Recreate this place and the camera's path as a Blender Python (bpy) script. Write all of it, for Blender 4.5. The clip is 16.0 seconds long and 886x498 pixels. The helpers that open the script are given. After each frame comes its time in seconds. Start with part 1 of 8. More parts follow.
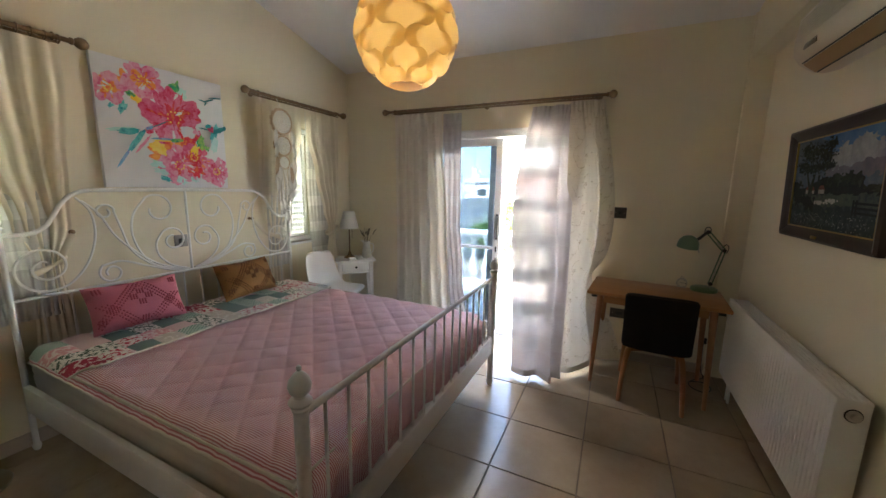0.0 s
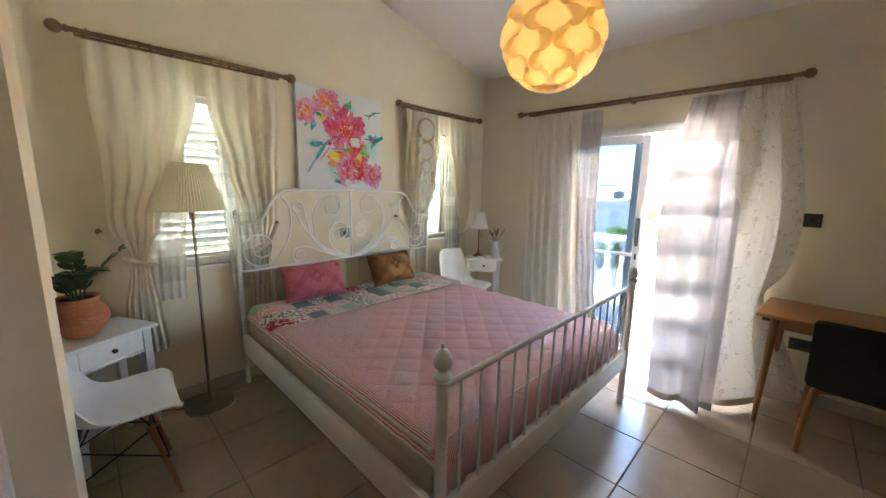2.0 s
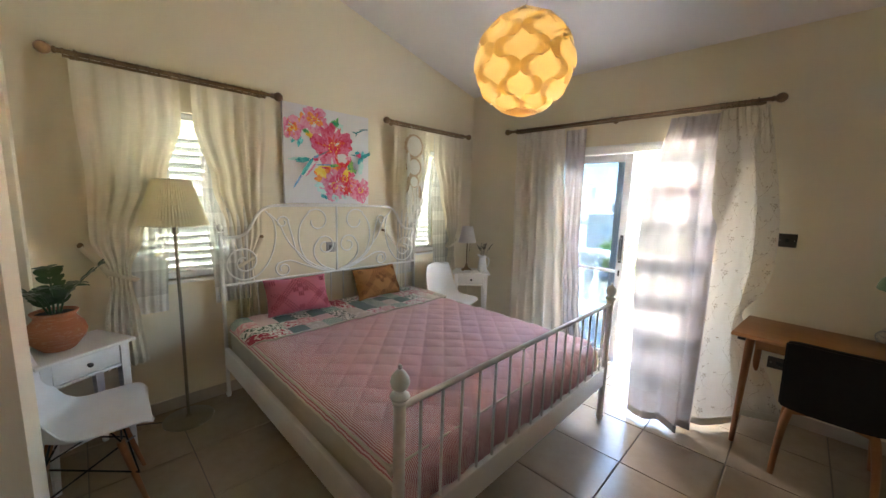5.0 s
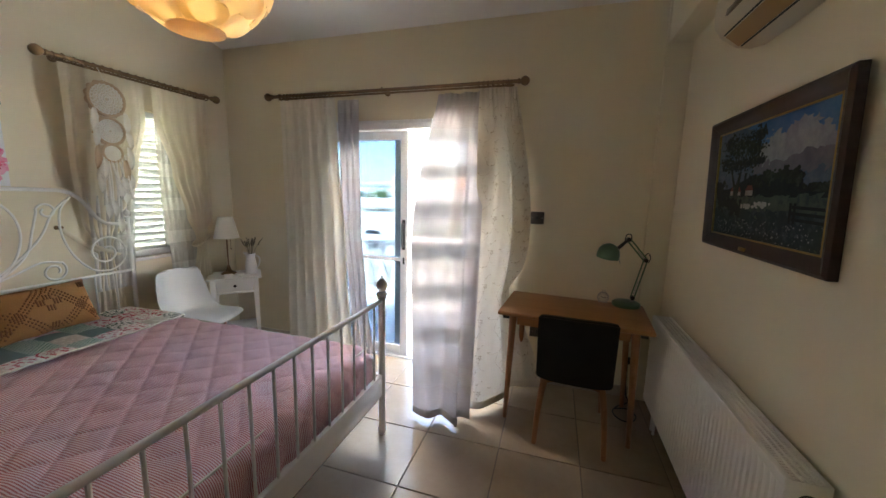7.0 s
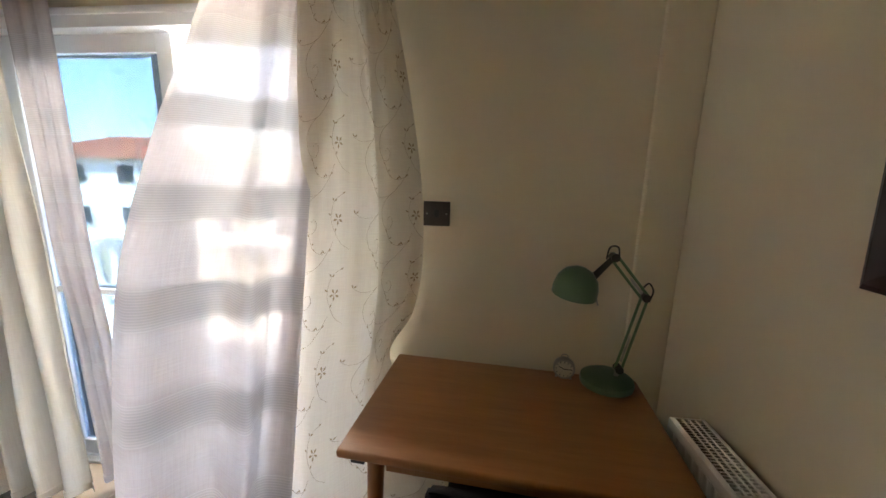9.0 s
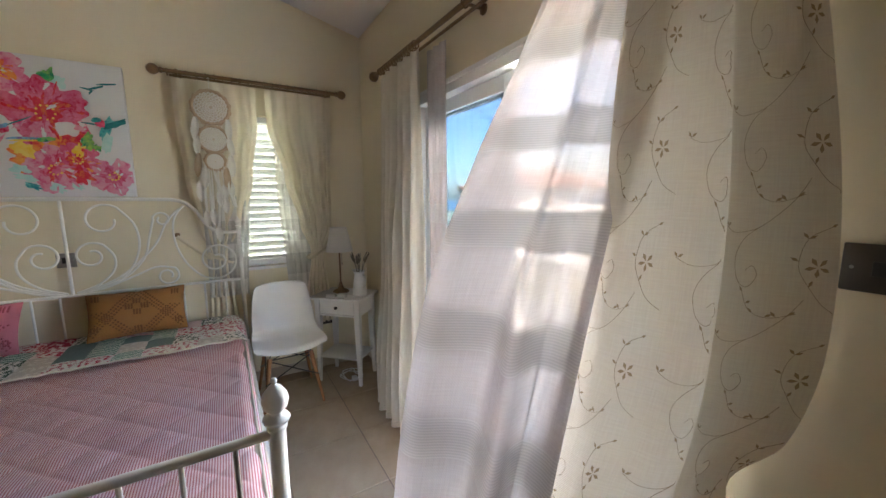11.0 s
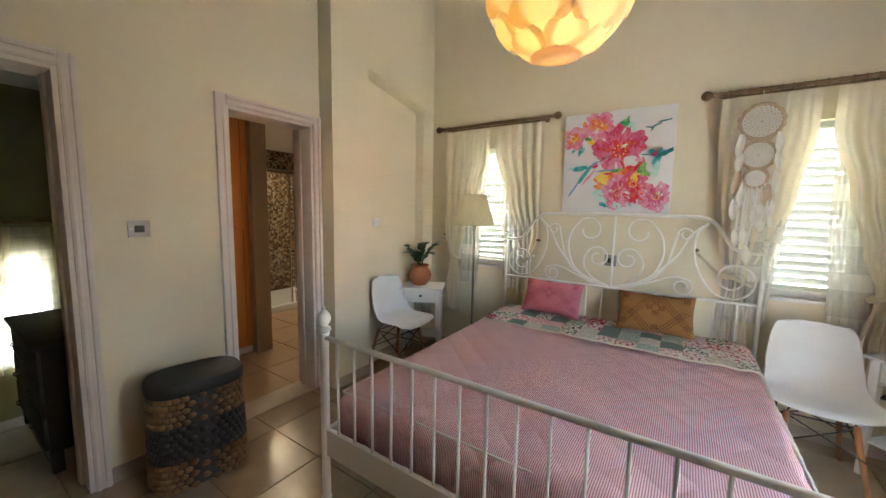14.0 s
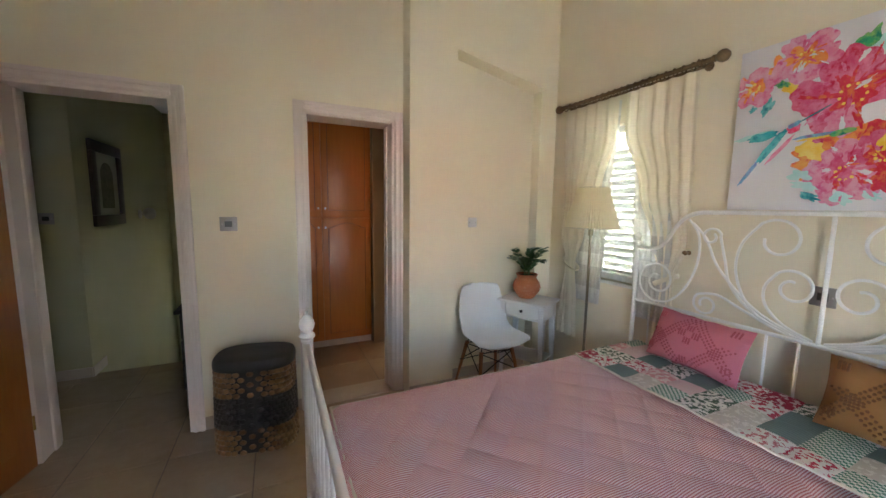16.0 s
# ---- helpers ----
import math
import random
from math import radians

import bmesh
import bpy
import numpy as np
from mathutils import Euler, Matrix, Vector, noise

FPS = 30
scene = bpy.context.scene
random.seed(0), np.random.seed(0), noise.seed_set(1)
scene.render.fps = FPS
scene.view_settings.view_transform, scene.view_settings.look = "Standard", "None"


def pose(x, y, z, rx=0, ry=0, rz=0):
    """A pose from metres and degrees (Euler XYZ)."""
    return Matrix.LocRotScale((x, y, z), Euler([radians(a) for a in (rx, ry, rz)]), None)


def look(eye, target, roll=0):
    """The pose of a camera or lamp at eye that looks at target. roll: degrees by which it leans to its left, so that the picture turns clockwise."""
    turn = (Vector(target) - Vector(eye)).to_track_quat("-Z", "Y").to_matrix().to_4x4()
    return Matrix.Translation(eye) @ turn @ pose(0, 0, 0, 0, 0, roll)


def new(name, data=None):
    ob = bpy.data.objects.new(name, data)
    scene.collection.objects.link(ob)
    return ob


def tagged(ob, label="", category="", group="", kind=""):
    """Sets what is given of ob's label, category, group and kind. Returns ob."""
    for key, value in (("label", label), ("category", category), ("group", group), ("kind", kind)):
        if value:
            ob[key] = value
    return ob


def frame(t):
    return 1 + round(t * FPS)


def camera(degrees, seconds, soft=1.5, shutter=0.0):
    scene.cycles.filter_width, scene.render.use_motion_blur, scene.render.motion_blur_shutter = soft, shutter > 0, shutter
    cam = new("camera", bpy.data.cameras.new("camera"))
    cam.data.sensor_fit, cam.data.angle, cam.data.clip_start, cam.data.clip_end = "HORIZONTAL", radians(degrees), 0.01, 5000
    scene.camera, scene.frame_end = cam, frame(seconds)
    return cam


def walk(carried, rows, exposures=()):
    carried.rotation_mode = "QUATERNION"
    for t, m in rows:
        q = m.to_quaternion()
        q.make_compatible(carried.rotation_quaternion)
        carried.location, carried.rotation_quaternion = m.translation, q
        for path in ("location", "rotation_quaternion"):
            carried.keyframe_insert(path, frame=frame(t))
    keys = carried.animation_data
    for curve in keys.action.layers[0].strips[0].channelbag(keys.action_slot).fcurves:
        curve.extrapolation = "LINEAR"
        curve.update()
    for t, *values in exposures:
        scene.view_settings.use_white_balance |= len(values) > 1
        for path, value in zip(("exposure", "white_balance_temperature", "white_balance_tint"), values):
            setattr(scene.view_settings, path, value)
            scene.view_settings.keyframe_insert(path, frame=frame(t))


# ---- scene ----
cam = camera(101.8, 16.0)
PATH = [
    (0, (2.896, -3.489, 1.5), (2.059, -1.704, 1.166), 1.1),
    (0.5, (2.887, -3.55, 1.5), (1.867, -1.862, 1.168), 1.3),
    (1, (2.876, -3.579, 1.5), (1.68, -2.012, 1.161), 1.1),
    (1.5, (2.873, -3.581, 1.493), (1.558, -2.113, 1.155), 1.1),
    (2, (2.895, -3.582, 1.493), (1.507, -2.181, 1.157), 1.1),
    (2.5, (2.919, -3.593, 1.44), (1.508, -2.223, 1.08), 1.4),
    (3, (2.95, -3.625, 1.471), (1.552, -2.27, 1.014), 1.4),
    (5.5, (3.012, -3.409, 1.542), (1.652, -1.958, 1.333), 1.0),
    (6, (3.016, -3.27, 1.498), (1.877, -1.641, 1.282), 1.4),
    (6.5, (3.023, -3.08, 1.498), (2.135, -1.307, 1.24), 1.5),
    (7, (3.074, -2.829, 1.488), (2.495, -0.94, 1.18), 1.4),
    (7.5, (3.175, -2.447, 1.458), (2.83, -0.509, 1.108), 1.4),
    (8, (3.185, -2.059, 1.447), (3.004, -0.103, 1.07), 1.5),
    (8.2, (3.185, -1.898, 1.465), (3.051, 0.061, 1.084), 1.3),
    (10.5, (2.955, -1.019, 1.399), (1.758, 0.564, 1.152), 1.0),
    (11, (3.093, -1.053, 1.454), (1.396, -0.033, 1.171), -0.2),
    (11.5, (3.161, -1.118, 1.462), (1.241, -0.616, 1.211), 0.2),
    (12, (3.234, -1.177, 1.466), (1.248, -1.155, 1.235), 0.5),
    (12.5, (3.318, -1.221, 1.499), (1.369, -1.603, 1.263), 0.7),
    (13, (3.333, -1.233, 1.482), (1.475, -1.937, 1.252), 0.9),
    (13.5, (3.297, -1.325, 1.481), (1.54, -2.253, 1.251), 1.3),
    (14, (3.2, -1.436, 1.466), (1.547, -2.541, 1.247), 1.1),
    (14.5, (2.986, -1.411, 1.454), (1.494, -2.725, 1.234), 0.9),
    (15, (2.742, -1.371, 1.433), (1.451, -2.882, 1.211), 1.1),
    (15.5, (2.481, -1.363, 1.435), (1.361, -3.004, 1.206), 1.1),
    (16, (2.247, -1.199, 1.455), (1.408, -3.0, 1.226), 0.8),
]
EXPOSURES = [(0, 5.05, 6700, 10), (0.5, 5.35, 6600, 10), (1, 5.45, 6550, 10), (3, 5.5, 6600, 10), (5.5, 5.4, 6650, 10), (6, 5.4, 6650, 10), (6.5, 5.3, 6650, 10), (7, 5.05, 6600, 10), (7.5, 5.2, 6600, 10), (8, 5.4, 6750, 10), (10.5, 4.8, 6700, 10), (12, 4.8, 6650, 10), (12.5, 5.0, 6850, 10), (13, 5.4, 7000, 10), (14, 5.5, 6800, 10), (16, 5.5, 6400, 12)]
walk(cam, [(t, look(eye, target, roll)) for t, eye, target, roll in PATH], EXPOSURES)

# ---- world, sun, large lights ----
world = bpy.data.worlds.new("sky")
scene.world = world
world.use_nodes = True
wn = world.node_tree
sky = wn.nodes.new("ShaderNodeTexSky")
sky.sky_type, sky.sun_disc = "NISHITA", False
SUN_EL, SUN_AZ = 64.0, 212.0
sky.sun_elevation, sky.sun_rotation = radians(SUN_EL), radians(SUN_AZ)
sky.air_density, sky.dust_density = 1.0, 1.2
wn.nodes["Background"].inputs[1].default_value = 0.13
wn.links.new(sky.outputs[0], wn.nodes["Background"].inputs[0])

sun_data = bpy.data.lights.new("sun", "SUN")
sun_data.energy, sun_data.angle, sun_data.color = 5.0, radians(0.5), (1.0, 0.95, 0.88)
sun = new("sun", sun_data)
sd = Vector((math.sin(radians(SUN_AZ)) * math.cos(radians(SUN_EL)), math.cos(radians(SUN_AZ)) * math.cos(radians(SUN_EL)), math.sin(radians(SUN_EL))))
sun.matrix_basis = look(sd * 50, (0, 0, 0))

# area lamps added to the sky's light falling on the two shuttered west windows
for yc in (-3.0, -0.8):
    ad = bpy.data.lights.new("west_sky_fill", "AREA")
    ad.shape, ad.size, ad.size_y, ad.energy, ad.color = "RECTANGLE", 0.75, 1.25, 1.9, (0.98, 0.98, 1.0)
    new("west_sky_fill", ad).matrix_basis = look((-0.42, yc, 1.5), (1.0, yc, 1.5))

# unseen lamp added to the sky's light entering under the terrace door's head
ad = bpy.data.lights.new("terrace_sky_fill", "AREA")
ad.shape, ad.size, ad.size_y, ad.energy, ad.color = "RECTANGLE", 1.4, 0.8, 5.6, (1.0, 0.96, 0.90)
new("terrace_sky_fill", ad).matrix_basis = look((0.8, 0.8, 2.5), (3.5, -1.3, 0.9))

# ---- mesh helpers ----


def part(name, bm, material, parent=None, label="", smooth=True, kind=""):
    me = bpy.data.meshes.new(name)
    bm.normal_update()
    bm.to_mesh(me)
    bm.free()
    for mt in material if isinstance(material, (list, tuple)) else [material]:
        me.materials.append(mt)
    if smooth:
        me.polygons.foreach_set("use_smooth", [True] * len(me.polygons))
        me.set_sharp_from_angle(angle=radians(40))
    ob = new(name, me)
    ob.parent = parent
    return tagged(ob, label, kind=kind)


def thing(name, label, category, m=None, group="", kind=""):
    ob = new(name)
    ob.empty_display_size = 0.1
    if m is not None:
        ob.matrix_basis = m
    return tagged(ob, label, category, group, kind)


def solid(name, bm, material, label, category, m=None, group="", kind="", smooth=True):
    ob = part(name, bm, material, None, smooth=smooth)
    if m is not None:
        ob.matrix_basis = m
    return tagged(ob, label, category, group, kind)


def box(bm, x0, x1, y0, y1, z0, z1, bev=0.0, seg=2, m=None):
    vs = [bm.verts.new((x, y, z)) for x in (x0, x1) for y in (y0, y1) for z in (z0, z1)]
    fs = [bm.faces.new([vs[i] for i in q]) for q in ((0, 1, 3, 2), (4, 6, 7, 5), (0, 4, 5, 1), (2, 3, 7, 6), (0, 2, 6, 4), (1, 5, 7, 3))]
    if m is not None:
        bmesh.ops.transform(bm, matrix=m, verts=vs)
    if bev:
        bmesh.ops.bevel(bm, geom=list({e for f in fs for e in f.edges}), offset=bev, segments=seg, profile=0.5, affect="EDGES")
    return bm


def rings(bm, loops, closed=False, caps=True, mi=0):
    rows = [[bm.verts.new(p) for p in l] for l in loops]
    n = len(rows[0])
    for a, b in zip(rows, rows[1:] + ([rows[0]] if closed else [])):
        for i in range(n):
            bm.faces.new((a[i], a[(i + 1) % n], b[(i + 1) % n], b[i])).material_index = mi
    if caps and not closed:
        bm.faces.new(rows[0][::-1]).material_index = mi
        bm.faces.new(rows[-1]).material_index = mi
    return bm


def rod(bm, p, q, r0, r1=None, n=12):
    p, q = Vector(p), Vector(q)
    r1 = r0 if r1 is None else r1
    rot = (q - p).to_track_quat("Z", "Y").to_matrix()
    loops = [[c + rot @ Vector((math.cos(a) * r, math.sin(a) * r, 0)) for a in [2 * math.pi * i / n for i in range(n)]] for c, r in ((p, r0), (q, r1))]
    return rings(bm, loops)


def lathe(bm, prof, n=24, m=None, caps=True):
    m = m or Matrix()
    loops = [[m @ Vector((max(r, 1e-4) * math.cos(2 * math.pi * i / n), max(r, 1e-4) * math.sin(2 * math.pi * i / n), z)) for i in range(n)] for r, z in prof]
    return rings(bm, loops, caps=caps)


def ball(bm, c, r, n=16, k=10, sz=1.0):
    return lathe(bm, [(r * math.sin(math.pi * i / k), -r * sz * math.cos(math.pi * i / k)) for i in range(k + 1)], n, Matrix.Translation(c))


def tube(bm, pts, r, n=8, closed=False, flat=1.0):
    pts = [Vector(p) for p in pts]
    loops, up = [], None
    for i, p in enumerate(pts):
        a = pts[(i - 1) % len(pts)] if (closed or i) else p
        b = pts[(i + 1) % len(pts)] if (closed or i < len(pts) - 1) else p
        d = (b - a).normalized()
        if up is None:
            up = d.orthogonal().normalized()
        up = (up - d * up.dot(d)).normalized()
        s = d.cross(up)
        rr = r(i / (len(pts) - 1)) if callable(r) else r
        loops.append([p + (up * math.cos(2 * math.pi * j / n) + s * math.sin(2 * math.pi * j / n) * flat) * rr for j in range(n)])
    return rings(bm, loops, closed)


def smoothed(pts, k=6):
    pts = [Vector(p) for p in pts]
    out = []
    for i in range(len(pts) - 1):
        a, b, c, d = pts[max(i - 1, 0)], pts[i], pts[i + 1], pts[min(i + 2, len(pts) - 1)]
        for j in range(k):
            t = j / k
            out.append(0.5 * (2 * b + (c - a) * t + (2 * a - 5 * b + 4 * c - d) * t * t + (3 * b - a - 3 * c + d) * t ** 3))
    return out + [pts[-1]]


def sheet(bm, f, nu, nv, uv=(1, 1)):
    """A surface f(u, v) with a UV map in metres."""
    lay = bm.loops.layers.uv.verify()
    vs = [[bm.verts.new(f(i / nu, j / nv)) for j in range(nv + 1)] for i in range(nu + 1)]
    for i in range(nu):
        for j in range(nv):
            fa = bm.faces.new((vs[i][j], vs[i + 1][j], vs[i + 1][j + 1], vs[i][j + 1]))
            for lp, (a, b) in zip(fa.loops, ((i, j), (i + 1, j), (i + 1, j + 1), (i, j + 1))):
                lp[lay].uv = (a / nu * uv[0], b / nv * uv[1])
    return bm


def thicken(bm, d):
    bm.normal_update()
    bmesh.ops.solidify(bm, geom=bm.faces[:], thickness=d)
    return bm


def slab(us, ws, solid_at, place, bm=None):
    """Cells of a wall: us and ws are cut lines, solid_at says which cells stand, place(u, w, side) gives a corner."""
    bm = bm or bmesh.new()
    cache = {}

    def v(i, j, s):
        if (i, j, s) not in cache:
            cache[i, j, s] = bm.verts.new(place(us[i], ws[j], s))
        return cache[i, j, s]
    on = {(i, j) for i in range(len(us) - 1) for j in range(len(ws) - 1) if solid_at((us[i] + us[i + 1]) / 2, (ws[j] + ws[j + 1]) / 2)}
    for i, j in on:
        for s in (0, 1):
            q = [v(i, j, s), v(i + 1, j, s), v(i + 1, j + 1, s), v(i, j + 1, s)]
            bm.faces.new(q if s else q[::-1])
        for (di, dj), (a, b) in (((-1, 0), ((0, 0), (0, 1))), ((1, 0), ((1, 1), (1, 0))), ((0, -1), ((1, 0), (0, 0))), ((0, 1), ((0, 1), (1, 1)))):
            if (i + di, j + dj) not in on:
                bm.faces.new((v(i + a[0], j + a[1], 0), v(i + b[0], j + b[1], 0), v(i + b[0], j + b[1], 1), v(i + a[0], j + a[1], 1)))
    bmesh.ops.recalc_face_normals(bm, faces=bm.faces[:])
    return bm


def wall(axis, face, back, u0, u1, z0, z1, holes=()):
    """A wall with openings (u0, u1, z0, z1) through it. axis: the direction that it faces along."""
    us = sorted({u0, u1, *[h[0] for h in holes], *[h[1] for h in holes]})
    ws = sorted({z0, z1, *[h[2] for h in holes], *[h[3] for h in holes]})
    inside = lambda u, w: not any(h[0] < u < h[1] and h[2] < w < h[3] for h in holes)
    place = (lambda u, w, s: (back if s else face, u, w)) if axis == "x" else (lambda u, w, s: (u, back if s else face, w))
    return slab(us, ws, inside, place)


# ---- materials ----


class Nodes:
    def __init__(self, name):
        self.m = bpy.data.materials.new(name)
        self.m.use_nodes = True
        self.t = self.m.node_tree
        self.b = self.t.nodes["Principled BSDF"]
        self.out = self.t.nodes["Material Output"]

    def n(self, kind, **inputs):
        node = self.t.nodes.new("ShaderNode" + kind)
        for k, val in inputs.items():
            self.put(node.inputs[k.replace("_", " ")], val)
        return node

    def put(self, socket, val):
        if hasattr(val, "is_output"):
            self.t.links.new(val, socket)
        elif isinstance(val, tuple) and len(val) == 3 and socket.type == "RGBA":
            socket.default_value = (*val, 1)
        else:
            socket.default_value = val

    def coords(self, which="Object"):
        return self.n("TexCoord").outputs[which]

    def noise(self, scale, detail=3.0, vec=None, rough=0.55):
        return self.n("TexNoise", Scale=scale, Detail=detail, Roughness=rough, Vector=vec if vec is not None else self.coords()).outputs["Fac"]

    def math(self, op, a, b=0.0):
        node = self.n("Math")
        node.operation = op
        self.put(node.inputs[0], a)
        self.put(node.inputs[1], b)
        return node.outputs[0]

    def mix(self, fac, a, b):
        node = self.n("Mix")
        node.data_type = "RGBA"
        self.put(node.inputs["Factor"], fac)
        self.put(node.inputs[6], a)
        self.put(node.inputs[7], b)
        return node.outputs[2]

    def step(self, val, lo, hi):
        node = self.n("MapRange", Value=val, From_Min=lo, From_Max=hi)
        return node.outputs[0]

    def bump(self, height, strength=0.3, dist=0.01):
        self.t.links.new(self.n("Bump", Height=height, Strength=strength, Distance=dist).outputs[0], self.b.inputs["Normal"])

    def set(self, **kw):
        for k, val in kw.items():
            self.put(self.b.inputs[k.replace("_", " ")], val)
        return self


def surf(name, a, b=None, rough=0.5, scale=3.0, fine=60.0, bump=0.15, dist=0.004, metal=0.0, rvar=0.1, spec=0.5):
    """A plain surface: two shades mixed by a broad and a fine noise, uneven gloss and fine relief."""
    s = Nodes(name)
    b = b or tuple(c * 0.88 for c in a)
    broad, small = s.noise(scale, 4), s.noise(fine, 3)
    f = s.math("ADD", s.math("MULTIPLY", s.step(broad, 0.3, 0.7), 0.7), s.math("MULTIPLY", s.step(small, 0.35, 0.65), 0.3))
    s.set(Base_Color=s.mix(f, a, b), Metallic=metal, Roughness=s.math("ADD", rough - rvar / 2, s.math("MULTIPLY", broad, rvar)))
    s.put(s.b.inputs["Specular IOR Level"], spec)
    if bump:
        s.bump(small, bump, dist)
    return s.m


def wood(name, a, b, rough=0.4, along="x", scale=1.0):
    s = Nodes(name)
    mp = s.n("Mapping", Vector=s.coords())
    mp.inputs["Scale"].default_value = {"x": (2 * scale, 22 * scale, 22 * scale), "y": (22 * scale, 2 * scale, 22 * scale), "z": (22 * scale, 22 * scale, 2 * scale)}[along]
    g = s.noise(1.6, 6, mp.outputs[0], 0.65)
    g2 = s.noise(7.0, 4, mp.outputs[0])
    f = s.math("ADD", s.math("MULTIPLY", s.step(g, 0.3, 0.7), 0.7), s.math("MULTIPLY", g2, 0.3))
    s.set(Base_Color=s.mix(f, a, b), Roughness=s.math("ADD", rough, s.math("MULTIPLY", g2, 0.15)))
    s.bump(g2, 0.12, 0.002)
    return s.m


def cloth(name, a, b, trans=0.25, open_=0.0, weave=900.0, rough=0.9, tint=None, band=None):
    """Woven fabric: fine crossed threads, some light passing through, and gaps between the threads in sheers."""
    s = Nodes(name)
    uvc = s.coords("UV")
    sep = s.n("SeparateXYZ", Vector=uvc)
    wx = s.math("SINE", s.math("MULTIPLY", sep.outputs[0], weave))
    wy = s.math("SINE", s.math("MULTIPLY", sep.outputs[1], weave))
    slub = s.n("Mapping", Vector=uvc)
    slub.inputs["Scale"].default_value = (12, 260, 1)
    slub2 = s.n("Mapping", Vector=uvc)
    slub2.inputs["Scale"].default_value = (260, 12, 1)
    th = s.math("ADD", s.noise(1.0, 3, slub.outputs[0]), s.noise(1.0, 3, slub2.outputs[0]))
    f = s.step(th, 0.75, 1.25)
    colour = s.mix(f, a, b)
    dense = s.math("LESS_THAN", s.math("FRACT", s.math("MULTIPLY", sep.outputs[1], 1 / 0.272)), 0.38)
    if band:
        ribs = s.step(s.math("SINE", s.math("MULTIPLY", sep.outputs[1], 900)), -0.5, 0.5)
        colour = s.mix(dense, colour, s.mix(ribs, tuple(c * 0.86 for c in band), band))
    s.set(Base_Color=colour, Roughness=rough)
    s.put(s.b.inputs["Specular IOR Level"], 0.1)
    s.bump(s.math("ADD", s.math("MULTIPLY", wx, wy), th), 0.15, 0.001)
    tr = s.n("BsdfTranslucent", Color=colour if tint is None else tint)
    mx = s.n("MixShader", Fac=s.math("MULTIPLY", s.math("SUBTRACT", 1.2, s.math("MULTIPLY", dense, 0.45)), trans) if band else trans)
    s.t.links.new(s.b.outputs[0], mx.inputs[1])
    s.t.links.new(tr.outputs[0], mx.inputs[2])
    last = mx
    if open_:
        o = s.math("MULTIPLY", s.math("SUBTRACT", open_ * 1.25, s.math("MULTIPLY", f, open_ * 0.6)), s.math("SUBTRACT", 1.0, s.math("MULTIPLY", dense, 0.8)))
        tp = s.n("BsdfTransparent")
        last = s.n("MixShader", Fac=o)
        s.t.links.new(mx.outputs[0], last.inputs[1])
        s.t.links.new(tp.outputs[0], last.inputs[2])
    s.t.links.new(last.outputs[0], s.out.inputs["Surface"])
    return s.m


def pane(name, tint, gloss=0.08):
    s = Nodes(name)
    tp = s.n("BsdfTransparent", Color=tint)
    gl = s.n("BsdfGlossy", Roughness=0.02)
    fr = s.n("Fresnel", IOR=1.45)
    mx = s.n("MixShader", Fac=s.math("MINIMUM", fr.outputs[0], 0.10))
    s.t.links.new(tp.outputs[0], mx.inputs[1])
    s.t.links.new(gl.outputs[0], mx.inputs[2])
    s.t.links.new(mx.outputs[0], s.out.inputs["Surface"])
    return s.m


def glow(name, colour, strength):
    s = Nodes(name)
    s.set(Base_Color=(0, 0, 0), Emission_Color=colour, Emission_Strength=strength)
    return s.m


def paint(name, a, b):
    """Emulsion paint on plaster with roller stipple, faint patches and scuffs."""
    s = Nodes(name)
    patch, big, fine = s.noise(1.1, 5), s.noise(0.35, 2), s.noise(140, 3)
    f = s.math("ADD", s.math("MULTIPLY", s.step(patch, 0.35, 0.7), 0.6), s.math("MULTIPLY", s.step(big, 0.4, 0.6), 0.4))
    s.set(Base_Color=s.mix(f, a, b), Roughness=s.math("ADD", 0.62, s.math("MULTIPLY", patch, 0.2)))
    s.put(s.b.inputs["Specular IOR Level"], 0.25)
    s.bump(s.math("ADD", fine, s.math("MULTIPLY", s.noise(18, 3), 0.8)), 0.1, 0.003)
    return s.m


WALL = paint("cream wall paint", (0.82, 0.75, 0.58), (0.78, 0.70, 0.53))
CEIL = paint("white ceiling paint", (0.84, 0.82, 0.80), (0.80, 0.78, 0.76))
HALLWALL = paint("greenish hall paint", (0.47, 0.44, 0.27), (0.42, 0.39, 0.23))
OUTWALL = surf("outside render", (0.82, 0.80, 0.74), (0.74, 0.71, 0.65), 0.85, 0.8, 40)


def tile_material(name, a, b, c, rough=0.16):
    s = Nodes(name)
    rnd = s.n("ObjectInfo").outputs["Random"]
    geo = s.n("NewGeometry").outputs["Position"]
    warp = s.noise(2.2, 6, geo, 0.62)
    vein = s.noise(9.0, 6, geo, 0.65)
    spots = s.noise(38.0, 3, geo)
    f = s.math("ADD", s.math("MULTIPLY", s.step(warp, 0.3, 0.7), 0.5), s.math("MULTIPLY", s.step(vein, 0.35, 0.7), 0.5))
    col = s.mix(f, a, b)
    col = s.mix(s.math("MULTIPLY", s.step(spots, 0.62, 0.75), 0.35), col, c)
    col = s.mix(s.math("MULTIPLY", rnd, 0.22), col, c)
    s.set(Base_Color=col, Roughness=s.math("ADD", rough, s.math("MULTIPLY", vein, 0.14)))
    s.bump(vein, 0.04, 0.002)
    return s.m


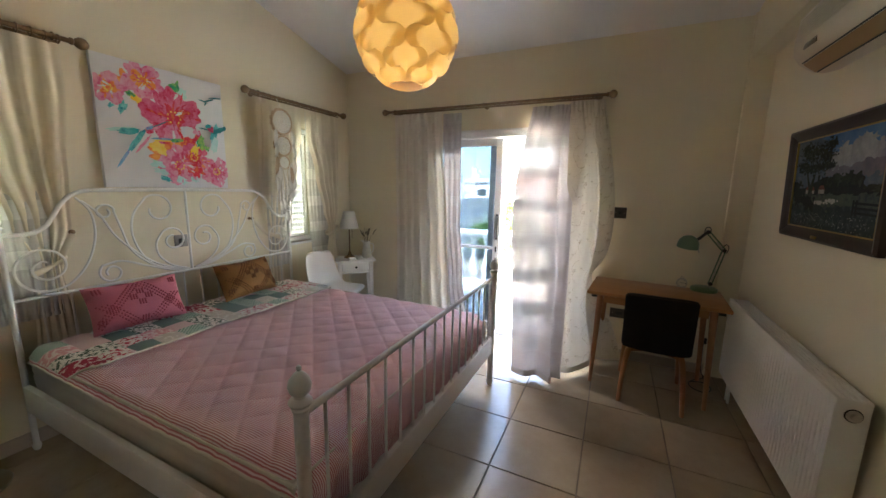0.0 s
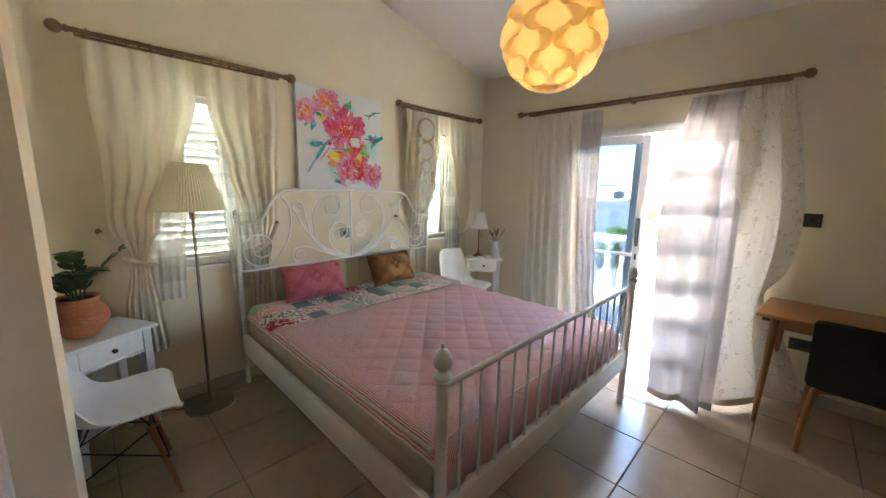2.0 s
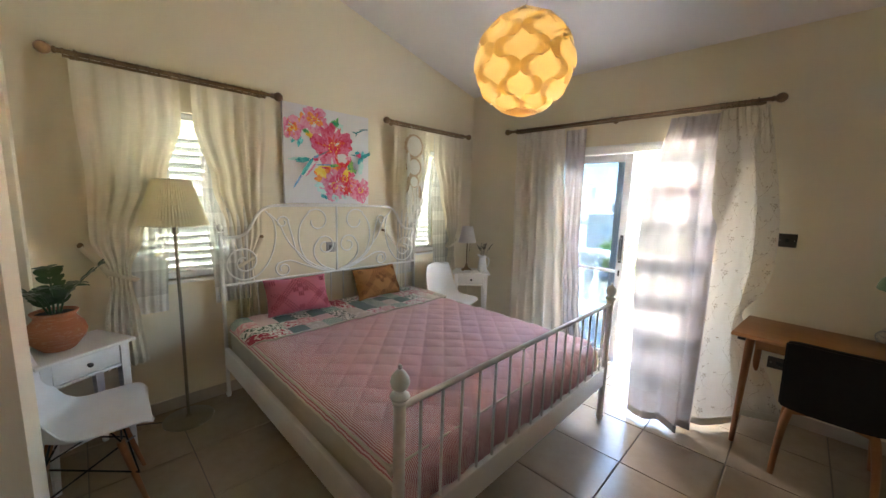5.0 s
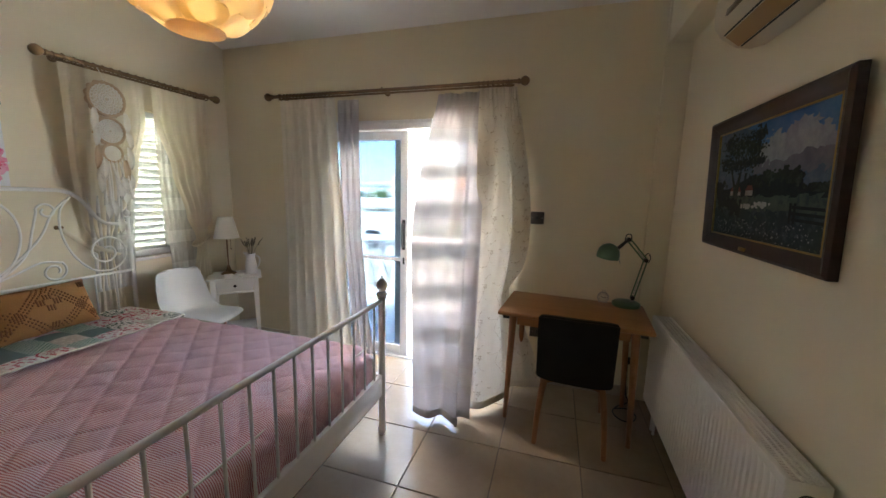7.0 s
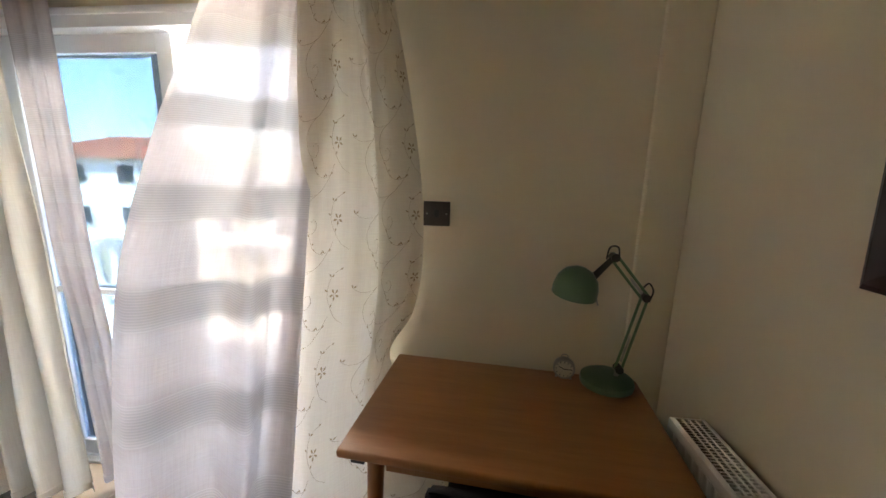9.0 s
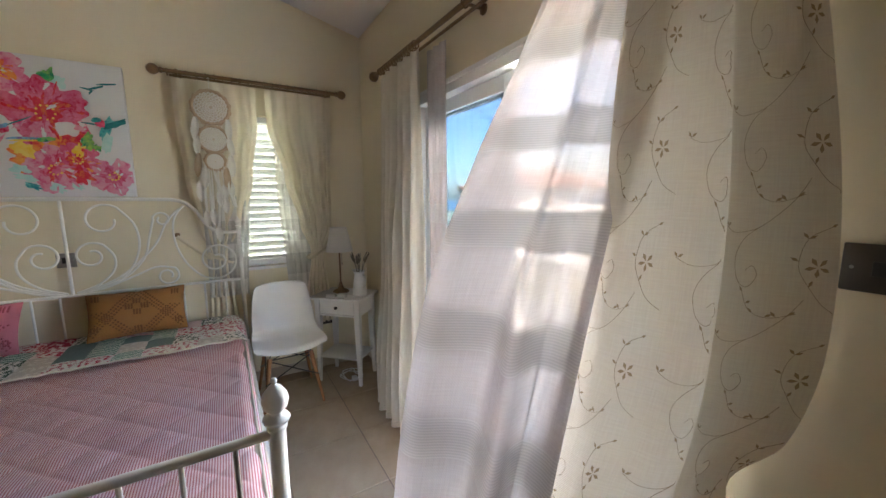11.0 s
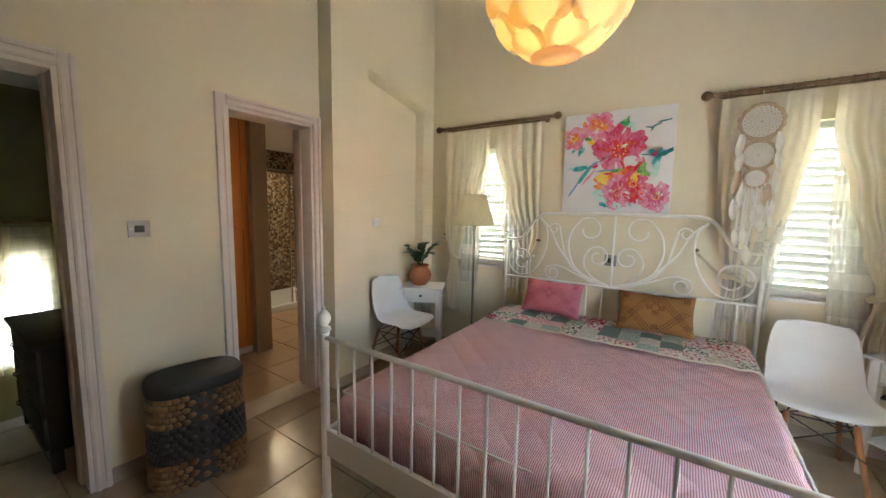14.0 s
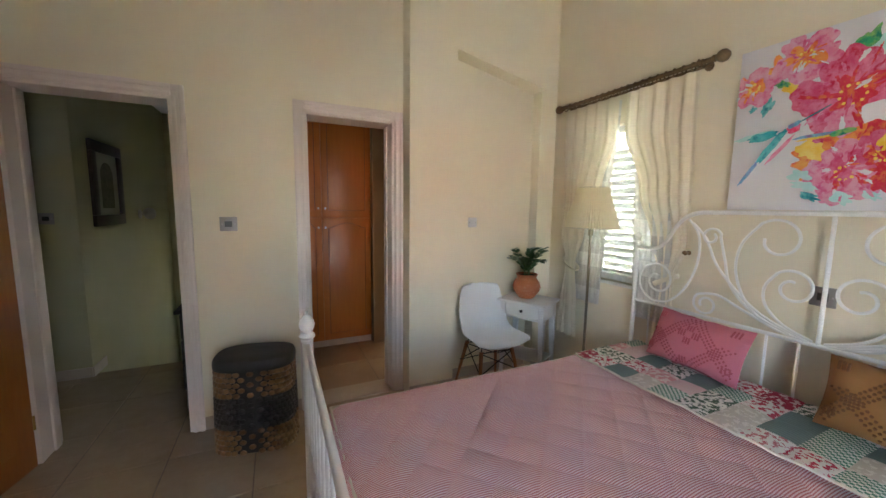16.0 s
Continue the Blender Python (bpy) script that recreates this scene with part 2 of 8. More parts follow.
TILE = tile_material("beige glazed floor tile", (0.46, 0.365, 0.265), (0.36, 0.27, 0.185), (0.28, 0.205, 0.14))
GROUT = surf("brown grout", (0.22, 0.17, 0.13), None, 0.9, 4, 120)
SKIRT = tile_material("beige skirting tile", (0.52, 0.44, 0.36), (0.46, 0.38, 0.30), (0.40, 0.32, 0.25), 0.25)
BATHTILE = tile_material("warm brown stone tile", (0.40, 0.28, 0.18), (0.33, 0.22, 0.13), (0.26, 0.17, 0.10), 0.25)
BALTILE = tile_material("pale terrace tile", (0.78, 0.76, 0.72), (0.70, 0.67, 0.62), (0.6, 0.57, 0.52), 0.5)
TRIM = surf("pinkish white gloss trim", (0.74, 0.66, 0.60), (0.70, 0.61, 0.55), 0.35, 2.5, 90, 0.08)
ALU = surf("white powder-coated aluminium", (0.84, 0.84, 0.83), (0.79, 0.79, 0.78), 0.3, 2, 200, 0.04)
BEDMETAL = surf("off-white enamelled steel", (0.86, 0.85, 0.81), (0.81, 0.79, 0.74), 0.38, 5, 120, 0.08)
WHITEWOOD = surf("white painted wood", (0.80, 0.79, 0.77), (0.74, 0.72, 0.69), 0.42, 4, 90, 0.1)
BRONZE = surf("aged bronze", (0.31, 0.205, 0.11), (0.17, 0.108, 0.06), 0.38, 20, 150, 0.2, metal=0.65)
STEEL = surf("brushed steel", (0.50, 0.48, 0.45), (0.42, 0.40, 0.37), 0.32, 10, 200, 0.1, metal=1.0)
BLACK = surf("black plastic", (0.015, 0.015, 0.016), (0.025, 0.024, 0.023), 0.4, 10, 150, 0.1)
GLASS = pane("bluish tinted glass", (0.47, 0.515, 0.56))
CLEAR = pane("clear glass", (0.92, 0.94, 0.93))

# ---- the room's shell ----
E_X, S_Y, S_BACK, N_BACK, W_BACK = 3.84, -3.83, -4.03, 0.22, -0.22
CEIL_N, CEIL_SLOPE = 2.76, 0.235
PATIO = (1.02, 2.44, -0.05, 2.07)
WIN_S, WIN_N = (-3.34, -2.66, 0.93, 2.06), (-1.10, -0.50, 0.93, 2.06)
D1, D2 = (2.768, 3.495, -0.05, 2.073), (1.432, 2.055, -0.05, 2.077)


def under_roof(bm, lift=0.08):
    n = Vector((0, CEIL_SLOPE, 1)).normalized()
    bmesh.ops.bisect_plane(bm, geom=bm.verts[:] + bm.edges[:] + bm.faces[:], plane_co=(0, 0, CEIL_N + lift), plane_no=n, clear_outer=True)
    return bm


struct = dict(kind="structure", smooth=False)
solid("wall_west", under_roof(wall("x", 0.0, W_BACK, -4.03, 0.22, -0.3, 4.2, [WIN_S, WIN_N])), WALL, "cream painted plaster wall with two shuttered windows", "wall", **struct)
solid("wall_north", under_roof(wall("y", 0.0, N_BACK, 0.0, 4.06, -0.3, 4.2, [PATIO])), WALL, "cream painted plaster wall with a terrace door opening", "wall", **struct)
solid("wall_east", under_roof(wall("x", E_X, 4.06, -4.03, 0.0, -0.3, 4.2)), WALL, "cream painted plaster wall behind the radiator", "wall", **struct)
solid("wall_south", under_roof(wall("y", S_Y, S_BACK, 0.0, E_X, -0.3, 4.2, [D1, D2])), WALL, "cream painted plaster wall with two door openings", "wall", **struct)

# the thicker stretch of the south wall, with its shallow niche under a sloping head
bm = bmesh.new()
box(bm, 0.99, 1.362, -3.829, -3.682, -0.01, 4.2)
box(bm, 0.001, 0.17, -3.829, -3.725, -0.01, 4.2)
vs = [bm.verts.new((x, y, z)) for y in (-3.829, -3.684) for x, z in ((0.17, 2.44), (0.99, 2.61), (0.99, 4.2), (0.17, 4.2))]
for q in ((0, 1, 2, 3), (7, 6, 5, 4), (0, 4, 5, 1), (2, 6, 7, 3)):
    bm.faces.new([vs[i] for i in q])
bmesh.ops.recalc_face_normals(bm, faces=bm.faces[:])
solid("wall_niche", under_roof(bm), WALL, "cream plaster pier with a shallow niche", "wall", **struct)

# the corner pilaster and the beam over the air conditioner
bm = bmesh.new()
box(bm, 3.69, E_X - 0.001, -0.03, -0.001, 0.0, 4.2, 0.006)
solid("wall_pilaster", under_roof(bm), WALL, "shallow cream plaster pilaster in the corner", "wall", **struct)
bm = box(bmesh.new(), 3.70, E_X - 0.001, -3.829, -0.031, 2.47, 4.2)
solid("wall_beam", under_roof(bm), WALL, "cream plastered beam along the wall", "wall", **struct)

# sloping ceiling
bm = bmesh.new()
loops = [[(x, y, CEIL_N - CEIL_SLOPE * y + dz) for x, dz in ((W_BACK - 0.1, 0), (4.16, 0), (4.16, 0.16), (W_BACK - 0.1, 0.16))] for y in (-4.1, 0.3)]
rings(bm, loops)
bmesh.ops.recalc_face_normals(bm, faces=bm.faces[:])
solid("ceiling", bm, CEIL, "white painted sloping ceiling", "ceiling", **struct)

# floor slab
slab_bm = box(bmesh.new(), W_BACK, 5.2, -5.12, N_BACK, -0.3, -0.006)
box(slab_bm, -1.1, W_BACK - 0.001, -5.12, S_BACK, -0.3, -0.006)
box(slab_bm, -1.1, 2.2, -8.0, -5.121, -0.3, -0.006)
floor = solid("floor", slab_bm, GROUT, "beige glazed floor tiles with brown joints", "floor", **struct)


def door_trim(name, d, y0, side, label):
    """Moulded casing round an opening, with the jamb lining through the wall."""
    ob = thing(name, label, "door frame", kind="structure")
    w = 0.064
    for nm, (a, b, z0, z1) in (("jamb_casing", (d[0] - w, d[0], 0, d[3] + w)), ("jamb_casing", (d[1], d[1] + w, 0, d[3] + w)), ("head_casing", (d[0], d[1], d[3], d[3] + w))):
        bm = box(bmesh.new(), a, b, y0 + 0.001, y0 + 0.016, z0, z1, 0.004)
        if nm == "head_casing":
            box(bm, a, b, y0 + 0.012, y0 + 0.026, z1 - 0.026, z1, 0.006)
            box(bm, a, b, y0 + 0.012, y0 + 0.021, z0 + 0.006, z0 + 0.022, 0.004)
        else:
            o = a if a < d[0] else b - 0.026
            i = b - 0.022 if a < d[0] else a + 0.006
            box(bm, o, o + 0.026, y0 + 0.012, y0 + 0.026, z0, z1, 0.006)
            box(bm, i, i + 0.016, y0 + 0.012, y0 + 0.021, z0, z1 - w, 0.004)
        part(nm, bm, TRIM, ob)
    for a, b in ((d[0] - 0.012, d[0] + 0.02), (d[1] - 0.02, d[1] + 0.012)):
        bm = box(bmesh.new(), a, b, S_BACK - 0.01, S_Y + 0.004, 0, d[3] - 0.001, 0.002)
        c = d[0] + 0.02 if a < d[0] else d[1] - 0.032
        box(bm, c, c + 0.012, S_BACK + 0.03, S_BACK + 0.09, 0, d[3] - 0.02, 0.002)
        part("jamb_lining", bm, TRIM, ob)
    part("head_lining", box(bmesh.new(), d[0] + 0.02, d[1] - 0.02, S_BACK - 0.01, S_Y + 0.004, d[3] - 0.02, d[3] + 0.012, 0.002), TRIM, ob)
    return ob


door_trim("door_frame_1", D1, S_Y, 1, "pinkish white moulded door casing to the hall")
door_trim("door_frame_2", D2, S_Y, 1, "pinkish white moulded door casing to the bathroom")

# skirting tiles
SKH = 0.085


def skirting(pts):
    bm = bmesh.new()
    for (x0, y0, x1, y1) in pts:
        box(bm, min(x0, x1), max(x0, x1), min(y0, y1), max(y0, y1), 0, SKH, 0.002, 1)
    return bm


solid("baseboard", skirting([(0.001, -3.72, 0.011, -0.012), (0.001, -0.011, PATIO[0], -0.001), (PATIO[1], -0.011, 3.688, -0.001), (3.829, -3.82, 3.839, -0.032), (2.12, -3.829, 2.703, -3.819), (3.56, -3.829, 3.828, -3.819), (0.991, -3.681, 1.361, -3.671), (0.171, -3.829, 0.989, -3.819), (0.012, -3.724, 0.17, -3.714)]), SKIRT, "beige tile skirting along the walls", "skirting", **struct)

# ---- terrace door ----
pd = thing("patio_door", "white aluminium sliding terrace door standing half open", "door", kind="structure")
x0, x1, zt = PATIO[0], PATIO[1], PATIO[3]
for nm, (a, b, c, d) in (("frame_jamb", (x0, x0 + 0.06, 0.0, zt)), ("frame_jamb", (x1 - 0.06, x1, 0.0, zt)), ("frame_head", (x0 + 0.06, x1 - 0.06, zt - 0.075, zt))):
    bm = box(bmesh.new(), a, b, -0.012, 0.15, c, d, 0.004)
    if nm == "frame_head":
        box(bm, a, b, -0.02, -0.01, d - 0.03, d - 0.008, 0.003)
    part(nm, bm, ALU, pd)
bm = box(bmesh.new(), x0, x1, 0.0, 0.15, -0.02, 0.012, 0.003)
for yy in (0.03, 0.075, 0.12):
    box(bm, x0 + 0.06, x1 - 0.06, yy, yy + 0.006, 0.012, 0.022)
part("threshold_track", bm, ALU, pd)


def leaf(a, b, y, handle):
    lf = part("sliding_leaf", box(box(box(box(bmesh.new(), a, a + 0.07, y, y + 0.035, 0.02, zt - 0.08, 0.004), b - 0.07, b, y, y + 0.035, 0.02, zt - 0.08, 0.004), a + 0.07, b - 0.07, y + 0.002, y + 0.033, 0.02, 0.10, 0.003), a + 0.07, b - 0.07, y + 0.002, y + 0.033, zt - 0.15, zt - 0.08, 0.003), ALU, pd)
    part("mid_rail", box(bmesh.new(), a + 0.07, b - 0.07, y + 0.004, y + 0.03, 0.885, 0.912, 0.003), ALU, lf)
    for z0, z1 in ((0.10, 0.885), (0.912, zt - 0.15)):
        g = part("pane", box(bmesh.new(), a + 0.068, b - 0.068, y + 0.014, y + 0.02, z0 - 0.002, z1 + 0.002), GLASS, lf)
        g.visible_shadow = False
    if handle:
        bm = box(bmesh.new(), b - 0.05, b - 0.022, y - 0.012, y, 0.99, 1.25, 0.004)
        tube(bm, smoothed([(b - 0.036, y - 0.01, 1.02), (b - 0.036, y - 0.04, 1.04), (b - 0.036, y - 0.042, 1.2), (b - 0.036, y - 0.01, 1.22)]), 0.008)
        part("handle", bm, BLACK, lf, "black pull handle")
        part("lock", box(bmesh.new(), b - 0.045, b - 0.028, y - 0.006, y, 0.86, 0.92, 0.003), BLACK, lf, "black lock plate")


leaf(1.075, 1.875, 0.035, True)
leaf(1.08, 1.80, 0.085, False)

# ---- shuttered windows in the west wall ----
SLAT = Nodes("white shutter slat")
SLAT.set(Base_Color=SLAT.mix(SLAT.noise(6, 3), (0.84, 0.84, 0.82), (0.78, 0.78, 0.76)), Roughness=0.45)
_tr = SLAT.n("BsdfTranslucent", Color=(0.9, 0.9, 0.88))
_mx = SLAT.n("MixShader", Fac=0.05)
SLAT.t.links.new(SLAT.b.outputs[0], _mx.inputs[1])
SLAT.t.links.new(_tr.outputs[0], _mx.inputs[2])
SLAT.t.links.new(_mx.outputs[0], SLAT.out.inputs["Surface"])
SLAT = SLAT.m


def west_window(name, w):
    ob = thing(name, "white aluminium window with closed louvred shutters outside", "window", kind="structure")
    a, b, c, d = w
    bm = bmesh.new()
    for q in ((a, a + 0.045, c, d), (b - 0.045, b, c, d), (a + 0.045, b - 0.045, c, c + 0.045), (a + 0.045, b - 0.045, d - 0.045, d)):
        box(bm, -0.11, -0.05, q[0], q[1], q[2], q[3], 0.003)
    part("window_frame", bm, ALU, ob)
    for p, q in ((a + 0.045, b - 0.045),):
        g = part("pane", box(bmesh.new(), -0.083, -0.077, p, q, c + 0.045, d - 0.045), CLEAR, ob)
        g.visible_shadow = False
    part("window_sill", box(bmesh.new(), -0.05, 0.014, a - 0.03, b + 0.03, c - 0.025, c, 0.004), WHITEWOOD, ob)
    sh = part("shutter", box(box(bmesh.new(), -0.215, -0.185, a, a + 0.04, c, d, 0.003), -0.215, -0.185, b - 0.04, b, c, d, 0.003), ALU, ob)
    n = int((d - c) / 0.058)
    me = None
    for i in range(n):
        z = c + 0.03 + i * 0.058
        m = Matrix.Translation((-0.2, 0, z)) @ pose(0, 0, 0, 0, 16, 0)
        if me is None:
            s = part("slat", box(bmesh.new(), -0.004, 0.004, a + 0.04, b - 0.04, -0.031, 0.031, 0.002, 1), SLAT, sh, smooth=False)
            me = s.data
        else:
            s = new("slat", me)
            s.parent = sh
        s.matrix_basis = m
    return ob


west_window("window_1", WIN_S)
west_window("window_2", WIN_N)

# ---- bed ----
BX, BY = 0.068, -1.896
HALF, LEN = 0.915, 2.072
bed = thing("bed", "off-white metal double bed with scrolled headboard and spindle footboard", "bed", Matrix.Translation((BX, BY, 0)))


def finial(bm, x, y, z, s):
    lathe(bm, [(0.0, z + 0.062 * s), (0.006 * s, z + 0.058 * s), (0.008 * s, z + 0.05 * s), (0.005 * s, z + 0.044 * s), (0.016 * s, z + 0.036 * s), (0.029 * s, z + 0.018 * s), (0.033 * s, z), (0.028 * s, z - 0.019 * s), (0.016 * s, z - 0.03 * s), (0.018 * s, z - 0.036 * s), (0.03 * s, z - 0.042 * s), (0.034 * s, z - 0.05 * s), (0.03 * s, z - 0.058 * s), (0.022 * s, z - 0.064 * s), (0.026 * s, z - 0.07 * s), (0.024 * s, z - 0.078 * s), (0.0, z - 0.079 * s)], 20, Matrix.Translation((x, y, 0)))


for sy in (-1, 1):
    bm = rod(bmesh.new(), (LEN, sy * HALF, 0.02), (LEN, sy * HALF, 0.87), 0.021, n=16)
    lathe(bm, [(0.0, 0.0), (0.017, 0.0), (0.02, 0.012), (0.026, 0.03), (0.026, 0.04), (0.021, 0.05)], 16, Matrix.Translation((LEN, sy * HALF, 0)))
    post = part("foot_post", bm, BEDMETAL, bed)
    bm = bmesh.new()
    finial(bm, LEN, sy * HALF, 0.945, 1.0)
    part("finial", bm, BEDMETAL, post)
    bm = rod(bmesh.new(), (0, sy * HALF, 0.01), (0, sy * HALF, 1.245), 0.0135, n=14)
    lathe(bm, [(0.0, 0.0), (0.013, 0.0), (0.019, 0.02), (0.019, 0.03), (0.0135, 0.04)], 14, Matrix.Translation((0, sy * HALF, 0)))
    post = part("head_post", bm, BEDMETAL, bed)
    bm = bmesh.new()
    finial(bm, 0, sy * HALF, 1.285, 0.62)
    part("finial", bm, BEDMETAL, post)
    bm = box(bmesh.new(), 0.012, LEN - 0.018, sy * HALF - 0.014, sy * HALF + 0.014, 0.24, 0.392, 0.005)
    part("side_rail", bm, BEDMETAL, bed)
part("foot_rail", box(bmesh.new(), LEN - 0.013, LEN + 0.013, -HALF + 0.02, HALF - 0.02, 0.268, 0.402, 0.005), BEDMETAL, bed)
part("foot_top_rail", rod(bmesh.new(), (LEN, -HALF, 0.855), (LEN, HALF, 0.855), 0.0125, n=14), BEDMETAL, bed)
sp = None
for i in range(16):
    y = -0.82 + i * 1.64 / 15
    if sp is None:
        sp = part("spindle", rod(bmesh.new(), (LEN, 0, 0.40), (LEN, 0, 0.848), 0.0062, n=8), BEDMETAL, bed)
        sp.matrix_basis = Matrix.Translation((0, y, 0))
    else:
        o = new("spindle", sp.data)
        o.parent = bed
        o.matrix_basis = Matrix.Translation((0, y, 0))
part("slat_base", box(bmesh.new(), 0.02, LEN - 0.02, -HALF + 0.016, HALF - 0.016, 0.30, 0.36, 0.004), WHITEWOOD, bed)

# headboard: lower rail, uprights, arched top and mirrored scrolls
ZR = 0.862
part("head_rail", rod(bmesh.new(), (0, -HALF, ZR), (0, HALF, ZR), 0.010, n=12), BEDMETAL, bed)
up = None
for i in range(14):
    y = -0.80 + i * 1.60 / 13
    if up is None:
        up = part("head_upright", rod(bmesh.new(), (0, 0, 0.33), (0, 0, ZR), 0.0065, n=8), BEDMETAL, bed)
        up.matrix_basis = Matrix.Translation((0, y, 0))
    else:
        o = new("head_upright", up.data)
        o.parent = bed
        o.matrix_basis = Matrix.Translation((0, y, 0))
half = [(HALF, 1.215), (0.84, 1.212), (0.78, 1.222), (0.735, 1.255), (0.70, 1.31), (0.665, 1.37), (0.615, 1.42), (0.555, 1.443), (0.48, 1.448), (0.3, 1.45), (0.0, 1.452)]
full = [(0, y, z) for y, z in half] + [(0, -y, z) for y, z in half[-2::-1]]
part("head_arch", tube(bmesh.new(), smoothed(full, 5), 0.012, 10), BEDMETAL, bed)
part("head_centre_bar", rod(bmesh.new(), (0, 0, ZR), (0, 0, 1.45), 0.0085, n=10), BEDMETAL, bed)


def spiral(cy, cz, r0, r1, a0, turns, n=40):
    """From radius r0 at angle a0 winding into r1."""
    return [(cy + (r0 + (r1 - r0) * i / n) * math.cos(a0 + turns * 2 * math.pi * i / n), cz + (r0 + (r1 - r0) * i / n) * math.sin(a0 + turns * 2 * math.pi * i / n)) for i in range(n + 1)]


SCROLLS = [
    # outer S: from the arch's shoulder sweeping down and round into a coil by the post
    smoothed([Vector((0.60, 1.405, 0)), Vector((0.545, 1.33, 0)), Vector((0.53, 1.22, 0)), Vector((0.55, 1.10, 0)), Vector((0.60, 0.99, 0)), Vector((0.68, 0.905, 0)), Vector((0.77, 0.885, 0))], 5) + [Vector((*p, 0)) for p in spiral(0.765, 1.02, 0.135, 0.03, -1.55, 1.55)],
    # large leaf rising from the middle's foot and curling in at the top
    smoothed([Vector((0.03, 0.87, 0)), Vector((0.18, 0.90, 0)), Vector((0.29, 1.0, 0)), Vector((0.345, 1.15, 0)), Vector((0.33, 1.29, 0)), Vector((0.26, 1.39, 0))], 5) + [Vector((*p, 0)) for p in spiral(0.185, 1.32, 0.105, 0.05, 0.75, 0.9)],
    # inner heart with its small coil
    smoothed([Vector((0.02, 0.875, 0)), Vector((0.13, 0.92, 0)), Vector((0.205, 1.0, 0)), Vector((0.215, 1.09, 0)), Vector((0.17, 1.165, 0))], 5) + [Vector((*p, 0)) for p in spiral(0.11, 1.10, 0.088, 0.03, 0.85, 1.15)],
    # tall stem to a small coil under the arch
    smoothed([Vector((0.10, 0.885, 0)), Vector((0.25, 0.945, 0)), Vector((0.36, 1.06, 0)), Vector((0.40, 1.2, 0)), Vector((0.43, 1.32, 0))], 5) + [Vector((*p, 0)) for p in spiral(0.475, 1.315, 0.05, 0.02, 2.9, -1.1)],
    # long low stem ending in a low coil
    smoothed([Vector((0.14, 0.885, 0)), Vector((0.30, 0.95, 0)), Vector((0.42, 1.0, 0)), Vector((0.52, 0.985, 0))], 5) + [Vector((*p, 0)) for p in spiral(0.475, 0.935, 0.065, 0.025, 0.7, -1.2)],
    smoothed([Vector((0.06, 0.88, 0)), Vector((0.24, 0.96, 0)), Vector((0.42, 1.14, 0)), Vector((0.50, 1.30, 0)), Vector((0.575, 1.385, 0))], 6),
]
for sc in SCROLLS:
    for sy in (-1, 1):
        part("scroll", tube(bmesh.new(), [(0.0, sy * p[0], p[1]) for p in sc], 0.0068, 7), BEDMETAL, bed)

# mattress with piped edges and a quilted side
TICK = surf("beige mattress ticking", (0.58, 0.52, 0.42), (0.50, 0.44, 0.35), 0.85, 8, 160, 0.4)
PIPE = surf("cream piping", (0.74, 0.68, 0.56), None, 0.8, 10, 200)
MX0, MX1, MH = 0.045, 1.985, 0.885
mat_t = thing("mattress", "beige quilted mattress on the metal bed base", "mattress", Matrix.Translation((BX, BY, 0.36)))


def mside(u, v):
    """Round the four sides, puckered by the stitching."""
    p = u * 4
    k = int(p) % 4
    t = p - int(p)
    cs = [(MX0, -MH), (MX1, -MH), (MX1, MH), (MX0, MH), (MX0, -MH)]
    a, b = cs[k], cs[k + 1]
    x, y = a[0] + (b[0] - a[0]) * t, a[1] + (b[1] - a[1]) * t
    nx, ny = ((0, -1), (1, 0), (0, 1), (-1, 0))[k]
    puff = 0.010 * math.sin(math.pi * v) + 0.004 * abs(math.sin(t * 28)) * math.sin(math.pi * v) - 0.005 * (1 if abs(v - 0.5) < 0.04 else 0)
    return (x + nx * puff, y + ny * puff, 0.2 * v)


bm = sheet(bmesh.new(), mside, 160, 12)
box(bm, MX0, MX1, -MH, MH, 0.0, 0.2)
part("mattress_body", bm, TICK, mat_t)
for z in (0.006, 0.196):
    part("mattress_piping", tube(bmesh.new(), [(MX0, -MH, z), (MX1, -MH, z), (MX1, MH, z), (MX0, MH, z)], 0.008, 8, True), PIPE, mat_t)

# quilt: striped, stitched in diamonds, hanging over the foot
s = Nodes("pink and white striped quilt")
uvs = s.n("SeparateXYZ", Vector=s.coords("UV"))
wob = s.noise(7, 3)
st = s.math("SINE", s.math("MULTIPLY", s.math("ADD", uvs.outputs[1], s.math("MULTIPLY", wob, 0.004)), 2 * math.pi / 0.0080))
stf = s.step(st, -0.35, 0.35)
fade = s.step(s.noise(2.0, 3), 0.3, 0.7)
red = s.mix(fade, (0.58, 0.21, 0.205), (0.54, 0.225, 0.245))
pale = s.mix(fade, (0.84, 0.68, 0.665), (0.80, 0.645, 0.66))
s.set(Base_Color=s.mix(stf, red, pale), Roughness=0.85)
s.put(s.b.inputs["Specular IOR Level"], 0.15)
s.bump(s.math("ADD", s.noise(26, 4), s.math("MULTIPLY", s.noise(400, 2), 0.25)), 0.5, 0.004)
QUILT = s.m
QW = HALF - 0.012


def stitch(a, b):
    """Puffed diamonds between crossed seams 0.19 m apart."""
    d = 0.19
    p, q = (a + b) / d, (a - b) / d
    f = lambda w: abs(math.sin(math.pi * w)) ** 0.35
    return f(p) * f(q)


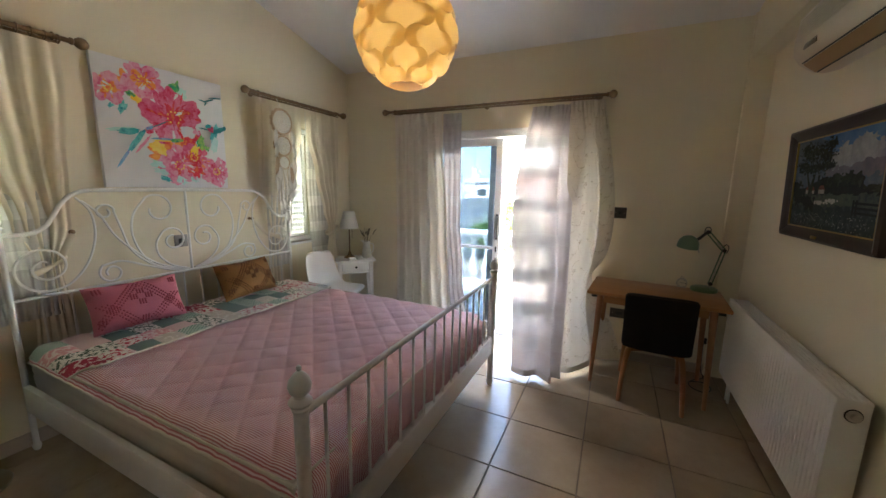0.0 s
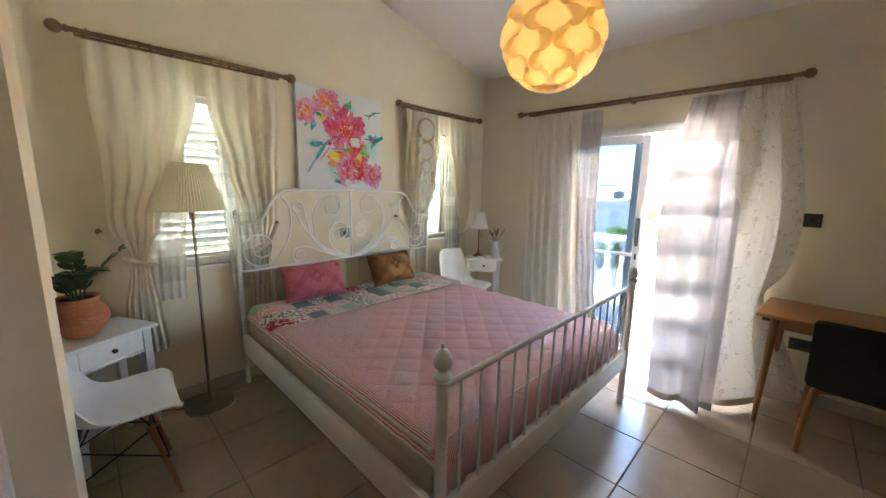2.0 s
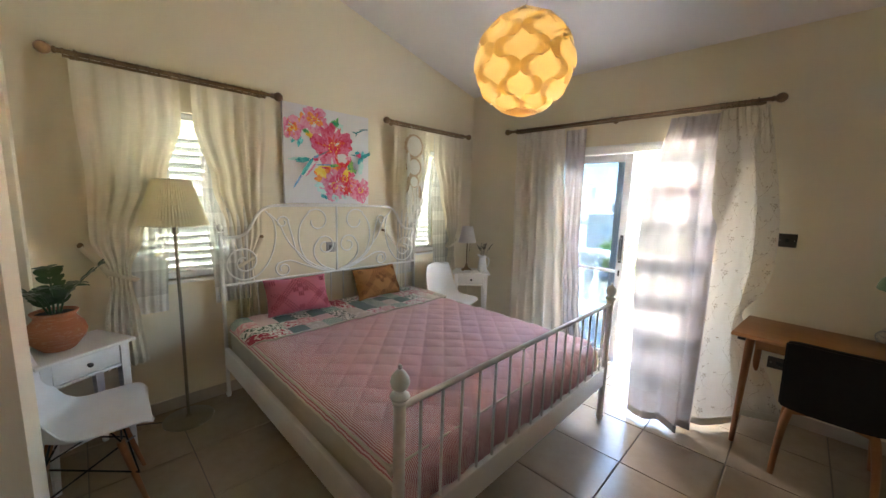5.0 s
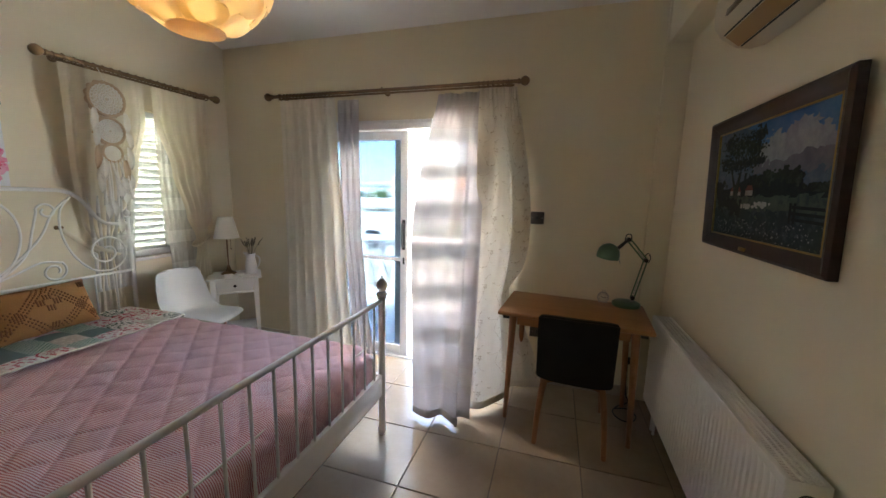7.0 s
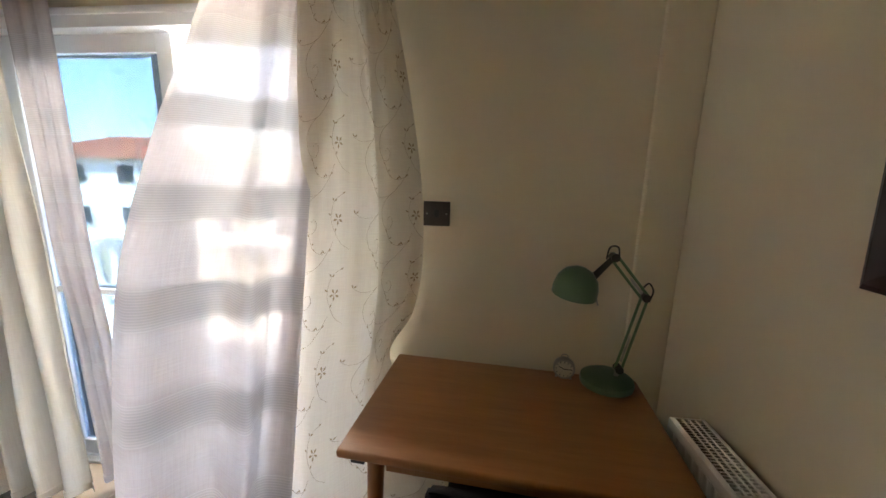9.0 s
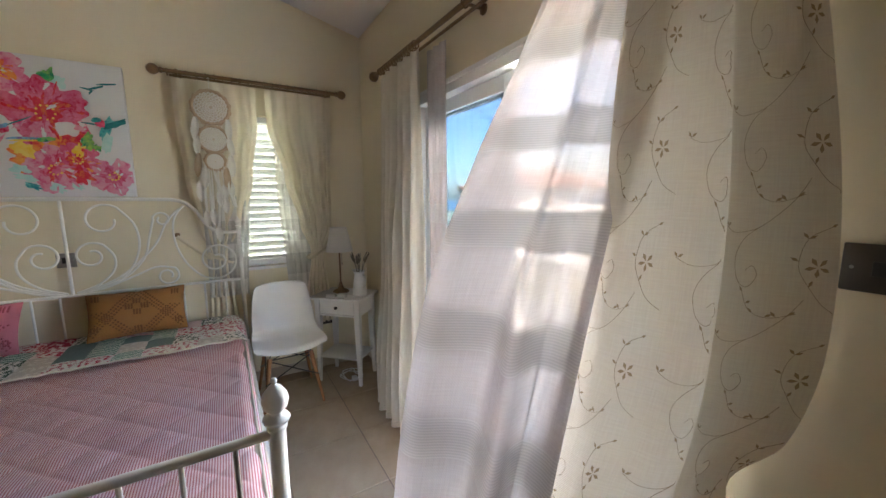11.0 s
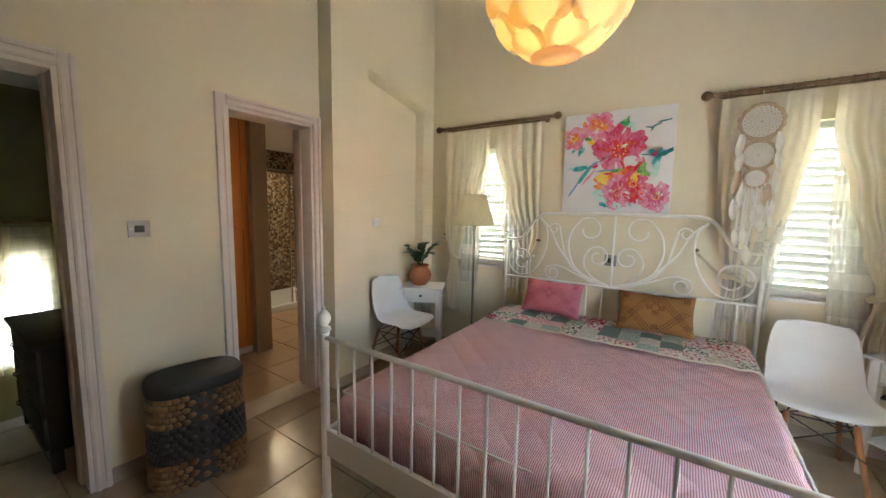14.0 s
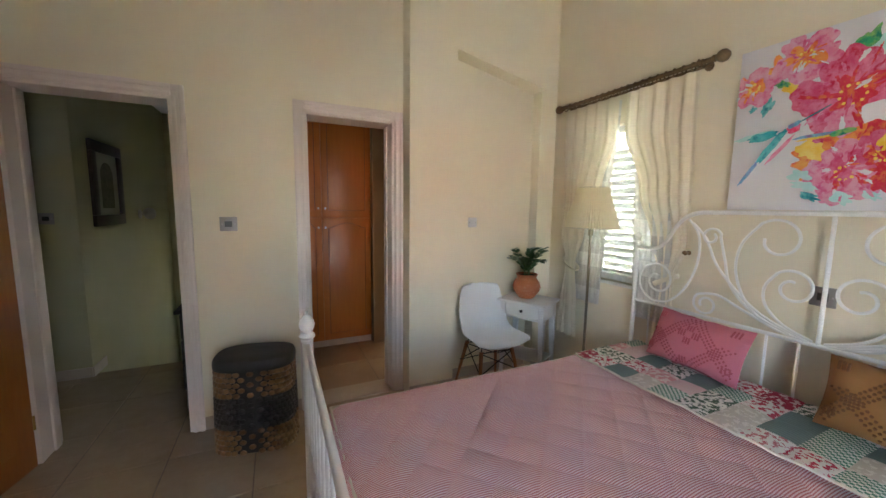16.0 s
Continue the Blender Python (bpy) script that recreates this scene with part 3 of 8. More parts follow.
def quilt_at(u, v):
    L = 2.30
    a = u * L
    y = -QW + 2 * QW * v
    edge = max(0.0, abs(y) - (QW - 0.07)) / 0.07
    drop = 0.05 * edge ** 2.2
    hump = 0.012 * noise.noise((a * 2.2, y * 2.2, 3.0)) + 0.006 * noise.noise((a * 9, y * 9, 1.0))
    puff = 0.009 * stitch(a, y) + hump
    foot = 1.885
    if a < foot:
        return Vector((0.05 + a, y, 0.575 - drop + puff))
    r = 0.085
    arc = (a - foot) / r
    if arc < math.pi / 2:
        return Vector((0.05 + foot + math.sin(arc) * (r + puff), y * (1 - 0.02 * math.sin(arc)), 0.575 - r - drop * math.cos(arc) + math.cos(arc) * (r + puff)))
    z = 0.575 - r - (a - foot - r * math.pi / 2)
    return Vector((0.05 + foot + r + puff + 0.012 * math.sin(y * 30) * (0.49 - z) * 3 + 0.004 * math.sin(y * 71), y * 0.98, z))


quilt = thing("quilt", "pink and white striped diamond-stitched quilt spread over the mattress", "quilt", Matrix.Translation((BX, BY, 0)))
part("quilt_cover", sheet(bmesh.new(), quilt_at, 340, 270, (2.27, 2 * QW)), QUILT, quilt)
for v in (0.0, 1.0):
    part("quilt_binding", tube(bmesh.new(), [quilt_at(i / 120, v) + Vector((0, 0, -0.002)) for i in range(121)], 0.006, 6), PIPE, quilt, "cream bound edge")

# patchwork turned back at the head
PATCH_A = [((0.80, 0.76, 0.68), (0.10, 0.14, 0.10), 30, 0.52), ((0.40, 0.045, 0.075), (0.74, 0.56, 0.52), 24, 0.55), ((0.80, 0.74, 0.68), (0.52, 0.06, 0.10), 28, 0.53), ((0.72, 0.36, 0.36), (0.82, 0.66, 0.62), 26, 0.5), ((0.10, 0.24, 0.17), (0.70, 0.72, 0.64), 0, 0.5), ((0.60, 0.55, 0.47), (0.74, 0.70, 0.62), 24, 0.55), ((0.80, 0.78, 0.72), (0.55, 0.20, 0.22), 30, 0.54), ((0.16, 0.22, 0.20), (0.20, 0.27, 0.245), -1, 0.5), ((0.76, 0.58, 0.56), (0.70, 0.48, 0.47), -1, 0.5)]
PATCHES = []
for k, (ca, cb, sc_, th) in enumerate(PATCH_A):
    s = Nodes("patchwork print")
    uvc = s.coords("UV")
    if sc_ > 0:
        f = s.step(s.noise(sc_ * 1.6, 3, s.n("NewGeometry").outputs["Position"]), th - 0.02, th + 0.02)
    elif sc_ == 0:
        sp_ = s.n("SeparateXYZ", Vector=uvc)
        f = s.step(s.math("MULTIPLY", s.math("SINE", s.math("MULTIPLY", sp_.outputs[0], 260)), s.math("SINE", s.math("MULTIPLY", sp_.outputs[1], 260))), -0.1, 0.1)
    else:
        sp_ = s.n("SeparateXYZ", Vector=uvc)
        f = s.step(s.math("SINE", s.math("MULTIPLY", sp_.outputs[0], 380)), -0.3, 0.3)
    s.set(Base_Color=s.mix(f, ca, cb), Roughness=0.88)
    s.put(s.b.inputs["Specular IOR Level"], 0.15)
    s.bump(s.noise(60, 3, uvc), 0.3, 0.003)
    PATCHES.append(s.m)
fold = thing("patchwork_fold", "floral patchwork underside of the quilt folded back by the pillows", "quilt", Matrix.Translation((BX, BY, 0)))
FW, FL = QW - 0.005, 0.56


def fold_at(u, v):
    x = 0.035 + FL * u
    y = -FW + 2 * FW * v
    corner = max(0.0, (abs(y) - FW + 0.12) / 0.12)
    x -= 0.10 * u * corner ** 2.5
    edge = max(0.0, abs(y) - (FW - 0.07)) / 0.07
    return Vector((x, y, 0.598 - 0.05 * edge ** 2.2 + 0.006 * abs(math.sin(v * 14 * math.pi)) ** 0.5 + 0.006 * noise.noise((x * 8, y * 8, 5)) + 0.008 * noise.noise((x * 2, y * 3, 7))))


rng = random.Random(9)
nr, nc = 4, 14
PICK = (0, 0, 2, 2, 6, 6, 4, 4, 3, 8, 1, 7, 5)
for i in range(nr):
    for j in range(nc):
        k = rng.choice(PICK)
        f = lambda u, v, i=i, j=j: fold_at((i + u) / nr, (j + v) / nc)
        part("patch", sheet(bmesh.new(), f, 6, 6, (0.14, 0.13)), PATCHES[k], fold)
bm = tube(bmesh.new(), [fold_at(1, j / 60) for j in range(61)], 0.006, 6)
part("fold_binding", bm, PIPE, fold, "cream bound edge")


# cushions with raised diamond embroidery
def cushion(name, label, a, b, m):
    w, h, th = 0.49, 0.29, 0.08
    body = surf(name + " linen", a, tuple(c * 0.9 for c in a), 0.9, 9, 260, 0.5)
    thread = surf(name + " thread", b, None, 0.9, 20, 300, 0.4)

    def z(u, v):
        su, sv = 1 - abs(2 * u - 1) ** 3.2, 1 - abs(2 * v - 1) ** 3.2
        return th * max(su * sv, 0) ** 0.55

    def pt(u, v, side, lift=0.0):
        pin = 0.012 * (math.sin(math.pi * v) * (2 * u - 1)), 0.012 * (math.sin(math.pi * u) * (2 * v - 1))
        return Vector(((u - 0.5) * w - pin[0], side * (z(u, v) + lift), v * h - pin[1] + 0.006 * noise.noise((u * 4, v * 4, side))))
    ob = thing(name, label, "cushion", m)
    bm = sheet(bmesh.new(), lambda u, v: pt(u, v, -1), 28, 20, (w, h))
    sheet(bm, lambda u, v: pt(1 - u, v, 1), 28, 20, (w, h))
    bmesh.ops.remove_doubles(bm, verts=bm.verts[:], dist=0.0008)
    part("cushion_cover", bm, body, ob)
    bm = bmesh.new()

    def dots(p, q, n):
        for i in range(n):
            t = i / (n - 1)
            u, v = p[0] + (q[0] - p[0]) * t, p[1] + (q[1] - p[1]) * t
            if 0.02 < u < 0.98 and 0.03 < v < 0.97:
                ball(bm, pt(u, v, -1, 0.001), 0.0058, 6, 4)
    for off in (-0.05, 0.0, 0.05):
        dots((0.02 + off, 0.08), (0.5 + off, 0.98), 22)
        dots((0.5 + off, 0.98), (0.98 + off, 0.08), 22)
        dots((0.10 + off, 0.55), (0.42 + off, 0.04), 13)
        dots((0.58 + off, 0.04), (0.9 + off, 0.55), 13)
    for cu, cv in ((0.42, 0.6), (0.58, 0.6), (0.5, 0.72), (0.5, 0.47), (0.1, 0.85), (0.9, 0.85), (0.5, 0.1), (0.08, 0.2), (0.92, 0.2)):
        for du in (-0.03, 0.0, 0.03):
            dots((cu + du, cv - 0.045), (cu + du, cv + 0.045), 4)
    part("embroidery", bm, thread, ob, "raised thread diamonds", kind="stuff")
    return ob


cushion("cushion", "pink linen cushion with raised diamond embroidery", (0.62, 0.18, 0.23), (0.44, 0.09, 0.12), pose(0.27, -2.325, 0.612, -24, 0, 86))
cushion("cushion", "mustard brown linen cushion with raised diamond embroidery", (0.33, 0.15, 0.045), (0.19, 0.078, 0.022), pose(0.28, -1.565, 0.612, -24, 0, 94))

# ---- curtains ----
# the windows' warm backlight is put into this cotton's yellowish translucent tint
DRAPE = cloth("cream embroidered cotton", (0.83, 0.77, 0.64), (0.77, 0.70, 0.56), 0.34, tint=(0.87, 0.80, 0.65))
LINED = cloth("cream lined embroidered cotton", (0.83, 0.78, 0.68), (0.76, 0.70, 0.60), 0.13)
SHEER = cloth("pinkish white sheer linen", (0.60, 0.548, 0.542), (0.52, 0.463, 0.458), 0.16, 0.022, band=(0.62, 0.58, 0.57))
SHEERW = cloth("white window sheer", (0.80, 0.78, 0.73), (0.72, 0.70, 0.65), 0.38, 0.26)
THREAD = surf("brown embroidery thread", (0.42, 0.32, 0.19), None, 0.8, 20, 300)


def lerp_keys(keys, z):
    """Keys from the top down: (z, x0, y0, x1, y1, amp, ...)."""
    if z >= keys[0][0]:
        return keys[0][1:]
    for a, b in zip(keys, keys[1:]):
        if z >= b[0]:
            t = (a[0] - z) / (a[0] - b[0])
            t = t * t * (3 - 2 * t)
            return tuple(p + (q - p) * t for p, q in zip(a[1:], b[1:]))
    return keys[-1][1:]


def hanging(keys, pleats, bow=0.0, seed=0, side=1):
    """A pleated cloth between its left and right edges; bow pushes its middle out."""
    top, bot = keys[0][0], keys[-1][0]

    def f(u, v):
        z = top + (bot - top) * v
        x0, y0, x1, y1, amp, bw = lerp_keys(keys, z)
        d = Vector((x1 - x0, y1 - y0, 0))
        n = Vector((d.y, -d.x, 0)).normalized() * side
        uu = u + 0.03 * noise.noise((u * 5, v * 1.3, seed)) * min(1, v * 8) * math.sin(math.pi * u)
        w = math.sin(2 * math.pi * pleats * uu + 0.8 * noise.noise((u * 3.0, v * 2.0, seed + 5)))
        w = math.copysign(abs(w) ** 0.8, w) * (0.75 + 0.5 * noise.noise((u * 4, v * 0.8, seed + 2))) + 0.5 * noise.noise((u * 14, v * 3.0, seed + 9))
        w *= min(1.0, 0.25 + u * 9, 0.25 + (1 - u) * 9)
        return Vector((x0, y0, z)) + d * uu + n * (amp * w + bw * math.sin(math.pi * u) ** 1.0)
    return f


def curtain(name, label, keys, pleats, material, nu, nv, width, seed=0, side=1, hem=True):
    f = hanging(keys, pleats, seed=seed, side=side)
    ob = thing(name, label, "curtain")
    part("curtain_cloth", sheet(bmesh.new(), f, nu, nv, (width, keys[0][0] - keys[-1][0])), material, ob)
    if hem:
        bm = sheet(bmesh.new(), lambda u, v: f(u, 0.985 + 0.015 * v) + Vector((0, 0, -0.001)), nu, 1, (width, 0.03))
        part("hem", thicken(bm, 0.003), material, ob)
    return ob, f


def motif(bm, f, u, v, s, kind, w, h):
    """A stitched flower or curl set on the cloth near (u, v); w, h: the cloth's size in metres."""
    e = 0.004
    at = lambda a, b: f(min(max(u + a / w, 0.001), 0.999), min(max(v + b / h, 0.001), 0.999))
    c = at(0, 0)
    n = ((at(e, 0) - c).cross(at(0, e) - c)).normalized()
    if n.y > 0 or (abs(n.y) < 0.3 and n.x < 0):
        n = -n
    if kind == "flower":
        for k in range(5):
            a = 2 * math.pi * k / 5 + u * 9
            q = [at(math.cos(a + da) * r, math.sin(a + da) * r) + n * 0.0025 for da, r in ((0, 0.002), (0.38, s * 0.6), (0, s), (-0.38, s * 0.6))]
            bm.faces.new([bm.verts.new(p) for p in q])
    elif kind == "leaf":
        for k in range(6):
            a = 0.5 + (k % 2) * 1.5
            o = (k - 2.5) * s * 0.7
            q = [at(o + x, -abs(o) * 0.25 + y) + n * 0.0025 for x, y in ((0, 0), (math.cos(a) * s * 0.3 + 0.002, -math.sin(a) * s * 0.3), (math.cos(a) * s * 0.75, -math.sin(a) * s * 0.75), (math.cos(a) * s * 0.3 - 0.003, -math.sin(a) * s * 0.3))]
            bm.faces.new([bm.verts.new(p) for p in q])
    else:
        pts = [at(r * math.cos(t), r * math.sin(t)) + n * 0.002 for t, r in ((i * 0.36, s * (1 - i / 34)) for i in range(26))]
        pts = [at(s * 2.4, -s * 2.0) + n * 0.002, at(s * 2.0, -s * 0.6) + n * 0.002] + pts
        tube(bm, smoothed(pts, 2), 0.0008, 4)


def embroider(ob, f, w, h, cols, pitch, v0, v1, size=0.024, curls=True):
    bm = bmesh.new()
    for c in range(cols):
        n = int((v1 - v0) * h / pitch)
        for r in range(n):
            u = (c + 0.5) / cols
            v = v0 + (r + 0.5 * (c % 2)) * pitch / h
            motif(bm, f, u, v, size, "flower", w, h)
            if curls:
                motif(bm, f, u - 0.07 / w, v - 0.02 / h, 0.028, "curl", w, h)
                motif(bm, f, u - 0.055 / w, v + 0.075 / h, 0.022, "leaf", w, h)
                motif(bm, f, u + 0.02 / w, v - 0.085 / h, 0.018, "leaf", w, h)
    part("embroidery", bm, THREAD, ob, "brown stitched flowers and vines", kind="stuff")


def vines(ob, f, w, h, cols, pitch):
    """Columns of thin stitched vines with curls, leafy sprigs and small flowers; lengths in millimetres."""
    strokes = [[(-70, 45), (-30, 58), (40, 45), (90, 0), (120, -50)], [(40, 45), (0, 70), (-22, 110), (-10, 155), (20, 170), (42, 145), (30, 125), (12, 135)],
               [(10, -55), (30, -20), (70, -5), (112, -20)], [(125, 160), (108, 120), (120, 65), (160, 40)], [(125, 160), (150, 195), (190, 215)]]
    sprouts = [(10, -55, 2.2), (22, -32, 0.4), (42, -12, 2.4), (66, -6, 0.6), (84, -8, 2.2), (100, -15, 0.7), (120, 65, 0.5), (120, 65, 2.2), (155, 42, 0.4), (108, 110, 2.6), (125, 160, 1.2), (-66, 45, 2.2), (-66, 45, 0.6)]
    bm = bmesh.new()
    dw = w / cols
    for c in range(cols):
        for r in range(int(h / pitch)):
            a0, b0 = (c + 0.36) * dw, (r + 0.42 + 0.25 * (c % 2)) * pitch

            def at(a, b, lift=0.0018):
                u, v = min(max((a0 + a * 0.00095) / w, 0.004), 0.992), min(max((b0 + b * 0.001) / h, 0.004), 0.992)
                p = f(u, v)
                n = (f(u + 0.004, v) - p).cross(f(u, v + 0.004) - p).normalized()
                return p + (n if n.y < 0 else -n) * lift

            for st in strokes:
                pts = smoothed([Vector((x, y, 0)) for x, y in st], 5)
                tube(bm, [at(p[0], p[1]) for p in pts], 0.0005, 4)
            for x, y, an in sprouts:
                dx, dy = math.cos(an) * 15, -math.sin(an) * 15
                bm.faces.new([bm.verts.new(at(x + q * dx - k * dy, y + q * dy + k * dx)) for q, k in ((0, 0), (0.5, 0.2), (1, 0), (0.5, -0.2))])
            for k in range(5):
                an = 2 * math.pi * k / 5 + 0.4
                dx, dy = math.cos(an) * 21, math.sin(an) * 21
                bm.faces.new([bm.verts.new(at(137 + q * dx - s_ * dy, 120 + q * dy + s_ * dx)) for q, s_ in ((0.1, 0), (0.65, 0.2), (1, 0), (0.65, -0.2))])
    part("embroidery", bm, THREAD, ob, "brown stitched flowers and vines", kind="stuff")


def rod_set(name, label, a, b, inward, rings_at, clips_at, stand=0.10):
    """A double rod with ball ends, brackets and rings, between the points a and b."""
    a, b = Vector(a), Vector(b)
    d = (b - a).normalized()
    n = Vector(inward)
    ob = thing(name, label, "curtain rod")
    part("main_rod", rod(bmesh.new(), a, b, 0.013, n=14), BRONZE, ob)
    part("rear_rod", rod(bmesh.new(), a + d * 0.05 - n * 0.045 + Vector((0, 0, -0.012)), b - d * 0.05 - n * 0.045 + Vector((0, 0, -0.012)), 0.008, n=10), BRONZE, ob)
    for e, s_ in ((a, -1), (b, 1)):
        bm = bmesh.new()
        rot = (d * s_).to_track_quat("Z", "Y").to_matrix().to_4x4()
        lathe(bm, [(0.0, -0.002), (0.018, 0.0), (0.019, 0.01), (0.013, 0.016), (0.02, 0.022), (0.03, 0.036), (0.033, 0.05), (0.028, 0.066), (0.014, 0.079), (0.0, 0.082)], 18, Matrix.Translation(e - d * s_ * 0.02) @ rot)
        part("finial", bm, BRONZE, ob)
    L = (b - a).length
    for t in (0.09, L - 0.09) if L < 1.5 else (0.09, L / 2, L - 0.09):
        p = a + d * t
        bm = rod(bmesh.new(), p - n * (stand - 0.001), p - n * 0.005, 0.007, n=10)
        lathe(bm, [(0.0, 0.0), (0.024, 0.0), (0.024, 0.006), (0.016, 0.012), (0.0, 0.014)], 16, Matrix.Translation(p - n * (stand - 0.001)) @ n.to_track_quat("Z", "Y").to_matrix().to_4x4())
        tube(bm, [p + n * 0.018 * math.cos(k) + Vector((0, 0, 0.018 * math.sin(k))) for k in [i * math.pi / 8 - math.pi for i in range(17)]], 0.004, 6)
        part("bracket", bm, BRONZE, ob)
    me = None
    for t in rings_at:
        p = a + d * (t * L)
        if me is None:
            rot = d.to_track_quat("Z", "Y").to_matrix().to_4x4()
            bm = tube(bmesh.new(), [rot @ Vector((0.021 * math.cos(k), 0.021 * math.sin(k), 0)) for k in [i * math.pi / 8 for i in range(16)]], 0.0042, 6, True)
            r = part("ring", bm, BRONZE, ob)
            me = r.data
        else:
            r = new("ring", me)
            r.parent = ob
        r.matrix_basis = Matrix.Translation(p + Vector((0, 0, -0.007)))
    return ob


def west_set(yc, y0, y1, mirror, dream):
    rod_set("curtain_rod", "aged bronze double curtain rod with ball ends over a window", (0.10, y0, 2.262), (0.10, y1, 2.262), (1, 0, 0), [0.04 + i * 0.045 for i in range(21)], [])
    ztop = 2.225
    left, right = y0 + 0.06, y1 - 0.07
    m = yc - 0.02
    # outer drapes, tied back at the sides
    for sgn, a, b, tie in ((-1, left, m, y0 + 0.19), (1, m + 0.06, right, y1 - 0.22)):
        if dream and sgn < 0:
            tie = y0 + 0.24
        near = (sgn > 0) != dream
        xm, xl, k_ = (0.06, 0.027, 0.5) if near else (0.11, 0.11, 1.0)
        keys = [(ztop, 0.105, a, 0.105, b, 0.012, 0), (2.0, 0.105, a, 0.105, b, 0.02, 0), (1.6, xm, a + (0.02 if sgn < 0 else 0.10), xm, b - ((0.05 if dream else 0.10) if sgn < 0 else 0.02), 0.02, 0.01 * k_), (1.25, xl, tie - 0.12, xl, tie + (0.17 if dream and sgn < 0 else 0.12), 0.022 * k_, 0.01 * k_), (1.04, xl, tie - 0.05, xl, tie + 0.05, 0.018 * k_, 0.01 * k_), (0.98, xl, tie - 0.05, xl, tie + 0.05, 0.018 * k_, 0.01 * k_), (0.72, xl, tie - 0.09, xl, tie + 0.08, 0.022 * k_, 0.0), (0.44, xl, tie - 0.11, xl, tie + 0.10, 0.024 * k_, 0.0)]
        ob, f = curtain("window_curtain", "cream embroidered cotton curtain tied back beside the window", keys, 5, DRAPE, 110, 60, 0.8, seed=yc + sgn)
        embroider(ob, f, 0.8, ztop - 0.44, 5, 0.26, 0.08, 0.92, 0.014, False)
        # tie band to its wall hook
        hook = Vector((0.03, (y0 + 0.03) if sgn < 0 else (y1 - 0.11), 1.205))
        if dream and sgn < 0:
            hook = Vector((0.03, y0 - 0.0, 1.205))
        loop = [Vector((max(0.012, xl + 0.045 * k_ * math.cos(k)), tie + 0.075 * math.sin(k), 1.02 + 0.04 * math.sin(k) * sgn)) for k in [i * math.pi / 10 for i in range(20)]]
        bm = tube(bmesh.new(), loop, 0.016, 8, True, 0.35)
        tube(bm, smoothed([hook + Vector((0.02, 0, -0.01)), hook.lerp(Vector((xl, tie, 1.03)), 0.5) + Vector((0.02 * k_, 0, -0.04)), Vector((xl + 0.012, tie + sgn * 0.05, 1.02))], 6), 0.016, 8, False, 0.3)
        part("tie_band", bm, DRAPE, ob)
        bm = lathe(bmesh.new(), [(0.0, 0.0), (0.014, 0.0), (0.012, 0.006), (0.005, 0.01), (0.005, 0.03), (0.014, 0.036), (0.015, 0.044), (0.0, 0.05)], 14, Matrix.Translation((0.001, hook.y, hook.z)) @ pose(0, 0, 0, 0, 90, 0))
        solid("tieback_hook", bm, BRONZE, "small bronze tieback hook on the wall", "hook")
    # sheers behind
    for a, b, gap in ((left + 0.10, m - 0.02, -0.11), (m + 0.06, right - 0.12, 0.09)):
        la, lb = (0.0, gap) if gap < 0 else (gap, 0.0)
        keys = [(2.21, 0.055, a + 0.04, 0.055, b, 0.008, 0), (1.6, 0.034, a + la * 0.5, 0.034, b + lb * 0.5, 0.009, 0), (0.735, 0.032, a + la, 0.032, b + lb, 0.011, 0)]
        curtain("sheer_curtain", "white sheer half curtain over the window", keys, 6, SHEERW, 80, 24, 0.6, seed=a)


west_set(-2.98, -3.551, -2.412, 1, False)
west_set(-0.79, -1.35, -0.222, -1, True)

# terrace door curtains
rod_set("curtain_rod", "long aged bronze curtain rod with ball ends over the terrace door", (0.625, -0.105, 2.28), (2.783, -0.105, 2.28), (0, -1, 0), [0.05 + i * 0.0165 for i in range(15)] + [0.86 + i * 0.0165 for i in range(7)], [], 0.105)
keysL = [(2.245, 0.72, -0.105, 1.27, -0.105, 0.016, 0), (1.9, 0.73, -0.108, 1.29, -0.108, 0.03, 0), (1.0, 0.76, -0.14, 1.37, -0.14, 0.046, 0.02), (0.035, 0.80, -0.20, 1.45, -0.18, 0.055, 0.03)]
ob, fL = curtain("door_curtain", "cream lined cotton curtain hanging beside the terrace door", keysL, 6, LINED, 190, 40, 1.2, seed=2)
keys = [(2.235, 1.26, -0.05, 1.46, -0.05, 0.008, 0), (1.2, 1.29, -0.055, 1.47, -0.05, 0.012, 0), (0.6, 1.36, -0.08, 1.52, -0.06, 0.014, 0), (0.035, 1.43, -0.12, 1.60, -0.08, 0.016, 0)]
curtain("door_sheer", "pinkish banded sheer linen curtain beside the terrace door", keys, 3, SHEER, 60, 50, 0.5, seed=3)


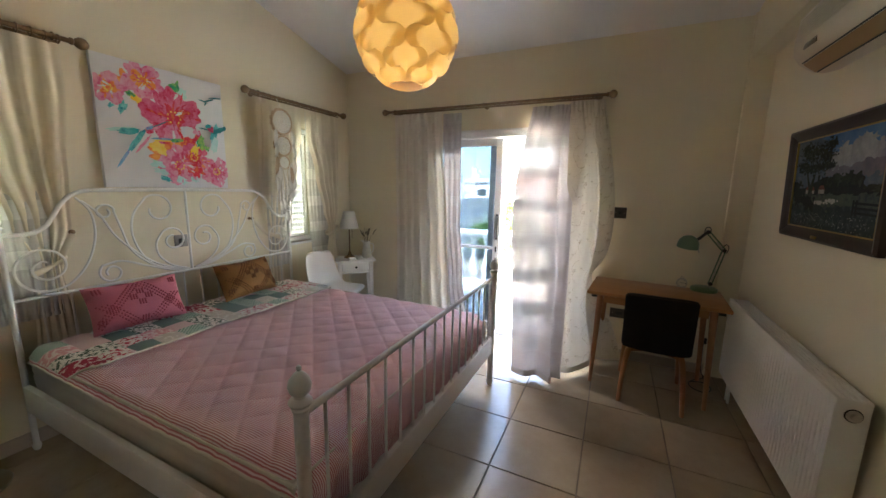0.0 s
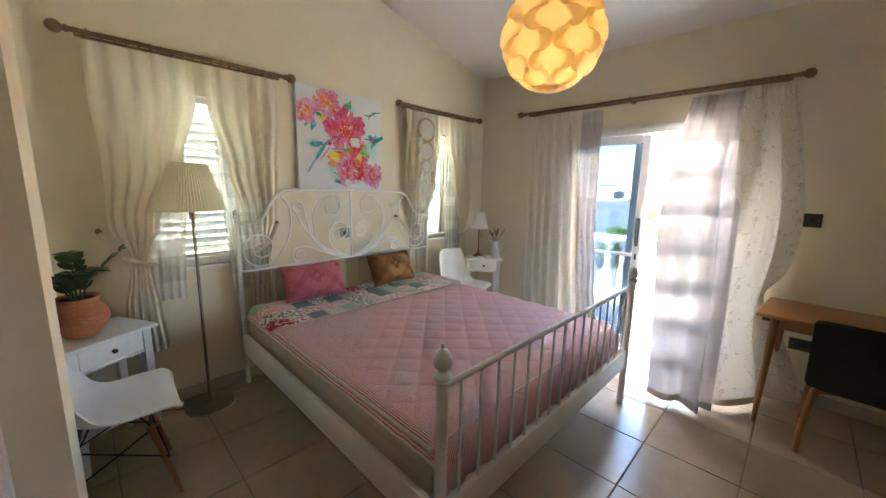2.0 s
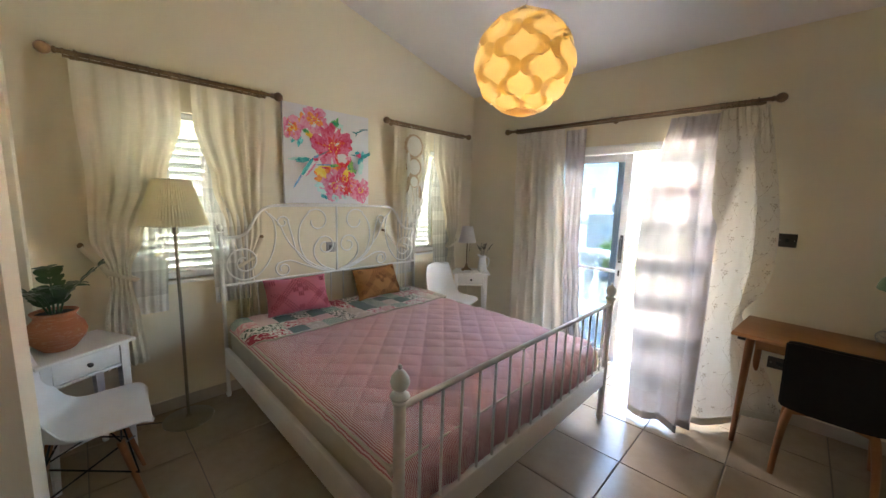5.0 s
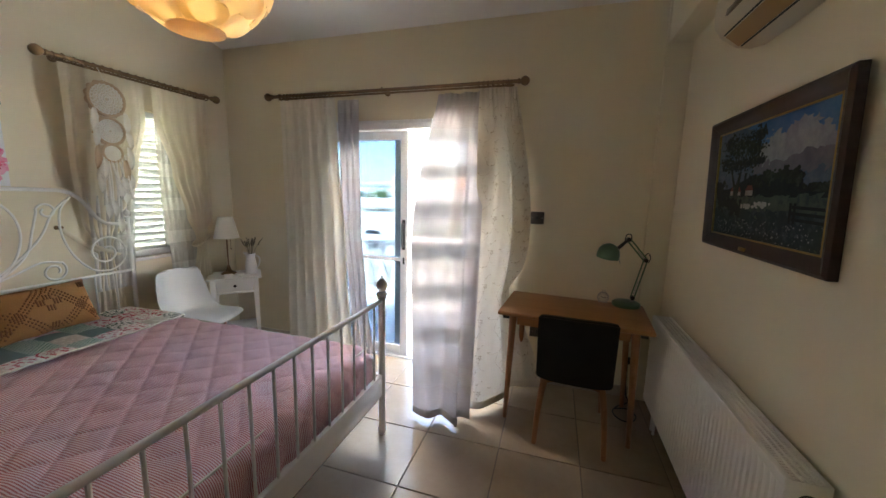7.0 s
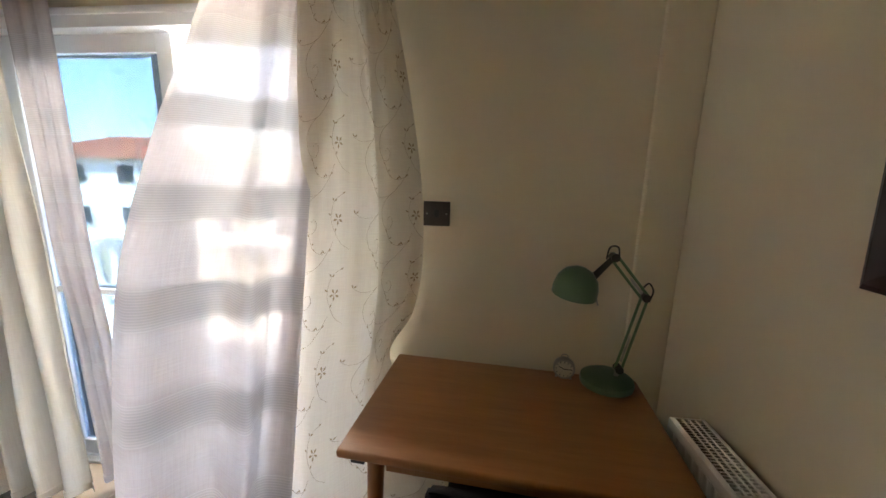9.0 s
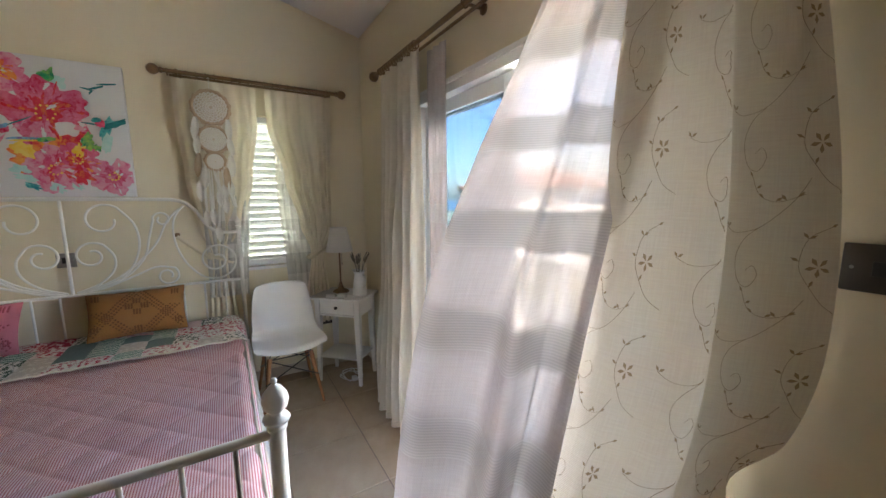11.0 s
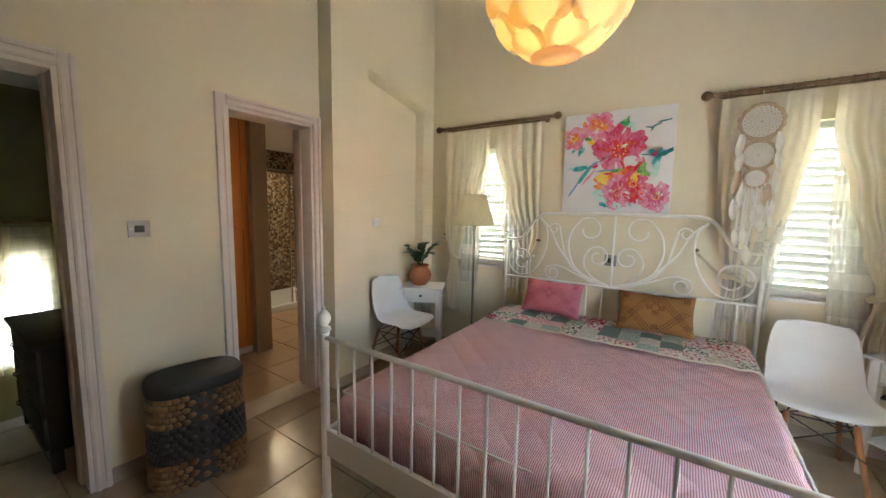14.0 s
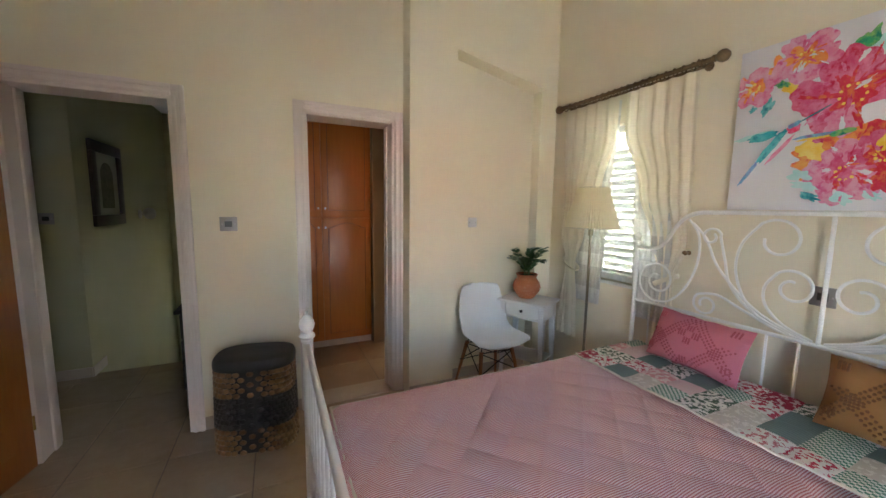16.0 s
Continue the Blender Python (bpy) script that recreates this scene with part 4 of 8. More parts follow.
# the pair blown into the room: folds run down through these sections (height, then points across)
def billowed(sections, ripple, seed):
    top, bot = sections[0][0], sections[-1][0]
    n = len(sections[0]) - 1
    zs = [q[0] for q in sections]

    def f(u, v):
        z = top + (bot - top) * v
        k = max(i for i in range(len(zs)) if zs[i] >= z - 1e-6)
        k = min(k, len(zs) - 2)
        t = (zs[k] - z) / (zs[k] - zs[k + 1])
        idx = (max(k - 1, 0), k, k + 1, min(k + 2, len(zs) - 1))
        row = []
        for j in range(n):
            a, b, c, d = (Vector((*sections[i][j + 1], 0)) for i in idx)
            row.append(0.5 * (2 * b + (c - a) * t + (2 * a - 5 * b + 4 * c - d) * t * t + (3 * b - a - 3 * c + d) * t ** 3))
        w = min(max(u, 0.0), 1.0) * (n - 1)
        j = min(int(w), n - 2)
        w -= j
        a, b, c, d = row[max(j - 1, 0)], row[j], row[j + 1], row[min(j + 2, n - 1)]
        p = 0.5 * (2 * b + (c - a) * w + (2 * a - 5 * b + 4 * c - d) * w * w + (3 * b - a - 3 * c + d) * w ** 3)
        q = (c - b).normalized()
        gather = 1.0 + 2.2 * max(0.0, 1 - v * 7)
        r = ripple * (noise.noise((u * 7, v * 1.4, seed)) * 1.6 + 0.5 * noise.noise((u * 19, v * 2.2, seed + 3)) + 0.5 * math.sin(u * 75) * max(0.0, 1 - v * 7))
        return Vector((p.x - q.y * r * gather, p.y + q.x * r * gather, z))
    return f


def billow(name, label, sections, material, width, ripple, seed, nu=150, nv=90):
    f = billowed(sections, ripple, seed)
    ob = thing(name, label, "curtain")
    h = sections[0][0] - sections[-1][0]
    part("curtain_cloth", sheet(bmesh.new(), f, nu, nv, (width, h)), material, ob)
    bm = sheet(bmesh.new(), lambda u, v: f(u, 0.978 + 0.022 * v) + Vector((0, 0, -0.001)), nu, 1, (width, 0.05))
    part("hem", thicken(bm, 0.003), material, ob)
    return ob, f


SHEER_FOLDS = [
    (2.235, (2.16, -0.06), (2.25, -0.066), (2.34, -0.055), (2.43, -0.075), (2.50, -0.06), (2.55, -0.07)),
    (1.95, (2.125, -0.15), (2.23, -0.18), (2.34, -0.12), (2.44, -0.17), (2.47, -0.12), (2.56, -0.13)),
    (1.60, (2.11, -0.32), (2.22, -0.36), (2.36, -0.25), (2.46, -0.31), (2.47, -0.22), (2.57, -0.22)),
    (1.20, (2.14, -0.52), (2.24, -0.56), (2.37, -0.43), (2.49, -0.48), (2.49, -0.37), (2.59, -0.36)),
    (0.80, (2.19, -0.65), (2.29, -0.68), (2.40, -0.56), (2.53, -0.60), (2.51, -0.50), (2.61, -0.49)),
    (0.40, (2.23, -0.72), (2.33, -0.75), (2.43, -0.66), (2.55, -0.72), (2.52, -0.62), (2.62, -0.60)),
    (0.03, (2.25, -0.75), (2.36, -0.79), (2.45, -0.73), (2.57, -0.81), (2.54, -0.72), (2.63, -0.70)),
]
billow("door_sheer", "pinkish banded sheer linen curtain blown in through the terrace door", SHEER_FOLDS, SHEER, 1.0, 0.006, 6.0)
DRAPE_FOLDS = [
    (2.245, (2.49, -0.105), (2.55, -0.112), (2.61, -0.098), (2.67, -0.112), (2.70, -0.10), (2.73, -0.108), (2.76, -0.10)),
    (2.05, (2.495, -0.14), (2.57, -0.16), (2.64, -0.14), (2.70, -0.15), (2.705, -0.115), (2.75, -0.105), (2.80, -0.09)),
    (1.75, (2.51, -0.20), (2.60, -0.24), (2.68, -0.22), (2.75, -0.21), (2.725, -0.14), (2.78, -0.12), (2.855, -0.075)),
    (1.42, (2.52, -0.24), (2.61, -0.29), (2.70, -0.28), (2.785, -0.25), (2.745, -0.15), (2.80, -0.13), (2.90, -0.07)),
    (1.12, (2.49, -0.29), (2.60, -0.34), (2.70, -0.32), (2.79, -0.28), (2.745, -0.16), (2.80, -0.13), (2.905, -0.06)),
    (0.92, (2.48, -0.34), (2.59, -0.39), (2.68, -0.36), (2.77, -0.29), (2.73, -0.16), (2.78, -0.12), (2.865, -0.055)),
    (0.74, (2.47, -0.39), (2.58, -0.44), (2.66, -0.42), (2.745, -0.31), (2.71, -0.18), (2.74, -0.12), (2.772, -0.05)),
    (0.50, (2.47, -0.45), (2.58, -0.50), (2.67, -0.48), (2.755, -0.34), (2.73, -0.20), (2.80, -0.13), (2.90, -0.08)),
    (0.20, (2.47, -0.51), (2.58, -0.57), (2.69, -0.54), (2.80, -0.36), (2.80, -0.22), (2.92, -0.16), (3.02, -0.11)),
    (0.035, (2.47, -0.53), (2.58, -0.59), (2.70, -0.56), (2.82, -0.37), (2.83, -0.23), (2.95, -0.18), (3.07, -0.13)),
]
ob, fD = billow("door_curtain", "cream embroidered cotton curtain billowing beside the desk", DRAPE_FOLDS, LINED, 0.95, 0.006, 8.0)
vines(ob, fD, 0.80, 2.21, 3, 0.236)

# ---- outside: terrace, ground, neighbours, sea ----
bm = box(bmesh.new(), -1.9, 6.2, N_BACK, 2.5, -0.30, -0.040)
terrace = solid("terrace", bm, GROUT, "pale tiled terrace floor outside the door", "terrace", **struct)
STONE = surf("white painted balustrade stone", (0.82, 0.81, 0.78), (0.76, 0.74, 0.70), 0.7, 5, 90, 0.2)
BAL_Y = 1.75
bal = thing("balustrade", "white turned balustrade along the terrace edge", "balustrade")
part("plinth", box(bmesh.new(), -1.9, 6.2, BAL_Y - 0.11, BAL_Y + 0.11, -0.04, 0.09, 0.01), STONE, bal)
part("handrail", box(box(bmesh.new(), -1.9, 6.2, BAL_Y - 0.10, BAL_Y + 0.10, 0.80, 0.87, 0.015, 3), -1.9, 6.2, BAL_Y - 0.07, BAL_Y + 0.07, 0.765, 0.805, 0.008), STONE, bal)
bprof = [(0.0, 0.09), (0.062, 0.09), (0.062, 0.12), (0.045, 0.13), (0.052, 0.15), (0.072, 0.22), (0.074, 0.28), (0.055, 0.38), (0.036, 0.48), (0.034, 0.52), (0.05, 0.535), (0.05, 0.555), (0.034, 0.57), (0.04, 0.64), (0.05, 0.70), (0.062, 0.72), (0.062, 0.768), (0.0, 0.768)]
b0 = None
for i in range(38):
    x = -1.75 + i * 0.21
    if b0 is None:
        b0 = part("baluster", lathe(bmesh.new(), bprof, 16), STONE, bal)
    else:
        o = new("baluster", b0.data)
        o.parent = bal
        o.matrix_basis = Matrix.Translation((x, BAL_Y, 0))
b0.matrix_basis = Matrix.Translation((-1.75, BAL_Y, 0))
bm = box(bmesh.new(), -2.1, -1.901, N_BACK, 2.5, -3.2, 0.9)
box(bm, -2.1, 6.4, 2.0, 2.5, -3.2, -0.301)
box(bm, 6.201, 6.4, N_BACK, 2.0, -3.2, 0.9)
solid("terrace_wall", bm, OUTWALL, "white rendered terrace wall", "wall", **struct)

# ground falling away to the sea
s = Nodes("dry ground")
p = s.n("NewGeometry").outputs["Position"]
s.set(Base_Color=s.mix(s.step(s.noise(0.08, 5, p), 0.4, 0.6), (0.30, 0.25, 0.17), (0.13, 0.16, 0.06)), Roughness=0.95)
s.bump(s.noise(3, 4, p), 0.4, 0.1)


def gz(y):
    return -3.2 if y < 30 else -3.2 - 34 * min(1, (y - 30) / 520) ** 1.2


bm = sheet(bmesh.new(), lambda u, v: Vector((-900 + 1800 * u, -120 + 760 * v, gz(-120 + 760 * v))), 12, 76)
solid("ground", bm, s.m, "dry ground sloping down towards the sea", "ground", **struct)
s = Nodes("blue sea")
s.set(Base_Color=(0.02, 0.09, 0.16), Roughness=0.25)
s.bump(s.noise(0.2, 3, s.n("NewGeometry").outputs["Position"]), 0.2, 0.3)
bm = sheet(bmesh.new(), lambda u, v: Vector((-4500 + 9000 * u, 560 + 4200 * v, -35)), 6, 6)
solid("sea", bm, s.m, "blue sea out to the horizon", "water", **struct)

ROOFT = surf("terracotta roof tile", (0.46, 0.20, 0.11), (0.38, 0.15, 0.08), 0.8, 1.5, 12, 0.4, 0.03)
DARKW = surf("dark window glass", (0.05, 0.06, 0.07), None, 0.15, 2, 20, 0)


def house(x, y, w, d, h, roof, hip, turn=0):
    z = gz(y)
    ob = thing("house", "white rendered neighbouring house with a terracotta tiled roof" if hip else "white flat-roofed neighbouring house with a parapet", "house", pose(x, y, z, 0, 0, turn))
    part("wall", box(bmesh.new(), -w / 2, w / 2, -d / 2, d / 2, -1, h, 0.02), OUTWALL, ob)
    if hip:
        bm = bmesh.new()
        e = 0.4
        vs = [bm.verts.new(q) for q in ((-w / 2 - e, -d / 2 - e, h), (w / 2 + e, -d / 2 - e, h), (w / 2 + e, d / 2 + e, h), (-w / 2 - e, d / 2 + e, h), (-w / 2 + d / 2, 0, h + roof), (w / 2 - d / 2, 0, h + roof))]
        for q in ((0, 1, 5, 4), (1, 2, 5), (2, 3, 4, 5), (3, 0, 4), (3, 2, 1, 0)):
            bm.faces.new([vs[i] for i in q])
        rf = part("roof", bm, ROOFT, ob, smooth=False)
        nrow = int(w / 0.45)
        bm = bmesh.new()
        for i in range(nrow):
            u = -w / 2 + (i + 0.5) * w / nrow
            top = max(0.05, min(1, (w / 2 + e - abs(u)) / (d / 2)))
            rod(bm, (u, -d / 2 - e, h + 0.03), (u, (-d / 2 - e) * (1 - top), h + roof * top + 0.03), 0.09, n=6)
        part("roof_tiles", bm, ROOFT, rf, kind="stuff")
    else:
        part("parapet", box(bmesh.new(), -w / 2 - 0.1, w / 2 + 0.1, -d / 2 - 0.1, d / 2 + 0.1, h, h + 0.5, 0.03), OUTWALL, ob)
        part("water_tank", lathe(bmesh.new(), [(0.0, h + 1.0), (0.5, h + 1.0), (0.5, h + 2.2), (0.0, h + 2.3)], 16, Matrix.Translation((w * 0.2, 0, 0))), OUTWALL, ob, "white rooftop water tank")
        part("tank_stand", box(bmesh.new(), w * 0.2 - 0.5, w * 0.2 + 0.5, -0.5, 0.5, h + 0.5, h + 1.0), OUTWALL, ob)
    for k in range(max(2, int(w / 3))):
        for zz in (1.0, 3.9):
            if zz + 1.3 < h:
                cx = -w / 2 + (k + 0.5) * w / max(2, int(w / 3))
                win = part("window", box(bmesh.new(), cx - 0.6, cx + 0.6, -d / 2 - 0.06, -d / 2 - 0.005, zz, zz + 1.3, 0.02), OUTWALL, ob)
                part("glazing", box(bmesh.new(), cx - 0.52, cx + 0.52, -d / 2 - 0.075, -d / 2 - 0.061, zz + 0.08, zz + 1.22), DARKW, win, "dark window glass")


for q in ((-24, 26, 13, 9, 5.6, 1.8, True, 8), (-9.5, 22, 8, 8, 3.6, 0, False, -6), (-17, 44, 12, 9, 5.8, 0, False, 4), (-3.5, 38, 11, 9, 5.4, 1.7, True, 2), (7, 23, 11, 8, 3.0, 1.7, True, 0), (12, 46, 12, 9, 5.2, 1.8, True, -4), (24, 34, 13, 9, 5.0, 1.8, True, 6), (-38, 52, 14, 10, 6, 0, False, 10), (-28, 80, 14, 9, 6, 1.8, True, 0), (-8, 78, 13, 9, 6, 1.8, True, 5), (6, 84, 14, 10, 6, 0, False, -3), (26, 76, 14, 10, 6, 1.8, True, 0), (44, 66, 14, 10, 6, 1.8, True, -8), (-50, 100, 16, 10, 7, 1.8, True, 0), (-18, 120, 16, 10, 7, 0, False, 0), (16, 124, 16, 10, 7, 1.8, True, 4), (50, 118, 16, 10, 7, 1.8, True, 0), (2, 170, 18, 10, 8, 1.8, True, 0), (-40, 165, 18, 10, 8, 0, False, 0), (36, 175, 18, 10, 8, 1.8, True, 0)):
    house(*q)

LEAFG = surf("sunlit garden leaf", (0.12, 0.22, 0.035), (0.07, 0.15, 0.025), 0.6, 2, 30, 0.2)
BARK = surf("grey bark", (0.16, 0.12, 0.09), None, 0.9, 6, 60, 0.5)


def bush(x, y, h, r, seed, tree=True):
    z = gz(y)
    ob = thing("garden_tree", "leafy green garden tree between the houses", "tree", Matrix.Translation((x, y, z)))
    rng = random.Random(seed)
    bm = tube(bmesh.new(), [(0, 0, -0.3), (0.05, 0.03, h * 0.4), (0.0, 0.1, h * 0.75)], lambda t: 0.16 - 0.1 * t, 8)
    for k in range(5):
        a = rng.uniform(0, 6.28)
        tube(bm, [(0.03, 0.03, h * 0.45), (0.5 * r * math.cos(a), 0.5 * r * math.sin(a), h * 0.65), (0.8 * r * math.cos(a), 0.8 * r * math.sin(a), h * 0.8)], lambda t: 0.07 - 0.05 * t, 6)
    part("trunk", bm, BARK, ob)
    bm = bmesh.new()
    for i in range(1500):
        d = Vector((rng.gauss(0, 1), rng.gauss(0, 1), rng.gauss(0, 0.8))).normalized()
        k = 0.7 + 0.5 * noise.noise(d * 2.2 + Vector((seed, 0, 0)))
        c = d * r * k * rng.uniform(0.6, 1.0) + Vector((0, 0, h * 0.72))
        if c.z < 0.2:
            continue
        a, b = Vector((rng.gauss(0, 1), rng.gauss(0, 1), rng.gauss(0, 1))).normalized(), Vector((rng.gauss(0, 1), rng.gauss(0, 1), rng.gauss(0, 1))).normalized()
        s_ = rng.uniform(0.08, 0.17)
        bm.faces.new([bm.verts.new(c + a * s_), bm.verts.new(c + b * s_ * 0.6), bm.verts.new(c - a * s_), bm.verts.new(c - b * s_ * 0.6)])
    part("crown", bm, LEAFG, ob, smooth=False)


for q in ((-1.0, 14.5, 3.4, 1.5, 1), (-3.4, 15.5, 2.9, 1.2, 2), (3.8, 30, 4.6, 2.0, 3), (-14, 30, 5, 2.2, 4), (-20, 60, 6, 2.6, 5), (18, 30, 4.5, 2, 6), (1, 60, 5.5, 2.6, 7), (-6, 28, 4.2, 1.7, 8)):
    bush(*q)

# ---- furniture and loose things ----
OAK = wood("honey beech", (0.45, 0.205, 0.07), (0.33, 0.135, 0.042), 0.35, "x")
OAKLEG = wood("honey beech leg", (0.38, 0.16, 0.055), (0.27, 0.10, 0.034), 0.4, "z")
DARKCLOTH = surf("black-brown leather", (0.011, 0.008, 0.007), (0.007, 0.005, 0.005), 0.6, 12, 220, 0.4, spec=0.25)
SHELL = surf("white moulded plastic", (0.80, 0.80, 0.79), (0.76, 0.76, 0.75), 0.38, 5, 150, 0.04)
WIRE = surf("black wire", (0.02, 0.018, 0.016), None, 0.4, 30, 200, 0.1, metal=0.6)
KNOB = surf("dark metal knob", (0.05, 0.045, 0.045), None, 0.3, 30, 200, 0.1, metal=0.8)


def nightstand(m, label):
    ob = thing("nightstand", label, "nightstand", m, "white nightstands")
    W, D, H = 0.215, 0.165, 0.70
    part("tabletop", box(bmesh.new(), -W, W, -D, D, H - 0.02, H, 0.005), WHITEWOOD, ob)
    for sx in (-1, 1):
        for sy in (-1, 1):
            loops = [[(sx * (cx - t * 0.0), sy * (cy), z) for cx, cy in ((0.188, 0.138), (0.188 - w, 0.138), (0.188 - w, 0.138 - w), (0.188, 0.138 - w))] for z, w, t in ((0.0, 0.022, 0), (0.45, 0.04, 0), (H - 0.021, 0.04, 0))]
            bm = rings(bmesh.new(), loops)
            bmesh.ops.recalc_face_normals(bm, faces=bm.faces[:])
            part("leg", bm, WHITEWOOD, ob)
    for a in ((-0.147, 0.147, 0.116, 0.134), (-0.184, -0.168, -0.097, 0.097), (0.168, 0.184, -0.097, 0.097)):
        part("apron", box(bmesh.new(), *a, 0.555, H - 0.021, 0.002), WHITEWOOD, ob)
    bm = box(bmesh.new(), -0.147, 0.147, -0.134, -0.12, 0.548, 0.562, 0.002)
    part("lower_rail", bm, WHITEWOOD, ob)
    dr = part("drawer", box(bmesh.new(), -0.144, 0.144, -0.135, 0.11, 0.566, H - 0.026, 0.003), WHITEWOOD, ob)
    part("knob", lathe(bmesh.new(), [(0.0, 0.026), (0.009, 0.024), (0.013, 0.016), (0.011, 0.009), (0.006, 0.006), (0.008, 0.0)], 16, Matrix.Translation((0, -0.135, 0.62)) @ pose(0, 0, 0, 90, 0, 0)), KNOB, dr, "dark round metal knob")
    part("shelf", box(bmesh.new(), -0.175, 0.175, -0.128, 0.128, 0.20, 0.215, 0.003), WHITEWOOD, ob)
    return ob


NS_E = pose(0.288, -0.284, 0, 0, 0, 45)
NS_W = pose(0.318, -3.60, 0, 0, 0, 118)
nightstand(NS_E, "white painted nightstand with a drawer set across the corner")
nightstand(NS_W, "white painted nightstand with a drawer under a potted plant")


def shell_chair(m, label):
    ob = thing("shell_chair", label, "chair", m, "white shell chairs")
    prof = [(-0.245, 0.425), (-0.20, 0.445), (-0.10, 0.438), (0.02, 0.43), (0.10, 0.437), (0.155, 0.47), (0.178, 0.535), (0.195, 0.63), (0.212, 0.74), (0.224, 0.805), (0.227, 0.822)]
    cp = smoothed([Vector((0, y, z)) for y, z in prof], 4)

    def f(u, v):
        k = v * (len(cp) - 1)
        i = min(int(k), len(cp) - 2)
        p = cp[i].lerp(cp[i + 1], k - i)
        s = 2 * u - 1
        seat = max(0.0, min(1.0, (0.52 - v) / 0.3))
        w = 0.232 - 0.02 * (1 - seat)
        if v > 0.6:
            w -= 0.065 * ((v - 0.6) / 0.4) ** 1.6
        rd = 1.0
        if v < 0.08:
            rd = 0.80 + 0.20 * math.sqrt(1 - (1 - v / 0.08) ** 2)
        if v > 0.88:
            rd = 0.62 + 0.38 * math.sqrt(max(0, 1 - ((v - 0.88) / 0.12) ** 2))
        curl = abs(s) ** 2.6
        mid = math.exp(-((v - 0.48) / 0.2) ** 2)
        return Vector((s * w * rd, p.y - curl * (0.06 * (1 - seat) + 0.03 * mid), p.z + curl * (0.035 * seat + 0.05 * mid)))
    bm = thicken(sheet(bmesh.new(), f, 26, 44), 0.006)
    part("seat_shell", bm, SHELL, ob)
    for sx in (-1, 1):
        for sy, yb in ((-1, -0.205), (1, 0.20)):
            part("leg", rod(bmesh.new(), (sx * 0.192, yb, 0.0), (sx * 0.135, sy * 0.12, 0.365), 0.0095, 0.0165, 12), OAKLEG, ob, "turned beech leg")
    wires = []
    for sx in (-1, 1):
        wires += [((sx * 0.14, -0.125, 0.36), (sx * 0.10, -0.08, 0.425)), ((sx * 0.14, 0.12, 0.36), (sx * 0.10, 0.08, 0.43)), ((sx * 0.14, -0.125, 0.35), (sx * 0.17, 0.165, 0.2)), ((sx * 0.14, 0.12, 0.35), (sx * 0.17, -0.175, 0.2))]
    for y in (-0.125, 0.12):
        wires += [((-0.14, y, 0.355), (0.14, y, 0.355)), ((-0.14, y, 0.35), (0.175, y * 1.4, 0.2)), ((0.14, y, 0.35), (-0.175, y * 1.4, 0.2))]
    for p, q in wires:
        part("brace_wire", rod(bmesh.new(), p, q, 0.0042, n=6), WIRE, ob, "black wire brace")
    return ob


shell_chair(pose(0.365, -0.738, 0, 0, 0, 91), "white plastic shell chair with beech legs beside the bed")
shell_chair(pose(0.722, -3.572, 0, 0, 0, 178), "white plastic shell chair with beech legs by the pier")

# desk, slightly askew in the corner
DESK = pose(3.235, -0.352, 0, 0, 0, -4.5)
desk = thing("desk", "small honey-coloured wooden desk with tapered legs", "desk", DESK)
bm = box(bmesh.new(), -0.448, 0.448, -0.28, 0.27, 0.722, 0.748, 0.009, 3)
part("desktop", bm, OAK, desk)
for sx in (-1, 1):
    for y in (-0.235, 0.225):
        part("leg", rod(bmesh.new(), (sx * 0.375, y, 0.0), (sx * 0.355, y * 0.96, 0.722), 0.014, 0.024, 16), OAKLEG, desk)
for a in ((-0.33, 0.33, -0.222, -0.204), (-0.33, 0.33, 0.19, 0.208)):
    part("apron", box(bmesh.new(), *a, 0.655, 0.721, 0.002), OAK, desk)
for sx in (-1, 1):
    part("apron", box(bmesh.new(), sx * 0.35 - 0.009, sx * 0.35 + 0.009, -0.2, 0.19, 0.655, 0.721, 0.002), OAK, desk)
    part("leg_bracket", box(bmesh.new(), sx * 0.395 - 0.02, sx * 0.395 + 0.02, -0.262, -0.235, 0.70, 0.721, 0.003), BLACK, desk, "black corner bracket")

cable = thing("power_cable", "black power cable trailing on the floor under the desk", "cable")
part("cord", tube(bmesh.new(), smoothed([(3.66, -0.035, 0.30), (3.665, -0.05, 0.06), (3.68, -0.09, 0.005), (3.60, -0.17, 0.005), (3.555, -0.25, 0.005), (3.58, -0.33, 0.005), (3.65, -0.35, 0.005), (3.70, -0.27, 0.005), (3.66, -0.20, 0.011), (3.57, -0.22, 0.011)], 6), 0.0045, 7), BLACK, cable)
part("plug", box(bmesh.new(), 3.64, 3.68, -0.06, -0.031, 0.28, 0.33, 0.006), BLACK, cable)

# desk chair, its back to the room
dch = thing("desk_chair", "black-brown leather chair with honey beech legs pushed under the desk", "chair", pose(3.255, -0.50, 0, 0, 0, -3))


def chair_back(u, v):
    s = 2 * u - 1
    return Vector((s * (0.205 + 0.006 * v), -0.225 - 0.02 * v + 0.022 * s * s, 0.405 + 0.405 * v - 0.012 * abs(s) ** 6 * (2 * v - 1)))


